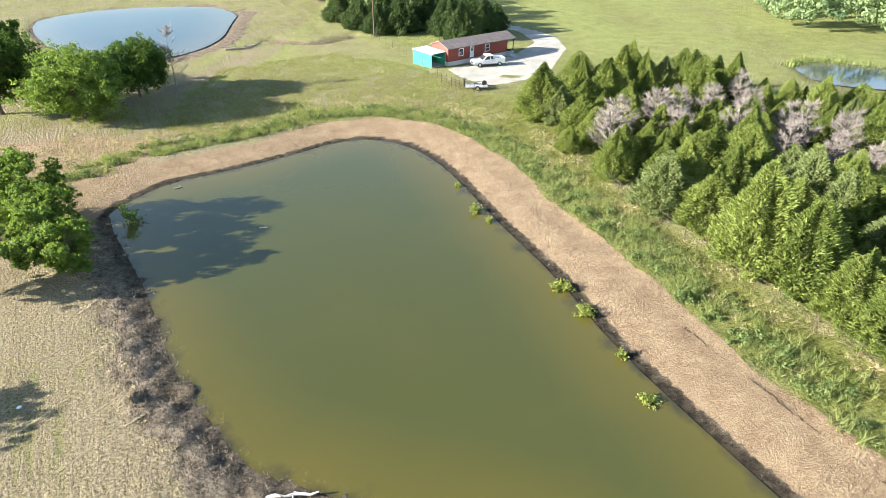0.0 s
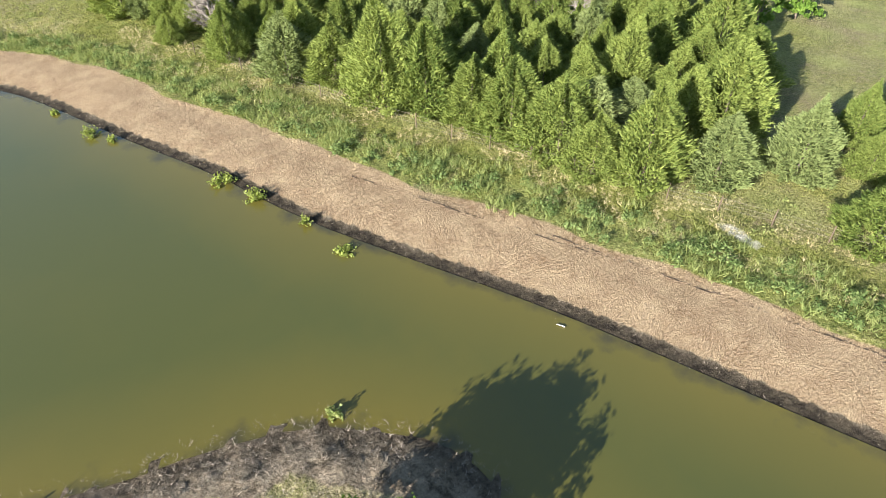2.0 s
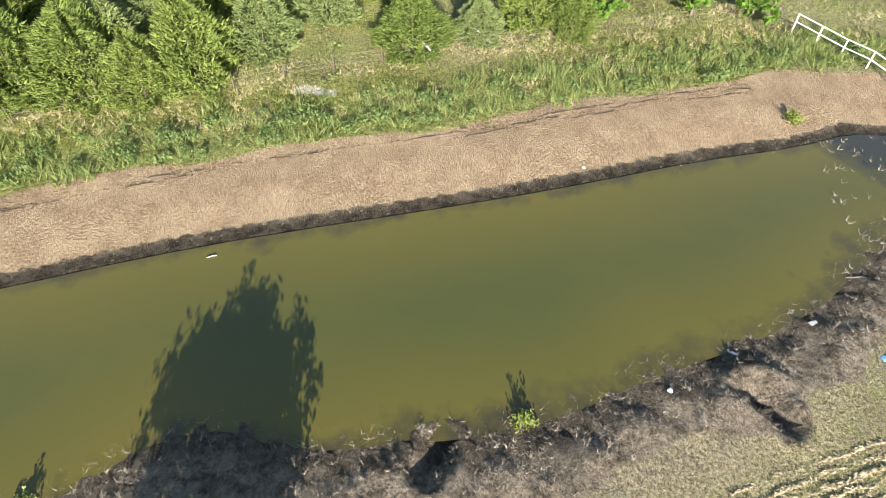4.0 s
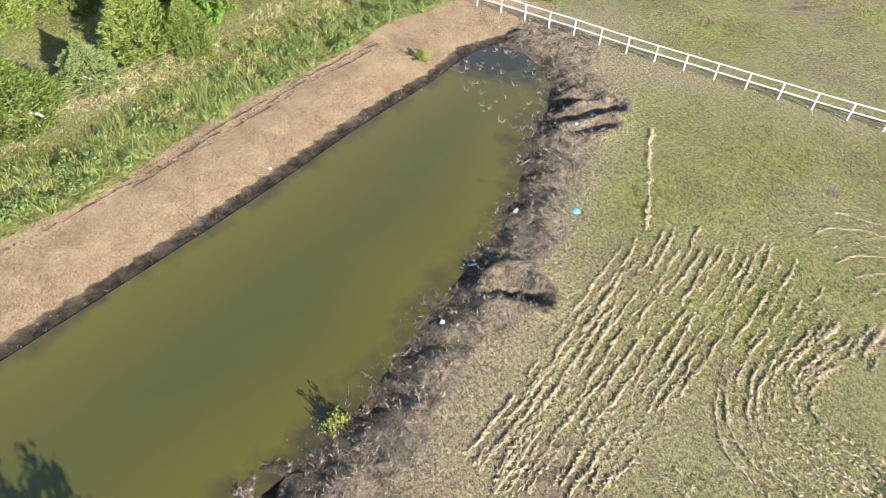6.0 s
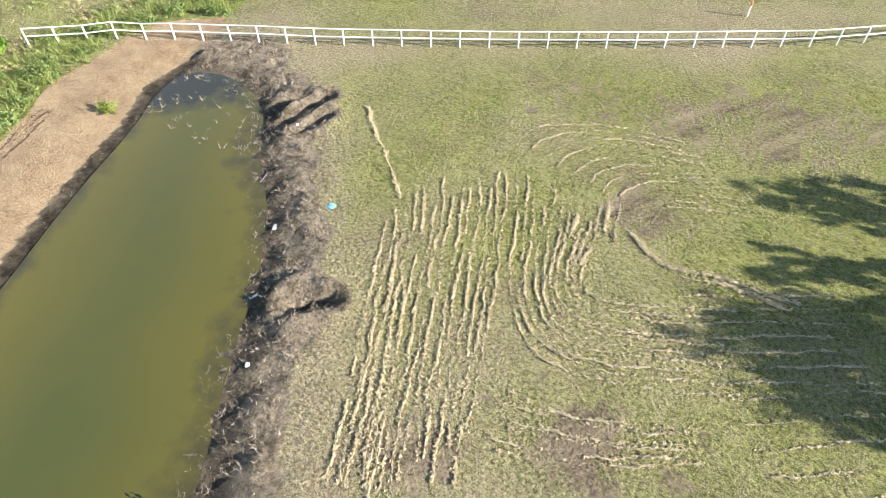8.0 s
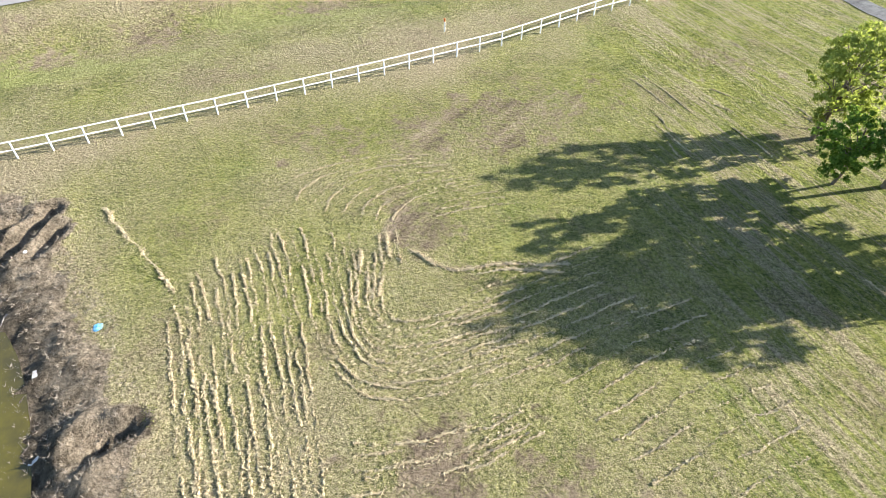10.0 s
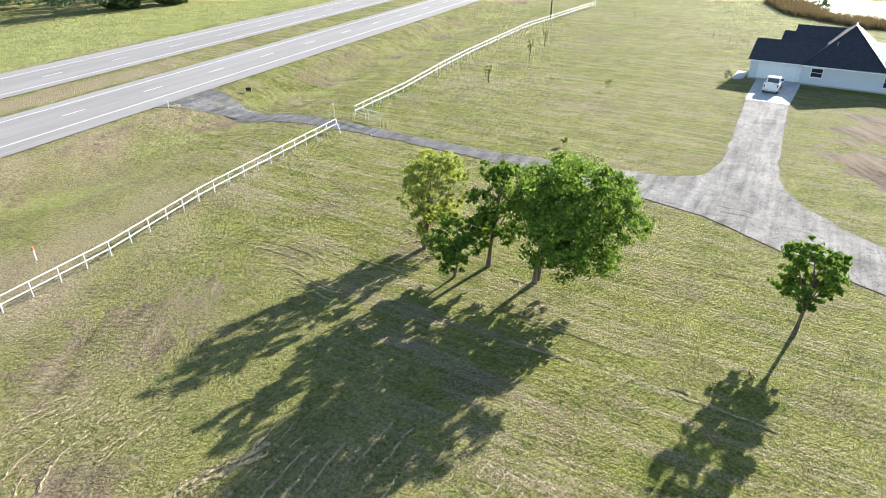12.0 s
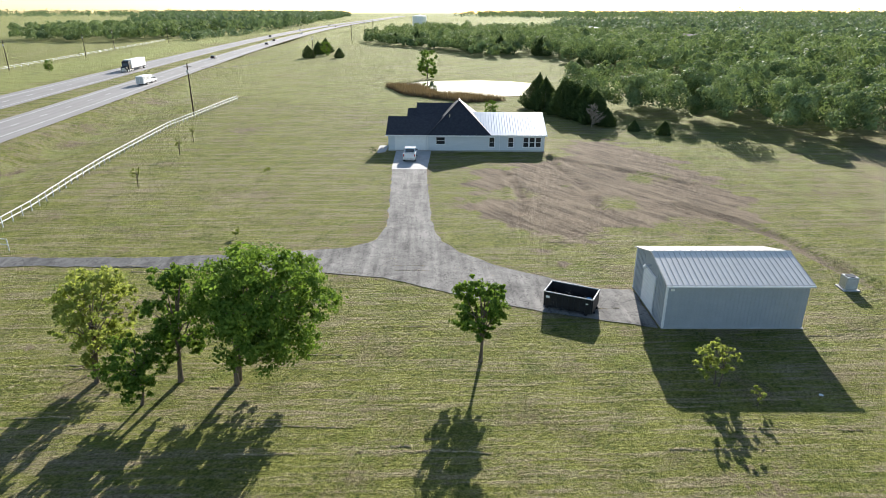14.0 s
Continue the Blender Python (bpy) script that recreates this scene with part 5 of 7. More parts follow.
X = scatter([(-178, -96), (-160, -80), (-162, -72), (-158, -58), (-150, -66), (-156, -88), (-172, -104)], 2600, 416)
tufts("reeds", X, 1.7, 0.07, 5, "reed", "brown reeds round the pond behind the house", 417, spread=0.15, category="reeds")
X = np.array(POND_B)[:5]
X = np.concatenate([a + (b2 - a) * t + np.random.default_rng(5).normal(size=(1, 2)) * 0 for a, b2 in zip(X[:-1], X[1:]) for t in np.linspace(0, 1, 90)[:, None, None]]).reshape(-1, 2)
tufts("reeds", X + np.random.default_rng(6).normal(size=X.shape) * 0.7, 1.1, 0.06, 5, "weed", "green reeds round the small pond", 418, spread=0.2, category="reeds")


# straw rows left by the mower
def windrows(paths, seed, wide=0.085, tall=0.055, bits=34, material="hay", name="straw_windrows", label="rows of dry cut straw left in the mown field"):
    """Low ragged ridges of cut straw with loose blades on them."""
    rng2 = np.random.default_rng(seed)
    V, F, n, loose = [], [], 0, []
    for path in paths:
        P = np.asarray(path, float)
        s = np.concatenate([[0], np.cumsum(np.linalg.norm(np.diff(P, axis=0), axis=1))])
        u = np.arange(0, s[-1], 0.11)
        Q = np.column_stack([np.interp(u, s, P[:, 0]), np.interp(u, s, P[:, 1])])
        t = unit(np.gradient(Q, axis=0))
        nrm = np.column_stack([-t[:, 1], t[:, 0]])
        a, b2, c = rng2.uniform(0, 6, 3)
        Q = Q + nrm * (0.055 * np.sin(u * 1.1 + a) + 0.035 * np.sin(u * 3.3 + b2) + rng2.normal(size=len(u)) * 0.02)[:, None]
        k = np.clip(0.55 + 0.5 * np.sin(u * 0.8 + c) + 0.3 * np.sin(u * 2.9 + b2) + rng2.normal(size=len(u)) * 0.25, 0.22, 1.3)
        w, h = wide * (0.45 + 0.55 * k), tall * k - 0.01
        z = land_height(Q[:, 0], Q[:, 1])
        V.append(np.stack([np.column_stack([Q + nrm * w[:, None], z - 0.02]), np.column_stack([Q + nrm * rng2.normal(size=(len(u), 1)) * 0.03, z + h]), np.column_stack([Q - nrm * w[:, None], z - 0.02])], 1).reshape(-1, 3))
        i = np.arange(len(u) - 1) * 3 + n
        F += [np.stack([i, i + 1, i + 4, i + 3], -1), np.stack([i + 1, i + 2, i + 5, i + 4], -1)]
        n += 3 * len(u)
        pick = rng2.integers(0, len(u), int(s[-1] * bits))
        pick = pick[rng2.random(len(pick)) < k[pick]]
        loose.append(np.column_stack([Q[pick] + rng2.normal(size=(len(pick), 2)) * wide * 0.8, z[pick] + np.maximum(h[pick], 0) * 0.6 + 0.02]))
    C = np.concatenate(loose)
    d = unit(rng2.normal(size=C.shape) * (1, 1, 0.25))
    w = unit(np.cross(d, rng2.normal(size=C.shape)))
    s = rng2.uniform(0.03, 0.10, len(C))[:, None]
    B = np.stack([C - d * s, C + w * s * 0.3, C + d * s, C - w * s * 0.3], 1).reshape(-1, 3)
    V, F = joined([(np.concatenate(V), np.concatenate(F)), (B, np.arange(len(B)).reshape(-1, 4))])
    ob = link(name, make_mesh(name, V, F), material)
    return tagged(ob, label, "straw" if material == "hay" else "dirt", kind="stuff")


def shifted(path, by):
    P = np.asarray(path, float)
    t = np.gradient(P, axis=0)
    t /= np.linalg.norm(t, axis=1)[:, None]
    return P + np.stack([-t[:, 1], t[:, 0]], -1) * by


def between(a, b2, count, seed):
    """Rows that pass gradually from one guide line to another, each starting and ending a little apart."""
    rng2 = np.random.default_rng(seed)
    A, B = np.asarray(a, float), np.asarray(b2, float)
    for f in np.linspace(0, 1, count):
        P = A + (B - A) * np.clip(f + rng2.normal() * 0.14 / count, 0, 1)
        s = np.linspace(0, 1, len(P))
        u = np.linspace(rng2.uniform(0, 0.13), rng2.uniform(0.88, 1.0), 26)
        Q = np.column_stack([np.interp(u, s, P[:, 0]), np.interp(u, s, P[:, 1])])
        for _ in range(3):
            Q[1:-1] = (Q[:-2] + 2 * Q[1:-1] + Q[2:]) / 4
        cut = rng2.integers(6, 20)
        yield from ((Q[:cut], Q[cut + 1:]) if rng2.random() < 0.5 else (Q,))


BANK = [(15.7, -19.4), (14.1, -16.7), (12.9, -13.9), (11.4, -10.9), (10.0, -8.1), (8.9, -5.6), (8.2, -4.0)]
FIELD = [(11.3, -24.6), (9.7, -21.6), (8.5, -18.5), (7.1, -15.2), (6.3, -12.7), (5.4, -10.1), (4.1, -7.2)]
TURN_OUT = [(10.8, -24.9), (8.8, -20.9), (7.4, -17.3), (6.3, -15.3), (4.8, -13.9), (2.8, -13.7), (0.7, -14.3), (-1.7, -15.4), (-3.9, -16.5)]
TURN_IN = [(5.1, -23.8), (4.8, -21.6), (4.7, -19.8), (4.3, -18.4), (3.7, -17.9), (2.9, -18.0), (1.6, -18.6), (0.1, -19.4), (-1.4, -20.2)]
LOW_IN, LOW_OUT = [(4.8, -11.8), (3.3, -11.8), (1.3, -12.3), (-0.9, -13.3), (-2.7, -14.3)], [(4.6, -9.0), (2.9, -9.5), (0.6, -10.5), (-1.9, -12.0), (-3.3, -12.8)]
TOP_OUT, TOP_IN = [(11.5, -25.4), (11.5, -27.6), (10.7, -28.9), (8.6, -30.3), (5.8, -31.2), (3.4, -31.4)], [(4.7, -24.5), (4.5, -25.9), (3.3, -27.2), (2.1, -28.0), (1.0, -28.6), (0.1, -28.9)]
CROSS = np.array([(-7.4, -10.4), (-10.5, -12.7), (-13.7, -14.5)])
EXTRA = np.array([(-1.5, -17.6), (-4.3, -19.4), (-7.4, -21.2)])
rows = [*between(BANK, FIELD, 14, 1), *between(shifted(BANK, 1.7)[2:], shifted(BANK, 0.5)[1:-1], 4, 6), *between(TURN_OUT, TURN_IN, 10, 2), *between(LOW_IN, LOW_OUT, 6, 3)]
faint = [*between(TOP_OUT, TOP_IN, 8, 4), *between(shifted(TOP_IN, 0.3)[2:], [(2.4, -25.5), (1.0, -26.2), (-0.6, -26.8), (-2.5, -27.2)], 5, 5)]
faint += [[(-10.4, -37.0), (-12.3, -32.2)], [(-11.4, -37.4), (-13.4, -32)], [(-16, -41), (-20, -38), (-24, -37)], [(-15, -39.4), (-19, -36.6), (-23, -36)]]
faint += [shifted(CROSS, 1.05 * k - 1.5) for k in range(9)] + [shifted(EXTRA, 0.75 * k - 1.6) for k in range(7)]
# the yard was mown in long strips
rng = np.random.default_rng(77)
for k in range(44):
    c = np.array((-14.0, -42.0)) + np.array((-0.899, -0.438)) * (rng.uniform(-6, 30)) + np.array((-0.438, 0.899)) * rng.uniform(-4, 62)
    u = np.linspace(0, rng.uniform(2.5, 8.0), 9)[:, None]
    faint.append(c + np.array((-0.438, 0.899)) * u + np.array((0.899, 0.438)) * (0.010 * (u + c[1] * 0.2) ** 2 * 0.3))
heavy = [[(5.4, -23.8), (5.0, -21.9)], [(5.1, -24.4), (4.5, -22.1)], [(4.5, -24.5), (4.0, -21.7)], [(5.6, -21.4), (5.0, -19.2)], [(4.7, -20.7), (4.7, -19.4)], [(6.2, -22.6), (5.8, -20.8)]]
heavy += [[(3.6, -22.9), (2.6, -22.2), (1.2, -21.5), (-0.3, -21.9), (-1.7, -22.2), (-3.6, -22.3), (-4.7, -22.4)]] * 2 + [[(0.4, -21.3), (-1.7, -21.8), (-4.4, -21.9)], [(21.1, -24.9), (18.8, -22.6), (16.0, -20.3), (14.7, -18.9)]]
windrows(rows, 450, 0.062, 0.05, 70)
windrows(faint, 452, 0.052, 0.045, 50)
windrows(heavy, 453, 0.11, 0.085, 120)
windrows([[(-17 - 1.6 * k, 25.5 + 2.2 * k), (-20.5 - 1.6 * k, 20.5 + 1.5 * k), (-23 - 1.2 * k, 16)] for k in range(7)], 451, 0.08, 0.04, 14)
# the grader's edge along the dam's outer side, its shade painted as dark ridges
EDGE = np.array(SHORE[8:20])
windrows([shifted(EDGE, 5.5 + 0.35 * k)[i:i + 4] for k, i in ((0, 4), (0, 8), (1, 6), (1, 8), (2, 8))], 454, 0.10, 0.03, 40, "crack_shade", "crack_shade_ridges", "low dark dirt ridges standing in for a shaded crack along the dam's edge")


# ---- fences ----
def pipe_fence(label, path, spacing, brace=None):
    """A white steel pipe fence: posts, and two rails in straight lengths."""
    P = np.asarray(path, float)
    t = thing("pipe_fence", P[0][0], P[0][1], 0, 0, label, "fence", "white pipe fences")
    o = P[0]
    seg = np.linalg.norm(np.diff(P, axis=0), axis=1)
    s = np.concatenate([[0], np.cumsum(seg)])
    n = int(round(s[-1] / spacing))
    u = np.linspace(0, s[-1], n + 1)
    Q = np.column_stack([np.interp(u, s, P[:, 0]), np.interp(u, s, P[:, 1])])
    Z = land_height(Q[:, 0], Q[:, 1])
    bm = rod(bmesh.new(), (0, 0, -0.1), (0, 0, 1.22), 0.055)
    me = bpy.data.meshes.new("post")
    bm.to_mesh(me)
    bm.free()
    for (x, y), z in zip(Q, Z):
        p = link("post", me, "white", t)
        p.location = (x - o[0], y - o[1], z)
    for h in (1.2, 0.62):
        for i in range(0, n, 4):
            k = np.arange(i, min(i + 4, n) + 1)
            tube("rail", np.column_stack([Q[k] - o, Z[k] + h]), [0.045] * len(k), "white", t, 8)
    for (ax_, ay), (bx, by), za, zb in brace or ():
        tube("brace", ((ax_ - o[0], ay - o[1], za), (bx - o[0], by - o[1], zb)), (0.045, 0.045), "white", t, 8)
    return t


pipe_fence("white steel pipe fence across the field", [(46.0, -18.6), (41.6, -22.0), (36.9, -25.0), (28.0, -29.4), (17.4, -35.3), (8.3, -40.7), (-1.1, -46.6), (-9.5, -53.4), (-18.5, -59.3), (-27.5, -65.2)], 2.05,
           [((-27.5, -65.2), (-27.2, -63.3), 1.2, 0.0)])
pipe_fence("white steel pipe fence along the lawn", [(-31.7, -68.9), (-42.4, -75.4), (-52.5, -82.6), (-63.1, -89.7), (-89.4, -105.7), (-127.3, -123.1)], 2.05)
pipe_fence("short white pipe wing beside the gate", [(-31.7, -68.9), (-32.9, -64.2)], 2.3)


def wire_fence(label, path, spacing, tall=1.25, material="wood_pole"):
    P = np.asarray(path, float)
    t = thing("wire_fence", P[0][0], P[0][1], 0, 0, label, "fence", "wire fences")
    seg = np.linalg.norm(np.diff(P, axis=0), axis=1)
    s = np.concatenate([[0], np.cumsum(seg)])
    u = np.linspace(0, s[-1], int(s[-1] / spacing) + 1)
    Q = np.column_stack([np.interp(u, s, P[:, 0]), np.interp(u, s, P[:, 1])])
    V, F = tube_arrays(((0, 0, -0.1), (0.01, 0, tall)), (0.045, 0.04), 6)
    me = make_mesh("post", V, F)
    for x, y in Q:
        p = link("post", me, material, t)
        p.location = (x - P[0][0], y - P[0][1], float(land_height(np.array([x]), np.array([y]))[0]))
    for h in (0.35, 0.7, 1.05):
        tube("wire", np.column_stack([Q - P[0], land_height(Q[:, 0], Q[:, 1]) + h * tall / 1.25]), [0.008] * len(Q), "dead", t, 3)
    return t


wire_fence("rusty wire fence on thin posts along the thicket", [(15.0, 62.0), (21.9, 43.2), (26.5, 32.2), (32.3, 19.8), (35.4, 14.0), (39.6, 4.3), (43.6, -6.0), (47.0, -14.5)], 3.2)
wire_fence("wire fence behind the lawn", [(-127.3, -123.1), (-118, -92), (-112, -70), (-108, -50)], 4.5)
wire_fence("wire fence by the red home", [(-13.9, 124.0), (-4.6, 106.5), (-2.6, 99.5), (1.6, 91.5)], 3.0)
pipe_fence("white pipe fence beyond the highway", [(-70, -215), (-146, -258), (-186, -286), (-346, -400)], 6.0)


# ---- house ----
def house():
    """The pale house: X along its front from the garage end, Y away from the yard."""
    t = thing("house", -90.3, -54.3, 0, 114.5, "pale single-storey house with dark roofs and a bright metal wing", "house")
    part("foundation", boxed(-0.05, 26.55, -0.1, 16.1, -0.1, 0.22), "concrete", t)
    part("garage_wall", boxed(0, 6.9, 0.0, 9.4, 0.2, 2.95), "siding", t)
    part("wall", boxed(6.9, 26.5, -0.05, 16.0, 0.2, 2.95), "siding", t)
    # horizontal boards of the siding
    for k in range(15):
        z = 0.32 + 0.175 * k
        part("siding_board", boxed(6.95, 26.5, -0.07, -0.05, z, z + 0.15), "siding", t)
    door = part("garage_door", boxed(1.3, 6.3, -0.06, 0.0, 0.22, 2.5), "white", t, "wide pale garage door")
    for k in range(4):
        part("panel", boxed(1.36, 6.24, -0.09, -0.06, 0.27 + 0.55 * k, 0.77 + 0.55 * k, bevel=0.01), "white", door)
    part("door_trim", boxed(1.1, 1.28, -0.07, 0, 0.22, 2.62), "trim", t)
    part("door_trim", boxed(6.32, 6.5, -0.07, 0, 0.22, 2.62), "trim", t)
    side = part("side_door", boxed(6.55, 6.85, -0.08, 0, 0.25, 2.3), "trim", t)
    for x0, x1, z0 in ((8.2, 9.6, 1.25), (17.2, 18.0, 0.85), (20.4, 21.2, 0.85), (24.0, 24.8, 0.85), (25.05, 25.0 + 0.85, 0.85), (22.95, 23.75, 0.85)):
        w = part("window", boxed(x0 - 0.1, x1 + 0.1, -0.12, -0.05, z0 - 0.1, 2.5), "trim", t, "white-framed window")
        zm = (z0 + 2.4) / 2
        part("pane", boxed(x0, x1, -0.14, -0.12, z0, zm - 0.03), "glass", w)
        part("pane", boxed(x0, x1, -0.14, -0.12, zm + 0.03, 2.4), "glass", w)
        part("window_sill", boxed(x0 - 0.14, x1 + 0.14, -0.18, -0.05, z0 - 0.18, z0 - 0.1), "trim", w)
    for x in (14.5,):
        part("vent", boxed(x, x + 0.3, -0.1, -0.05, 2.55, 2.75), "trim", t)

    def gable(name, x0, x1, y0, y1, z0, z1, mat, over=0.4, ribs=False):
        m = (y0 + y1) / 2
        k = (z1 - z0) / (m - y0)
        r = part(name, prism([(y0 - over, z0 - over * k), (m, z1), (y1 + over, z0 - over * k), (y1 + over, z0 - over * k - 0.14), (m, z1 - 0.2), (y0 - over, z0 - over * k - 0.14)], x0, x1), mat, t)
        if ribs:
            n = int((x1 - x0) / 0.45)
            for i in range(n + 1):
                x = x0 + 0.03 + (x1 - x0 - 0.06) * i / n
                part("seam", prism([(y0 - over, z0 - over * k + 0.003), (m, z1 + 0.003), (m, z1 + 0.035), (y0 - over, z0 - over * k + 0.035)], x - 0.02, x + 0.02), mat, r)
        part("fascia", boxed(x0, x1, y0 - over - 0.03, y0 - over, z0 - over * k - 0.2, z0 - over * k + 0.01), "trim", r)
        return r

    gable("garage_roof", -0.4, 12.0, 0, 9.4, 2.98, 5.15, "shingle")
    gable("metal_roof", 14.0, 26.9, 0, 16.0, 2.98, 5.42, "metal_roof", ribs=True)
    part("gable_end", prism([(0.02, 2.95), (8.0, 5.25), (15.98, 2.95)], 26.42, 26.5), "siding", t)
    part("gable_end", prism([(0.02, 2.95), (4.7, 5.0), (9.38, 2.95)], 0.0, 0.08), "siding", t)
    # steep hipped roof over the middle
    bm = bmesh.new()
    base = [bm.verts.new(p) for p in ((6.7, -0.55, 2.78), (17.4, -0.55, 2.78), (17.4, 15.6, 2.78), (6.7, 15.6, 2.78))]
    tip = [bm.verts.new((12.0, 6.3, 7.6)), bm.verts.new((12.0, 9.6, 7.6))]
    for q in ((0, 1, "a"), (1, 2, "ab"), (2, 3, "b"), (3, 0, "ba")):
        bm.faces.new([base[q[0]], base[q[1]]] + [tip["ab".index(c)] for c in (q[2] if q[2] in "ab" and len(q[2]) == 1 else q[2][::-1])])
    bm.faces.new(base[::-1])
    bmesh.ops.recalc_face_normals(bm, faces=bm.faces)
    hip = part("hip_roof", bm, "shingle", t, "steep charcoal hipped roof")
    part("hip_fascia", boxed(6.7, 17.4, -0.6, -0.56, 2.62, 2.8), "trim", hip)
    for a, b2 in (((6.7, -0.55, 2.8), (12.0, 6.3, 7.63)), ((17.4, -0.55, 2.8), (12.0, 6.3, 7.63)), ((12.0, 6.3, 7.63), (12.0, 9.6, 7.63))):
        tube("ridge_cap", (a, b2), (0.08, 0.08), "metal_roof" if a[0] == 12.0 else "shingle", hip, 5)
    part("rear_wall", boxed(4.5, 18.0, 9.4, 15.2, 0.0, 2.9), "siding", t)
    part("rear_roof", prism([(7.0, 4.4), (11.4, 6.6), (15.6, 2.9), (15.6, 2.7), (11.4, 6.4), (7.0, 4.2)], 4.2, 12.4), "shingle", t)
    part("step_roof", prism([(7.6, 4.2), (10.6, 5.7), (13.0, 4.2)], 2.6, 4.2), "shingle", t)
    tube("vent_pipe", ((10.4, 3.0, 5.2), (10.4, 3.0, 5.75)), (0.06, 0.06), "chrome", t)
    for x in (6.7, 18.9, 26.3):
        tube("downpipe", ((x, -0.12, 0.2), (x, -0.12, 2.8)), (0.05, 0.05), "trim", t)
    return t


house()
slab = [(-90.6, -53.0), (-93.2, -47.6), (-81.3, -42.2), (-79.0, -47.1)]
sheet("concrete_apron", slab, 3.0, 0.05, "concrete", "pale concrete apron before the garage", "driveway")
sheet("walkway", [(-87.6, -55.0), (-89.0, -54.2), (-94.0, -56.4), (-93.4, -58.0)], 2.0, 0.045, "concrete", "pale concrete walk beside the garage", "walkway")


# ---- workshop ----
def workshop():
    """X along the long wall from the door end, Y away from the camera's side."""
    ang = math.degrees(math.atan2(0.90, -0.44))
    t = thing("workshop", -44.7, -3.2, 0, ang, "grey metal workshop with a white roll-up door", "workshop")
    Lx, Ly, E, R = 10.55, 7.55, 3.72, 4.75
    m = Ly / 2
    part("slab", boxed(-0.1, Lx + 0.1, -0.1, Ly + 0.1, -0.1, 0.06), "concrete", t)
    part("wall", boxed(0, Lx, 0, 0.12, 0.05, E), "shop_wall", t)
    part("wall", boxed(0, Lx, Ly - 0.12, Ly, 0.05, E), "shop_wall", t)
    part("end_wall", prism([(0.12, 0.05), (Ly - 0.12, 0.05), (Ly - 0.12, E), (m, R - 0.05), (0.12, E)], Lx - 0.12, Lx), "shop_wall", t)
    part("end_wall", prism([(0.12, 0.05), (Ly - 0.12, 0.05), (Ly - 0.12, E), (m, R - 0.05), (0.12, E)], 0, 0.12), "shop_wall", t)
    for k in range(24):
        y = 0.2 + k * (Ly - 0.4) / 23
        if not 2.35 < y < 5.2:
            part("wall_rib", boxed(-0.03, 0.0, y - 0.025, y + 0.025, 0.06, E + (R - E) * (1 - abs(y - m) / m) - 0.1), "shop_wall", t)
    for k in range(34):
        x = 0.2 + k * (Lx - 0.4) / 33
        part("wall_rib", boxed(x - 0.02, x + 0.02, -0.02, 0.0, 0.06, E - 0.1), "shop_wall", t)
    door = part("roll_up_door", boxed(-0.07, -0.02, 2.45, 5.1, 0.06, 3.05), "white", t, "white roll-up door")
    for k in range(9):
        part("slat", boxed(-0.09, -0.07, 2.5, 5.05, 0.1 + 0.325 * k, 0.38 + 0.325 * k), "white", door)
    for y in (2.35, 5.1):
        part("door_trim", boxed(-0.1, -0.02, y, y + 0.1, 0.06, 3.15), "trim", t)
    part("door_trim", boxed(-0.1, -0.02, 2.35, 5.2, 3.05, 3.17), "trim", t)
    for y in (-0.02, Ly - 0.1):
        part("corner_trim", boxed(-0.06, 0.08, y - 0.04, y + 0.14, 0.05, E + 0.02), "trim", t)
    k = (R - E) / m
    r = part("roof", prism([(-0.25, E - 0.25 * k + 0.04), (m, R + 0.06), (Ly + 0.25, E - 0.25 * k + 0.04), (Ly + 0.25, E - 0.25 * k - 0.04), (m, R - 0.02), (-0.25, E - 0.25 * k - 0.04)], -0.2, Lx + 0.2), "shop_roof", t, "light ribbed metal roof")
    for i in range(27):
        x = -0.17 + i * (Lx + 0.34) / 26
        for a, b2 in ((-0.25, m), (Ly + 0.25, m)):
            part("rib", prism([(a, E - 0.25 * k + 0.043), (b2, R + 0.063), (b2, R + 0.09), (a, E - 0.25 * k + 0.07)], x - 0.014, x + 0.014), "shop_rib_shade", r)
    part("ridge_cap", prism([(m - 0.2, R + 0.02), (m, R + 0.13), (m + 0.2, R + 0.02)], -0.22, Lx + 0.22), "shop_roof", r)
    part("gutter", boxed(-0.2, Lx + 0.2, -0.36, -0.26, E - 0.2, E - 0.06), "trim", r)
    lamp = part("wall_lamp", boxed(-0.5, -0.02, 3.68, 3.78, 3.62, 3.7), "chrome", t, "bulb-shaped yard lamp over the door")
    bm = bmesh.new()
    bmesh.ops.create_uvsphere(bm, u_segments=12, v_segments=8, radius=0.17)
    bmesh.ops.translate(bm, verts=bm.verts, vec=(-0.55, 3.73, 3.5))
    part("globe", bm, "white", lamp)
    part("wall_light", boxed(0.25, 0.5, -0.14, -0.02, E - 0.55, E - 0.4), "white", t)
    return t


workshop()


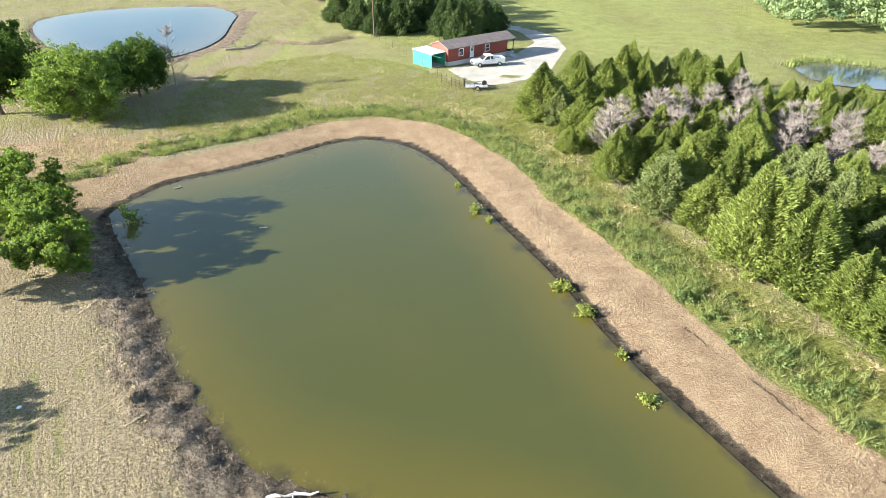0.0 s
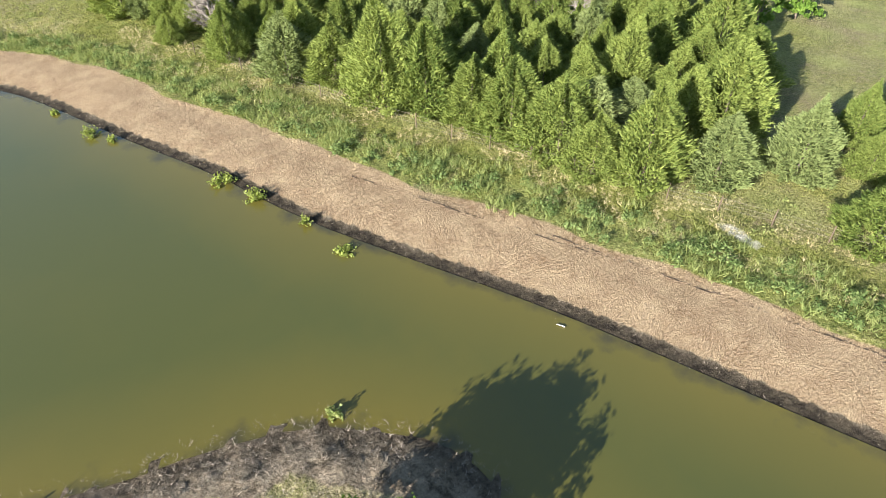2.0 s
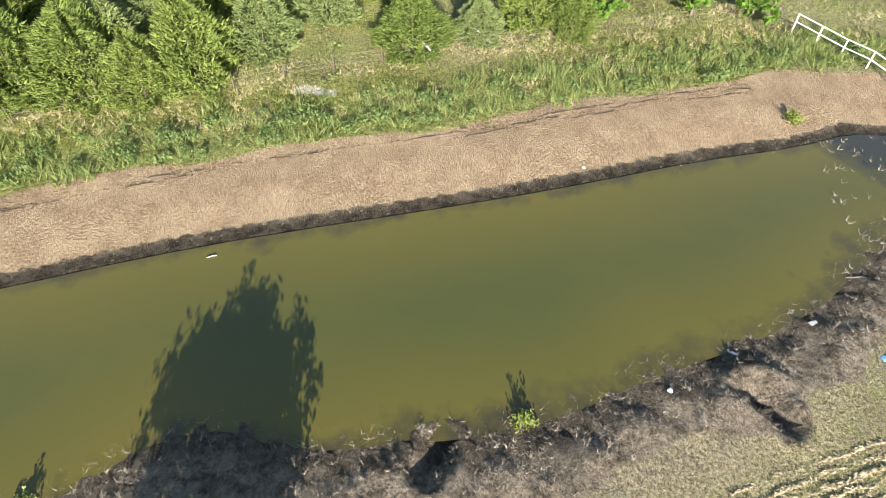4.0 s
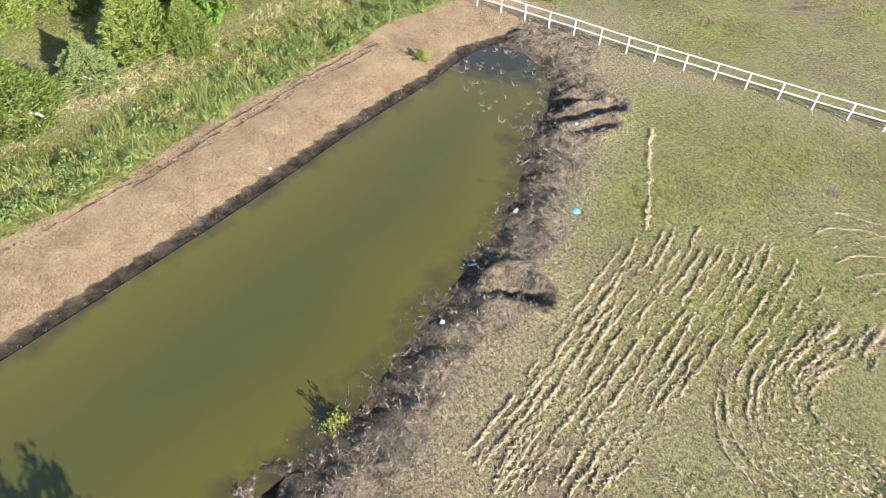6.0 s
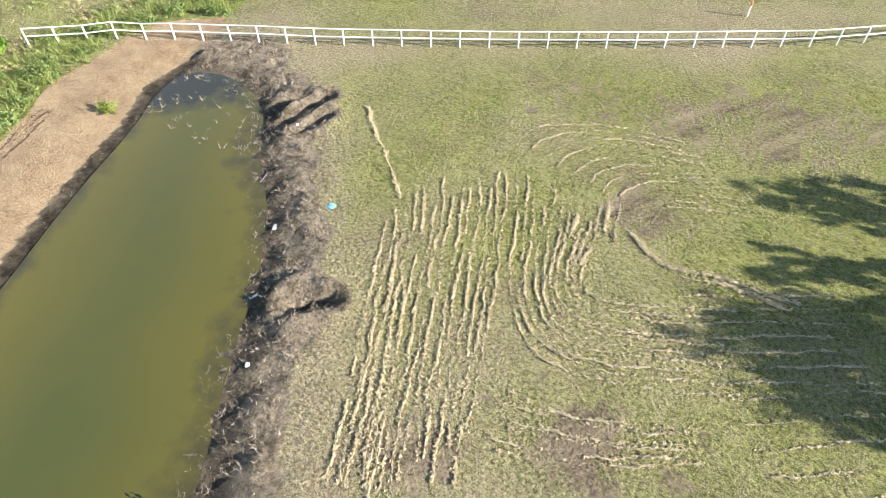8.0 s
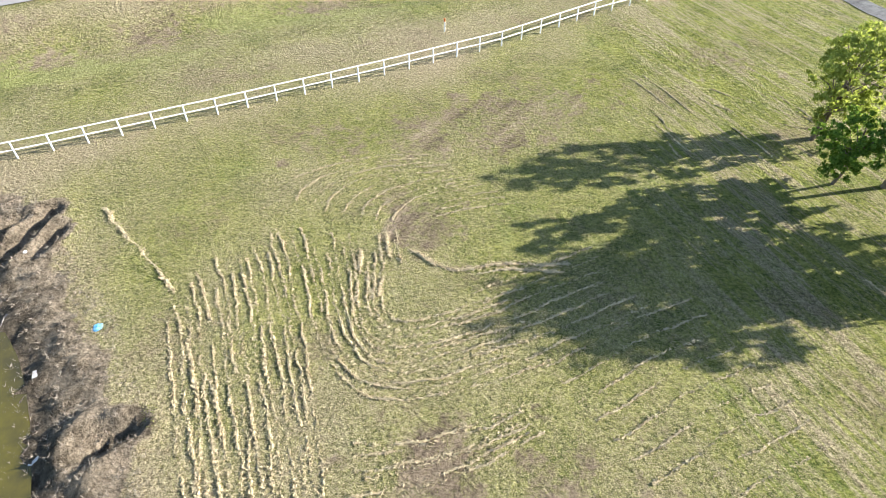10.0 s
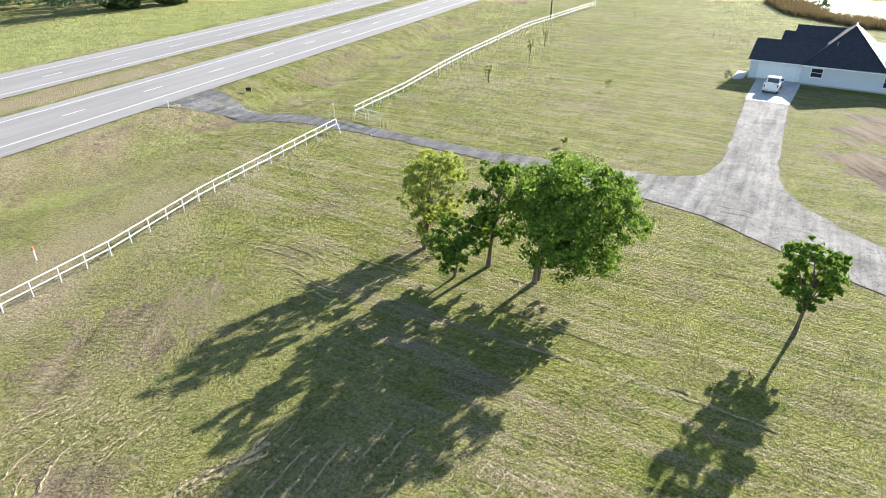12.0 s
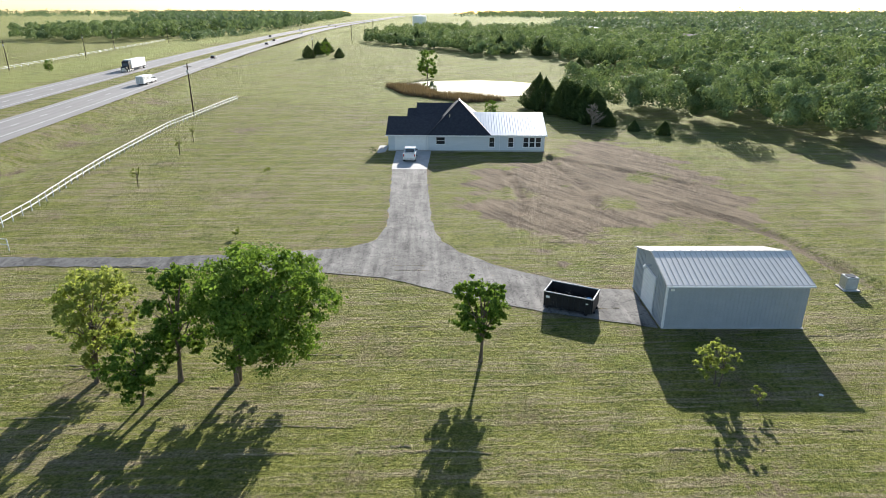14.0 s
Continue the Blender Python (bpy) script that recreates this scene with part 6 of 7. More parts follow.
# ---- yard things ----
def dumpster():
    t = thing("dumpster", -44.15, -12.35, 0.04, 90, "black steel roll-off dumpster with a worn pale rim", "dumpster")
    Lx, Ly, H = 3.95, 2.2, 1.42
    for y0, y1 in ((0, 0.06), (Ly - 0.06, Ly)):
        w = part("side_wall", boxed(0, Lx, y0, y1, 0.22, H), "black", t)
        for k in range(9):
            x = 0.15 + k * 0.455
            part("rib", prism([(x - 0.05, 0.22), (x + 0.05, 0.22), (x + 0.05, H - 0.05), (x - 0.05, H - 0.05)], y0 - 0.07 if y0 == 0 else y1, y0 if y0 == 0 else y1 + 0.07, 'y'), "black", w)
    for x0 in (0, Lx - 0.06):
        part("end_wall", boxed(x0, x0 + 0.06, 0.06, Ly - 0.06, 0.22, H), "black", t)
    part("floor", boxed(0.06, Lx - 0.06, 0.06, Ly - 0.06, 0.22, 0.3), "black", t)
    for y0 in (0.55, 1.5):
        part("skid", boxed(-0.15, Lx + 0.1, y0, y0 + 0.15, 0.05, 0.22), "black", t)
    for y0, y1, x0, x1 in ((-0.06, 0.03, -0.05, Lx + 0.05), (Ly - 0.03, Ly + 0.06, -0.05, Lx + 0.05), (0.04, Ly - 0.04, -0.05, 0.07), (0.04, Ly - 0.04, Lx - 0.07, Lx + 0.05)):
        part("rim", boxed(x0, x1, y0, y1, H, H + 0.07, bevel=0.015), "skirt", t, "scuffed pale steel rim")
    for x in (0.3, Lx - 0.5):
        for y in (-0.02, Ly - 0.18):
            bm = bmesh.new()
            rod(bm, (x, y, 0.12), (x, y + 0.2, 0.12), 0.12, 12)
            part("roller", bm, "black", t)
    part("plate", boxed(0.2, 0.5, -0.085, -0.075, 0.95, 1.15), "white", t, "pale blank label plate")
    part("plate", boxed(3.4, 3.6, -0.085, -0.075, 1.0, 1.1), "white", t, "pale blank label plate")
    return t


dumpster()
rng = np.random.default_rng(77)
load = thing("brush_pile", -45.2, -10.4, 0.34, 90, "dry brush and rubbish lying in the dumpster", "rubbish")
S = rng.uniform((-1.6, -0.8, 0.1), (1.6, 0.8, 0.55), (90, 3))
link("branch_heap", make_mesh("branch_heap", *joined([tube_arrays((s, s + unit(rng.normal(size=3) * (1, 1, 0.35)) * 0.5), (0.02, 0.01), 4) for s in S])), "twig", load)
part("heap", prism([(-0.95, 0.0), (0.95, 0.0), (0.6, 0.3), (0.1, 0.42), (-0.5, 0.28)], -1.7, 1.7), "bark", load)
part("sack", boxed(1.1, 1.6, 0.2, 0.7, 0.3, 0.55, bevel=0.08), "blue", load, "blue plastic sack")

ac = thing("air_conditioner", -59.3, 10.2, 0, 25, "tan outdoor air-conditioning unit on a pad", "air conditioner")
part("pad", boxed(-0.7, 0.7, -0.7, 0.7, -0.05, 0.1), "concrete", ac)
part("body", boxed(-0.5, 0.5, -0.5, 0.5, 0.1, 1.2, bevel=0.03), "skirt", ac)
for k in range(7):
    part("louvre", boxed(-0.45, 0.45, -0.53, -0.5, 0.2 + k * 0.13, 0.26 + k * 0.13), "chrome", ac)
part("fan_grille", rod(bmesh.new(), (0, 0, 1.2), (0, 0, 1.24), 0.4, 20), "black", ac)


def utility_pole(x, y, tall, label="tall weathered wooden utility pole"):
    z = float(road_height(np.array([x]), np.array([y]))[0])
    t = thing("utility_pole", x, y, z, 30, label, "utility pole", "utility poles")
    tube("post", ((0, 0, -0.2), (0, 0, tall)), (0.17, 0.11), "wood_pole", t)
    part("crossarm", boxed(-0.06, 0.06, -0.9, 0.9, tall - 0.9, tall - 0.76), "wood_pole", t)
    for y2 in (-0.8, 0.8):
        part("insulator", rod(bmesh.new(), (0, y2, tall - 0.76), (0, y2, tall - 0.58), 0.06), "chrome", t)
    part("transformer", rod(bmesh.new(), (0.3, 0, tall - 2.2), (0.3, 0, tall - 1.4), 0.22, 12), "skirt", t)
    return t


POLES = [(-104.5, -114.8, 11.4), (-262, -200, 11), (-436, -294, 12), (-146.7, -254.9, 11), (-253, -334, 11.5), (-330, -378, 11), (-13.9, 125.3, 10.5), (-205, -292, 11), (-560, -362, 12), (-700, -440, 12)]
for p in POLES:
    utility_pole(*p)


def cable(a, b2, sag, r=0.012):
    s = np.linspace(0, 1, 18)[:, None]
    A, B = np.array(a, float), np.array(b2, float)
    P = A + (B - A) * s
    P[:, 2] -= sag * 4 * (s * (1 - s))[:, 0]
    t = thing("power_line", *A, 0, "thin dark power line slung between poles", "cable", "power lines")
    tube("wire", P - A, [r] * 18, "black", t, 4)


cable((-104.5, -114.8, 10.6), (-262, -200, 10.4), 4.5, 0.03)
cable((-262, -200, 10.4), (-436, -294, 11.5), 4.5, 0.04)
cable((-436, -294, 11.5), (-560, -362, 11.5), 3.0, 0.04)


def marker(x, y, tall, label, cap="orange"):
    t = thing("marker_post", x, y, float(land_height(np.array([x]), np.array([y]))[0]), 0, label, "post")
    part("post", rod(bmesh.new(), (0, 0, -0.1), (0, 0, tall * 0.78), 0.06), "white", t)
    part("cap", rod(bmesh.new(), (0, 0, tall * 0.78), (0, 0, tall), 0.075), cap, t, "orange cap")


marker(3.7, -48.8, 1.1, "white marker post with an orange cap")
marker(-12.4, -81.3, 0.9, "white marker post by the highway", "white")
marker(-29.5, -60.2, 0.4, "small white survey post in the grass", "white")
hook = thing("lamp_hook", -29.2, -69.6, 0, 60, "white bent pipe hook beside the gate", "post")
tube("pipe", ((0, 0, 0), (0, 0, 1.5), (0.12, 0, 1.75), (0.4, 0, 1.85), (0.7, 0, 1.7)), [0.04] * 5, "white", hook)
sign = thing("yard_sign", -23.6, -85.4, float(land_height(np.array([-23.6]), np.array([-85.4]))[0]), -30, "small black sign on two legs by the highway", "sign")
part("board", boxed(-0.36, 0.36, -0.02, 0.02, 0.3, 0.7), "black", sign)
for x in (-0.33, 0.27):
    part("leg", boxed(x, x + 0.06, -0.02, 0.02, -0.05, 0.3), "black", sign)
part("text_bar", boxed(-0.24, 0.24, -0.03, -0.021, 0.46, 0.53), "white", sign)


# ---- vehicles ----
def wheels(t, xs, half, r=0.38, w=0.25):
    for x in xs:
        for y in (-half, half):
            ty = part("tyre", rod(bmesh.new(), (x, y - w / 2, r), (x, y + w / 2, r), r, 18), "rubber", t)
            part("rim", rod(bmesh.new(), (x, y - w / 2 - 0.012, r), (x, y + w / 2 + 0.012, r), r * 0.6, 12), "chrome", ty)


def pickup(x, y, turn, label, paint="car_white", scale=1.0, z=0.05, open_bed=True):
    """A crew-cab pickup; it points along +x."""
    t = thing("pickup_truck", x, y, z, turn, label, "pickup truck", "parked and passing vehicles")
    t.scale = (scale,) * 3
    W = 0.98
    part("body", prism([(-2.85, 0.5), (-2.85, 0.95), (0.6, 1.0), (1.4, 1.08), (2.75, 1.0), (2.95, 0.85), (2.95, 0.5)], -W, W, 'y', bevel=0.04), paint, t)
    part("cab", prism([(-0.95, 1.0), (-0.75, 1.85), (0.55, 1.88), (1.35, 1.08), (1.3, 1.0)], -0.86, 0.86, 'y', bevel=0.05), paint, t)
    part("hood", prism([(1.3, 1.05), (1.5, 1.14), (2.7, 1.06), (2.85, 0.95), (2.6, 0.9), (1.3, 0.95)], -0.85, 0.85, 'y', bevel=0.03), paint, t)
    for y0, y1 in ((-W, -W + 0.1), (W - 0.1, W)):
        part("bed_side", boxed(-2.85, -0.95, y0, y1, 0.93, 1.38, bevel=0.02), paint, t)
    part("tailgate", boxed(-2.87, -2.78, -W + 0.1, W - 0.1, 0.75, 1.38, bevel=0.02), paint, t)
    part("bed_floor", boxed(-2.78, -0.95, -W + 0.1, W - 0.1, 0.945, 0.97), "black", t, "black bed liner")
    part("windscreen", prism([(0.62, 1.8), (1.27, 1.14), (1.30, 1.14), (0.66, 1.82)], -0.76, 0.76, 'y'), "glass", t)
    part("rear_window", prism([(-0.955, 1.2), (-0.815, 1.76), (-0.795, 1.76), (-0.93, 1.2)], -0.72, 0.72, 'y'), "glass", t)
    for y0, y1 in ((-0.875, -0.862), (0.862, 0.875)):
        part("side_window", prism([(-0.7, 1.2), (-0.6, 1.75), (-0.12, 1.75), (-0.12, 1.2)], y0, y1, 'y'), "glass", t)
        part("side_window", prism([(0.0, 1.2), (0.0, 1.75), (0.5, 1.75), (1.0, 1.22)], y0, y1, 'y'), "glass", t)
    part("bumper", boxed(2.9, 3.05, -0.95, 0.95, 0.45, 0.68, bevel=0.03), "chrome", t)
    part("bumper", boxed(-3.02, -2.86, -0.95, 0.95, 0.45, 0.66, bevel=0.03), "chrome", t)
    part("grille", boxed(2.93, 2.97, -0.6, 0.6, 0.68, 0.92), "black", t)
    for y in (-0.93, 0.75):
        part("headlight", boxed(2.9, 2.965, y, y + 0.18, 0.72, 0.92), "chrome", t)
        part("tail_light", boxed(-2.88, -2.84, y, y + 0.16, 0.95, 1.32), "red", t)
    part("plate", boxed(-3.03, -3.02, -0.15, 0.15, 0.5, 0.62), "white", t)
    for y in (-1.12, 0.9):
        part("mirror", boxed(0.85, 1.0, y, y + 0.22, 1.2, 1.42, bevel=0.02), "black", t)
    wheels(t, (-1.85, 1.85), 0.86)
    return t


def suv(x, y, turn, label, paint, z=ROAD_Z + 0.08):
    t = thing("car", x, y, z, turn, label, "car", "parked and passing vehicles")
    part("body", prism([(-2.3, 0.4), (-2.35, 0.9), (1.2, 0.95), (2.2, 0.85), (2.3, 0.4)], -0.92, 0.92, 'y', bevel=0.06), paint, t)
    part("cabin", prism([(-2.25, 0.9), (-1.95, 1.6), (0.3, 1.62), (1.2, 0.95)], -0.8, 0.8, 'y', bevel=0.05), paint, t)
    part("windscreen", prism([(0.4, 1.56), (1.12, 1.02), (1.16, 1.02), (0.44, 1.58)], -0.7, 0.7, 'y'), "glass", t)
    for y0, y1 in ((-0.815, -0.8), (0.8, 0.815)):
        part("side_window", prism([(-1.9, 1.05), (-1.75, 1.5), (0.2, 1.5), (0.75, 1.05)], y0, y1, 'y'), "glass", t)
    part("rear_window", prism([(-2.24, 1.05), (-2.02, 1.5), (-2.0, 1.5), (-2.2, 1.05)], -0.65, 0.65, 'y'), "glass", t)
    for y2 in (-0.85, 0.65):
        part("headlight", boxed(2.2, 2.31, y2, y2 + 0.2, 0.62, 0.78), "chrome", t)
        part("tail_light", boxed(-2.36, -2.3, y2, y2 + 0.2, 0.7, 0.9), "red", t)
    wheels(t, (-1.4, 1.4), 0.82, 0.34, 0.22)
    return t


HEAD = math.degrees(math.atan2(ROAD[1], ROAD[0]))
pickup(-86.6, -48.0, 204.5, "white crew-cab pickup parked on the concrete apron")
pickup(7.1, 104.2, 199, "white pickup parked on the lime gravel lot", scale=0.95, z=0.02)


def stock_trailer(s, o):
    x, y = along(s, o)
    t = thing("livestock_trailer", x, y, ROAD_Z + 0.08, HEAD, "white livestock trailer on the highway", "trailer")
    part("box", boxed(-4.2, 3.2, -1.1, 1.1, 0.55, 2.75, bevel=0.12), "white", t)
    part("nose", prism([(3.2, 1.5), (4.5, 1.7), (4.5, 2.6), (3.2, 2.75)], -1.0, 1.0, 'y', bevel=0.06), "white", t)
    for k in range(4):
        for y0 in (-1.125, 1.105):
            part("slot", boxed(-3.9, 3.0, y0, y0 + 0.02, 1.5 + 0.26 * k, 1.58 + 0.26 * k), "black", t)
    for y0 in (-0.95, 0.05):
        part("rear_door", boxed(-4.24, -4.2, y0, y0 + 0.9, 0.7, 2.6), "skirt", t)
    part("fender", boxed(-1.9, 0.3, -1.25, 1.25, 0.75, 0.85), "chrome", t)
    wheels(t, (-1.35, -0.35), 1.05, 0.38, 0.22)
    px, py = along(s + 6.4, o)
    pickup(px, py, HEAD, "white pickup towing a livestock trailer", z=ROAD_Z + 0.08)


def semi(s, o):
    x, y = along(s, o)
    t = thing("semi_truck", x, y, ROAD_Z + 0.08, HEAD + 180, "dark-blue semi truck with a white box trailer", "truck")
    part("trailer_box", boxed(-14.5, 1.5, -1.28, 1.28, 1.1, 4.1, bevel=0.04), "white", t)
    part("underride", boxed(-11.5, -2.0, -1.1, 1.1, 0.85, 1.1), "black", t)
    part("sleeper", boxed(2.0, 4.4, -1.2, 1.2, 0.9, 3.7, bevel=0.15), "car_dark", t)
    part("fairing", prism([(2.1, 3.6), (2.1, 4.05), (3.2, 4.0), (4.6, 3.3), (4.6, 3.1)], -1.1, 1.1, 'y', bevel=0.08), "car_dark", t)
    part("hood", prism([(4.4, 0.8), (4.4, 2.2), (6.3, 1.9), (6.7, 1.5), (6.7, 0.8)], -1.0, 1.0, 'y', bevel=0.1), "car_dark", t)
    part("windscreen", prism([(4.42, 2.25), (4.42, 3.05), (4.47, 3.05), (4.62, 2.2)], -1.0, 1.0, 'y'), "glass", t)
    part("grille", boxed(6.7, 6.76, -0.6, 0.6, 0.9, 1.6), "chrome", t)
    part("bumper", boxed(6.65, 6.85, -1.15, 1.15, 0.4, 0.8, bevel=0.04), "chrome", t)
    for y2 in (-0.95, 0.7):
        part("headlight", boxed(6.6, 6.78, y2, y2 + 0.25, 1.05, 1.3), "chrome", t)
    for y2 in (-1.28, 1.2):
        part("fuel_tank", boxed(2.2, 3.8, y2, y2 + 0.08, 0.45, 0.9), "chrome", t)
    part("chassis", boxed(-0.5, 6.4, -0.5, 0.5, 0.6, 0.95), "black", t)
    wheels(t, (-13.2, -12.0, 0.2, 1.4, 5.6), 1.05, 0.5, 0.4)
    return t


stock_trailer(206.0, 67.9)
semi(254.0, 88.3)
for s, o, fwd, lab, paint in ((314, 71.6, 1, "dark grey car on the highway", "car_dark"), (440, 67.8, 1, "dark car on the highway", "car_dark"), (492, 71.5, 1, "dark car on the highway", "car_dark"), (570, 88.2, -1, "dark oncoming car on the highway", "car_dark"),
                              (640, 71.5, 1, "white car on the highway", "car_white"), (760, 92, -1, "white oncoming car on the highway", "car_white"), (900, 68, 1, "dark car on the highway", "car_dark"), (980, 88, -1, "dark oncoming car on the highway", "car_dark")):
    x, y = along(s, o)
    suv(x, y, HEAD if fwd > 0 else HEAD + 180, lab, paint)


# ---- red home ----
def red_home():
    ang = math.degrees(math.atan2(0.61, 0.79))
    t = thing("mobile_home", 0.5, 103.2, 0, ang, "long red-brown mobile home with a shingled roof", "mobile home")
    Lx, Ly = 14.6, 4.6
    part("skirting", boxed(0.05, Lx - 0.05, 0.05, Ly - 0.05, -0.05, 0.7), "skirt", t, "grey block skirting")
    part("wall", boxed(0, Lx - 1.6, 0, Ly, 0.7, 2.9), "redwall", t)
    part("porch_wall", boxed(Lx - 1.6, Lx, 1.6, Ly, 0.7, 2.9), "redwall", t)
    part("porch_deck", boxed(Lx - 1.6, Lx, 0, 1.6, 0.55, 0.7), "skirt", t)
    part("porch_post", boxed(Lx - 0.12, Lx, 0.0, 0.12, 0.7, 2.85), "black", t)
    part("gable", prism([(0, 2.9), (Ly / 2, 3.65), (Ly, 2.9)], 0, 0.1), "redwall", t)
    part("roof", prism([(-0.3, 2.84), (Ly / 2, 3.72), (Ly + 0.3, 2.84), (Ly + 0.3, 2.74), (Ly / 2, 3.6), (-0.3, 2.74)], -0.25, Lx + 0.25), "brown_roof", t, "grey-brown shingle roof")
    part("steps", prism([(-1.6, 0.0), (-1.6, 0.2), (-1.1, 0.2), (-1.1, 0.4), (-0.6, 0.4), (-0.6, 0.6), (0.0, 0.6), (0.0, 0.0)], Lx - 1.6, Lx - 0.4), "concrete", t)
    d = part("door", boxed(4.6, 5.45, -0.05, 0, 0.85, 2.75), "white", t)
    part("pane", boxed(4.75, 5.3, -0.07, -0.05, 1.9, 2.6), "glass", d)
    for x in (2.2, 7.9):
        w = part("window", boxed(x, x + 1.0, -0.05, 0, 1.35, 2.6), "trim", t)
        part("pane", boxed(x + 0.1, x + 0.9, -0.07, -0.05, 1.45, 1.95), "glass", w)
        part("pane", boxed(x + 0.1, x + 0.9, -0.07, -0.05, 2.0, 2.5), "glass", w)
    return t


red_home()
shed = thing("container_shed", -2.2, 101.8, 0, 43, "green metal shed with an open front and a pale door", "shed")
part("side_wall", boxed(0, 0.06, 0, 4.6, 0, 2.2), "green_metal", shed)
part("side_wall", boxed(2.9, 2.96, 0, 4.6, 0, 2.2), "green_metal", shed)
part("back_wall", boxed(0.06, 2.9, 4.54, 4.6, 0, 2.2), "green_metal", shed)
part("roof", prism([(-0.1, 2.2), (4.7, 2.35), (4.7, 2.43), (-0.1, 2.28)], -0.1, 3.06), "metal_roof", shed, "dull metal roof")
part("floor", boxed(0.06, 2.9, 0, 4.54, 0, 0.1), "concrete", shed)
part("door", boxed(2.96, 4.0, -0.06, 0.0, 0.05, 2.1), "trim", shed, "open pale door")
for k in range(7):
    part("rib", boxed(-0.03, 0, 0.2 + 0.68 * k, 0.28 + 0.68 * k, 0, 2.2), "green_metal", shed)
dish = thing("satellite_dish", -1.4, 107.8, 0, 150, "small white satellite dish on a pole", "satellite dish")
tube("pole", ((0, 0, 0), (0, 0, 2.6)), (0.04, 0.04), "skirt", dish)
part("bowl", rod(bmesh.new(), (0, 0, 2.7), (0.12, 0, 2.74), 0.4, 16), "white", dish)
tr = thing("utility_trailer", 4.6, 90.6, 0, 5, "flat black utility trailer with mesh sides", "trailer")
part("deck", boxed(-1.7, 1.7, -0.8, 0.8, 0.45, 0.53), "skirt", tr, "pale worn deck boards")
for y in (-0.8, 0.76):
    part("rail", boxed(-1.7, 1.7, y, y + 0.04, 0.82, 0.87), "black", tr)
    for k in range(6):
        part("stake", boxed(-1.7 + 0.67 * k, -1.66 + 0.67 * k, y, y + 0.04, 0.5, 0.85), "black", tr)
for k in range(8):
    part("ramp_bar", boxed(-1.78, -1.72, -0.78 + 0.2 * k, -0.74 + 0.2 * k, 0.5, 1.5), "black", tr)
part("tongue", prism([(1.7, 0.42), (2.9, 0.4), (2.9, 0.5), (1.7, 0.52)], -0.06, 0.06, 'y'), "black", tr)
wheels(tr, (0.1,), 0.95, 0.34, 0.2)
part("spare_wheel", rod(bmesh.new(), (1.2, -0.3, 0.95), (1.2, -0.1, 0.95), 0.34, 16), "rubber", tr)
gate = thing("yard_gate", -0.5, 93.6, 0, -52, "rusty brown pipe gate by the gravel lot", "gate")
for x in (0, 2.4, 4.2):
    part("post", rod(bmesh.new(), (x, 0, -0.1), (x, 0, 1.4), 0.06), "wood_pole", gate)
for z in (0.4, 0.8, 1.2):
    part("rail", rod(bmesh.new(), (0, 0, z), (4.2, 0, z), 0.03), "wood_pole", gate)

# ---- shore things ----
def log(x, y, turn, ln, r, label, mat="pale_bark", z=None, tilt=0.0, limbs=2):
    t = thing("driftwood_log", x, y, (float(land_height(np.array([x]), np.array([y]))[0]) + r) if z is None else z, turn, label, "log")
    rng2 = np.random.default_rng(int(abs(x * 31 + y * 7)))
    s = np.linspace(-0.5, 0.5, 7)[:, None]
    path = s * np.array((ln, 0, tilt)) + np.column_stack([np.zeros(7), rng2.normal(size=(7, 2)) * r * 0.6])
    tube("trunk", path, r * np.array((0.9, 1.0, 0.95, 0.85, 0.8, 0.6, 0.35)), mat, t)
    for k in range(limbs):
        tube("limb", (path[3 + k], path[3 + k] + rng2.normal(size=3) * (0.3, 0.3, 0.1) * ln * 0.4), (r * 0.5, r * 0.15), mat, t, 5)
    return t


log(-7.4, 20.3, 8, 2.6, 0.11, "bleached driftwood log on the muddy bank", z=-0.2)
log(17.0, -10.2, 65, 0.55, 0.09, "pale broken log at the waterline", z=-0.36)
log(16.4, -10.7, 20, 0.7, 0.07, "pale broken log on the mud", z=-0.28)
log(18.9, 15.0, 118, 0.5, 0.03, "pale stick on the waterline", z=-0.33, limbs=0)
log(-16.0, 48.3, 10, 0.8, 0.05, "pale stick floating on the pond", z=-0.38)
log(-26.6, 56.4, 40, 1.0, 0.06, "bare branch in the shallows", z=-0.34)
log(-37.0, 113.5, 20, 4.5, 0.22, "weathered fallen log by the stock pond", "dead")
log(-35.0, 115.6, 35, 3.2, 0.18, "weathered fallen log by the stock pond", "dead")
log(22.4, -16.8, 100, 1.0, 0.04, "bare dead branch on the muddy bank", "dead")
log(38.3, 7.2, 95, 1.6, 0.12, "bleached cedar trunk at the fence", z=0.8, tilt=1.5)
log(40.5, 3.6, 95, 1.3, 0.11, "bleached cedar trunk at the fence", z=0.7, tilt=1.2)
board = thing("foam_block", 19.0, -14.1, -0.34, 25, "pale foam board washed up on the mud", "board")
part("slab", boxed(-0.3, 0.3, -0.22, 0.22, 0, 0.09, bevel=0.02), "concrete", board)
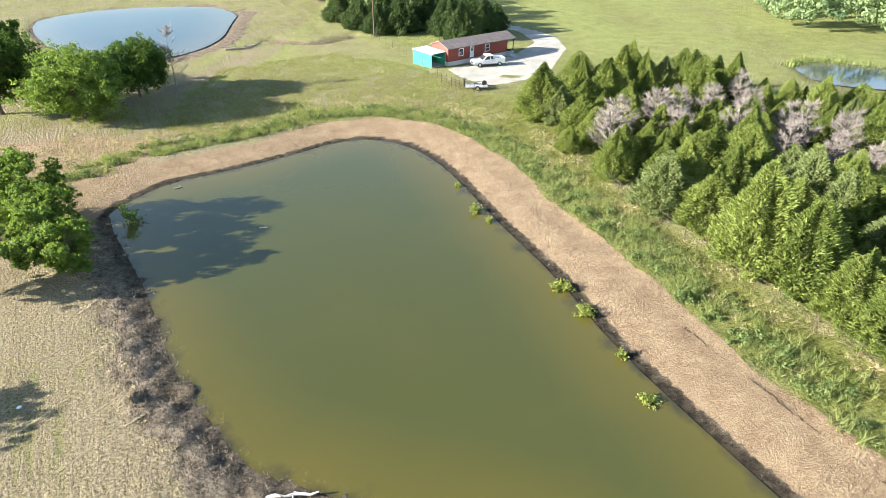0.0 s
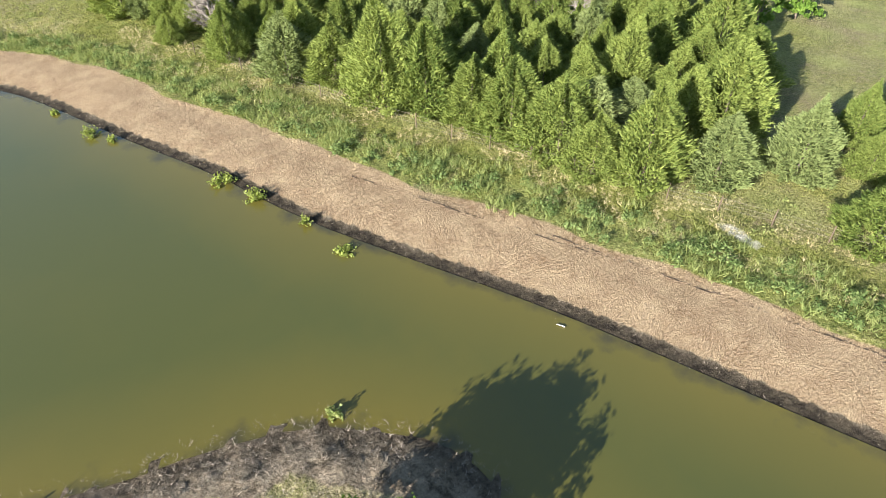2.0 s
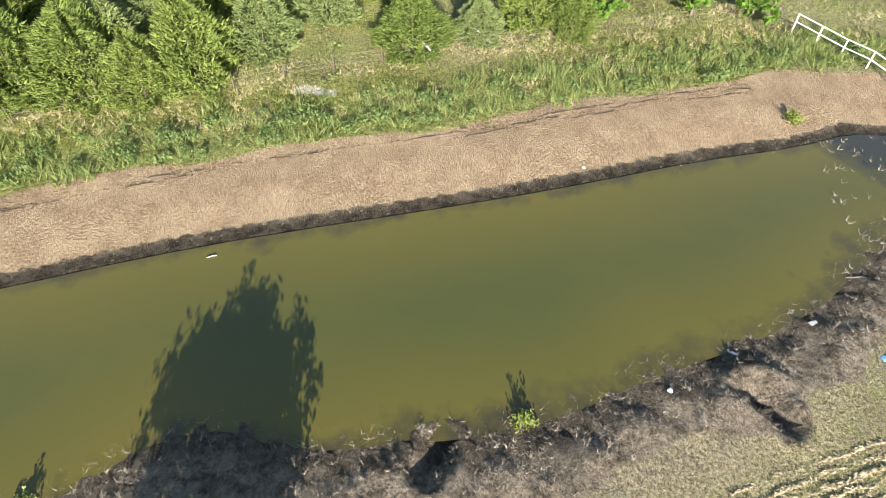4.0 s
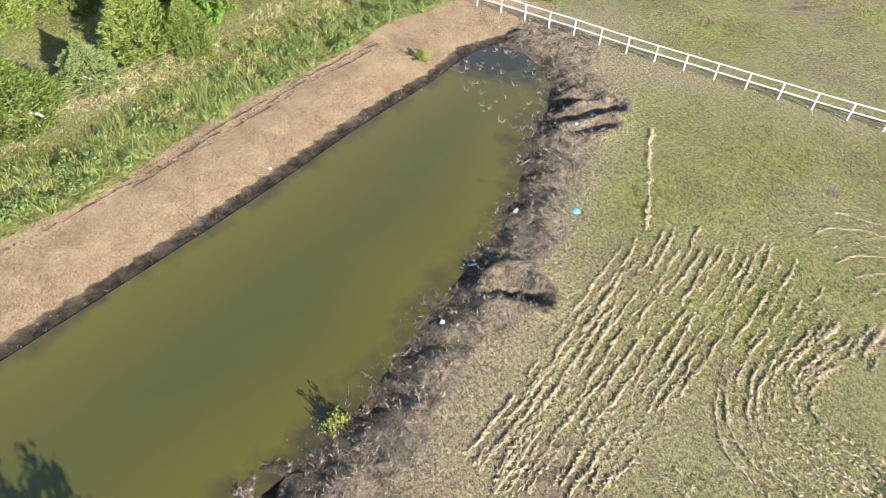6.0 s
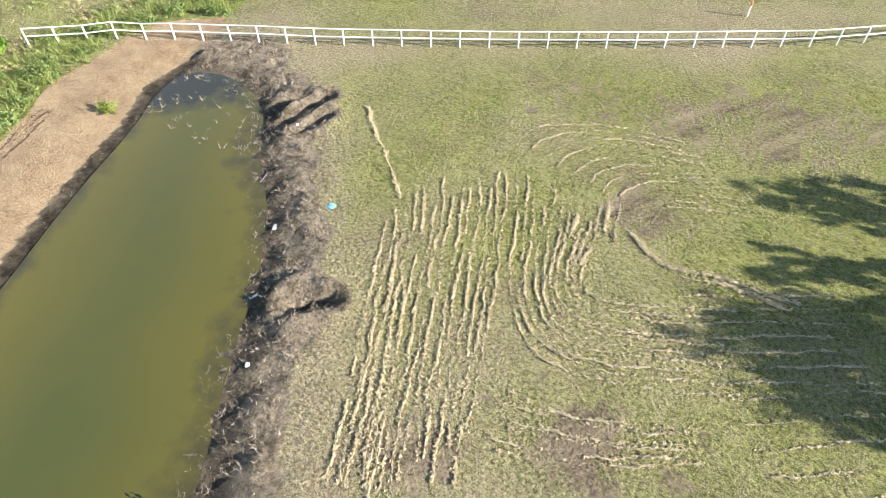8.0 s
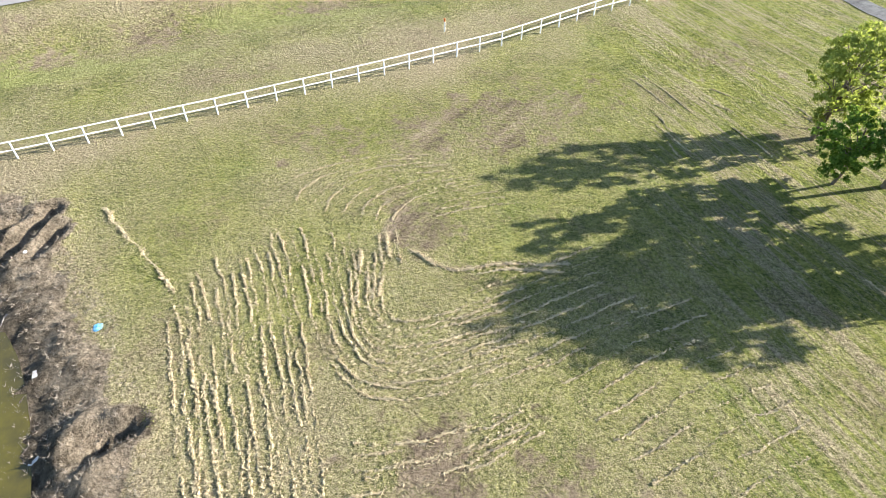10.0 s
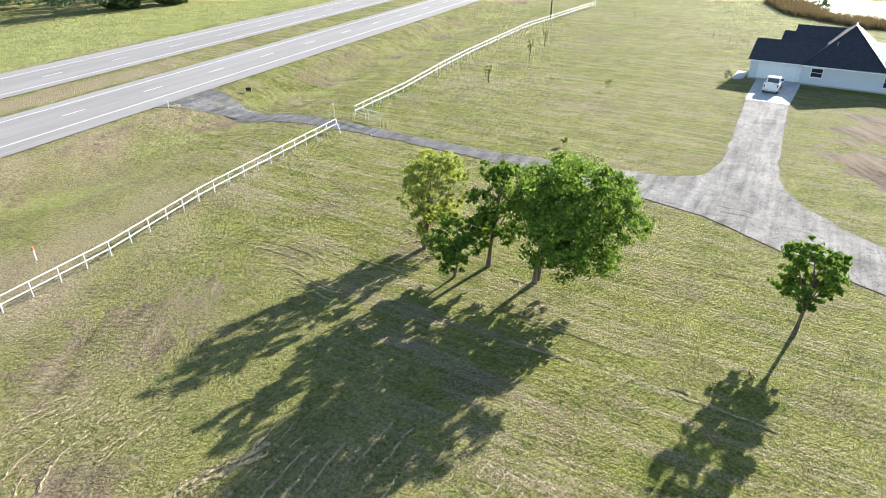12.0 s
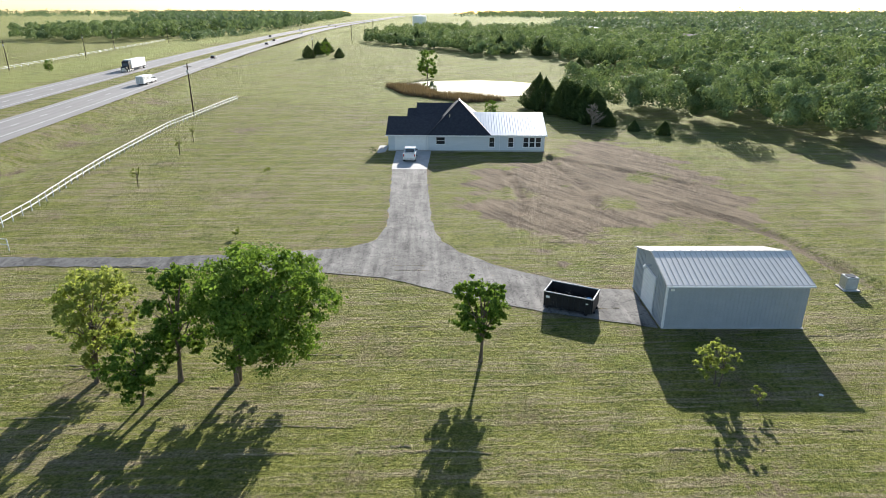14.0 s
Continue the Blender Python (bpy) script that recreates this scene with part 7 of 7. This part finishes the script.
bag = thing("plastic_bag", 17.5, -16.6, -0.05, 0, "crumpled pale-blue plastic bag on the mud", "bag")
bm = bmesh.new()
bmesh.ops.create_icosphere(bm, subdivisions=3, radius=0.22)
for v in bm.verts:
    v.co *= 1 + 0.35 * noise.noise(v.co * 7)
    v.co.z *= 0.6
part("film", bm, "blue", bag)
for x, y, s in ((14.6, -7.2, 0.12), (28.6, -3.6, 0.1), (-24.4, 25.9, 0.14), (-40.0, 7.0, 0.13), (23.5, -21.0, 0.1), (31.0, -21.6, 0.16)):
    c = thing("litter", x, y, float(land_height(np.array([x]), np.array([y]))[0]), x * 9, "crumpled white litter lying on the ground", "litter")
    bm = bmesh.new()
    bmesh.ops.create_icosphere(bm, subdivisions=2, radius=s)
    for v in bm.verts:
        v.co *= 1 + 0.4 * noise.noise(v.co * 11)
        v.co.z *= 0.5
    part("scrap", bm, "white", c)

# far roofs
for x, y, turn, ln, lab, mat in ((-640, -185, 15, 46, "long pale barn far across the fields", "metal_roof"), (-560, -130, 30, 26, "pale-roofed barn far across the fields", "metal_roof"), (-420, -40, 40, 22, "red-brown house among far trees", "brown_roof"), (-410, 60, 10, 18, "grey-roofed house among far trees", "brown_roof")):
    f = thing("far_house", x, y, 0, turn, lab, "building")
    part("wall", boxed(-ln / 2, ln / 2, -6, 6, -0.5, 6.0), "siding" if mat == "metal_roof" else "redwall", f)
    part("roof", prism([(-6.6, 5.9), (0, 9.4), (6.6, 5.9)], -ln / 2 - 0.5, ln / 2 + 0.5), mat, f)
    for k in range(3):
        part("window", boxed(-ln / 2 + 3 + k * ln / 3.2, -ln / 2 + 5 + k * ln / 3.2, -6.05, -6.0, 2.0, 4.2), "glass", f)
tank = thing("water_tank", -900, -480, 0, 0, "round white water tank far along the highway", "tank")
part("shell", rod(bmesh.new(), (0, 0, -1), (0, 0, 14), 11, 24), "white", tank)
bm = bmesh.new()
bmesh.ops.create_cone(bm, segments=24, radius1=11.2, radius2=0.5, depth=2.5)
bmesh.ops.translate(bm, verts=bm.verts, vec=(0, 0, 15.25))
part("roof", bm, "white", tank)
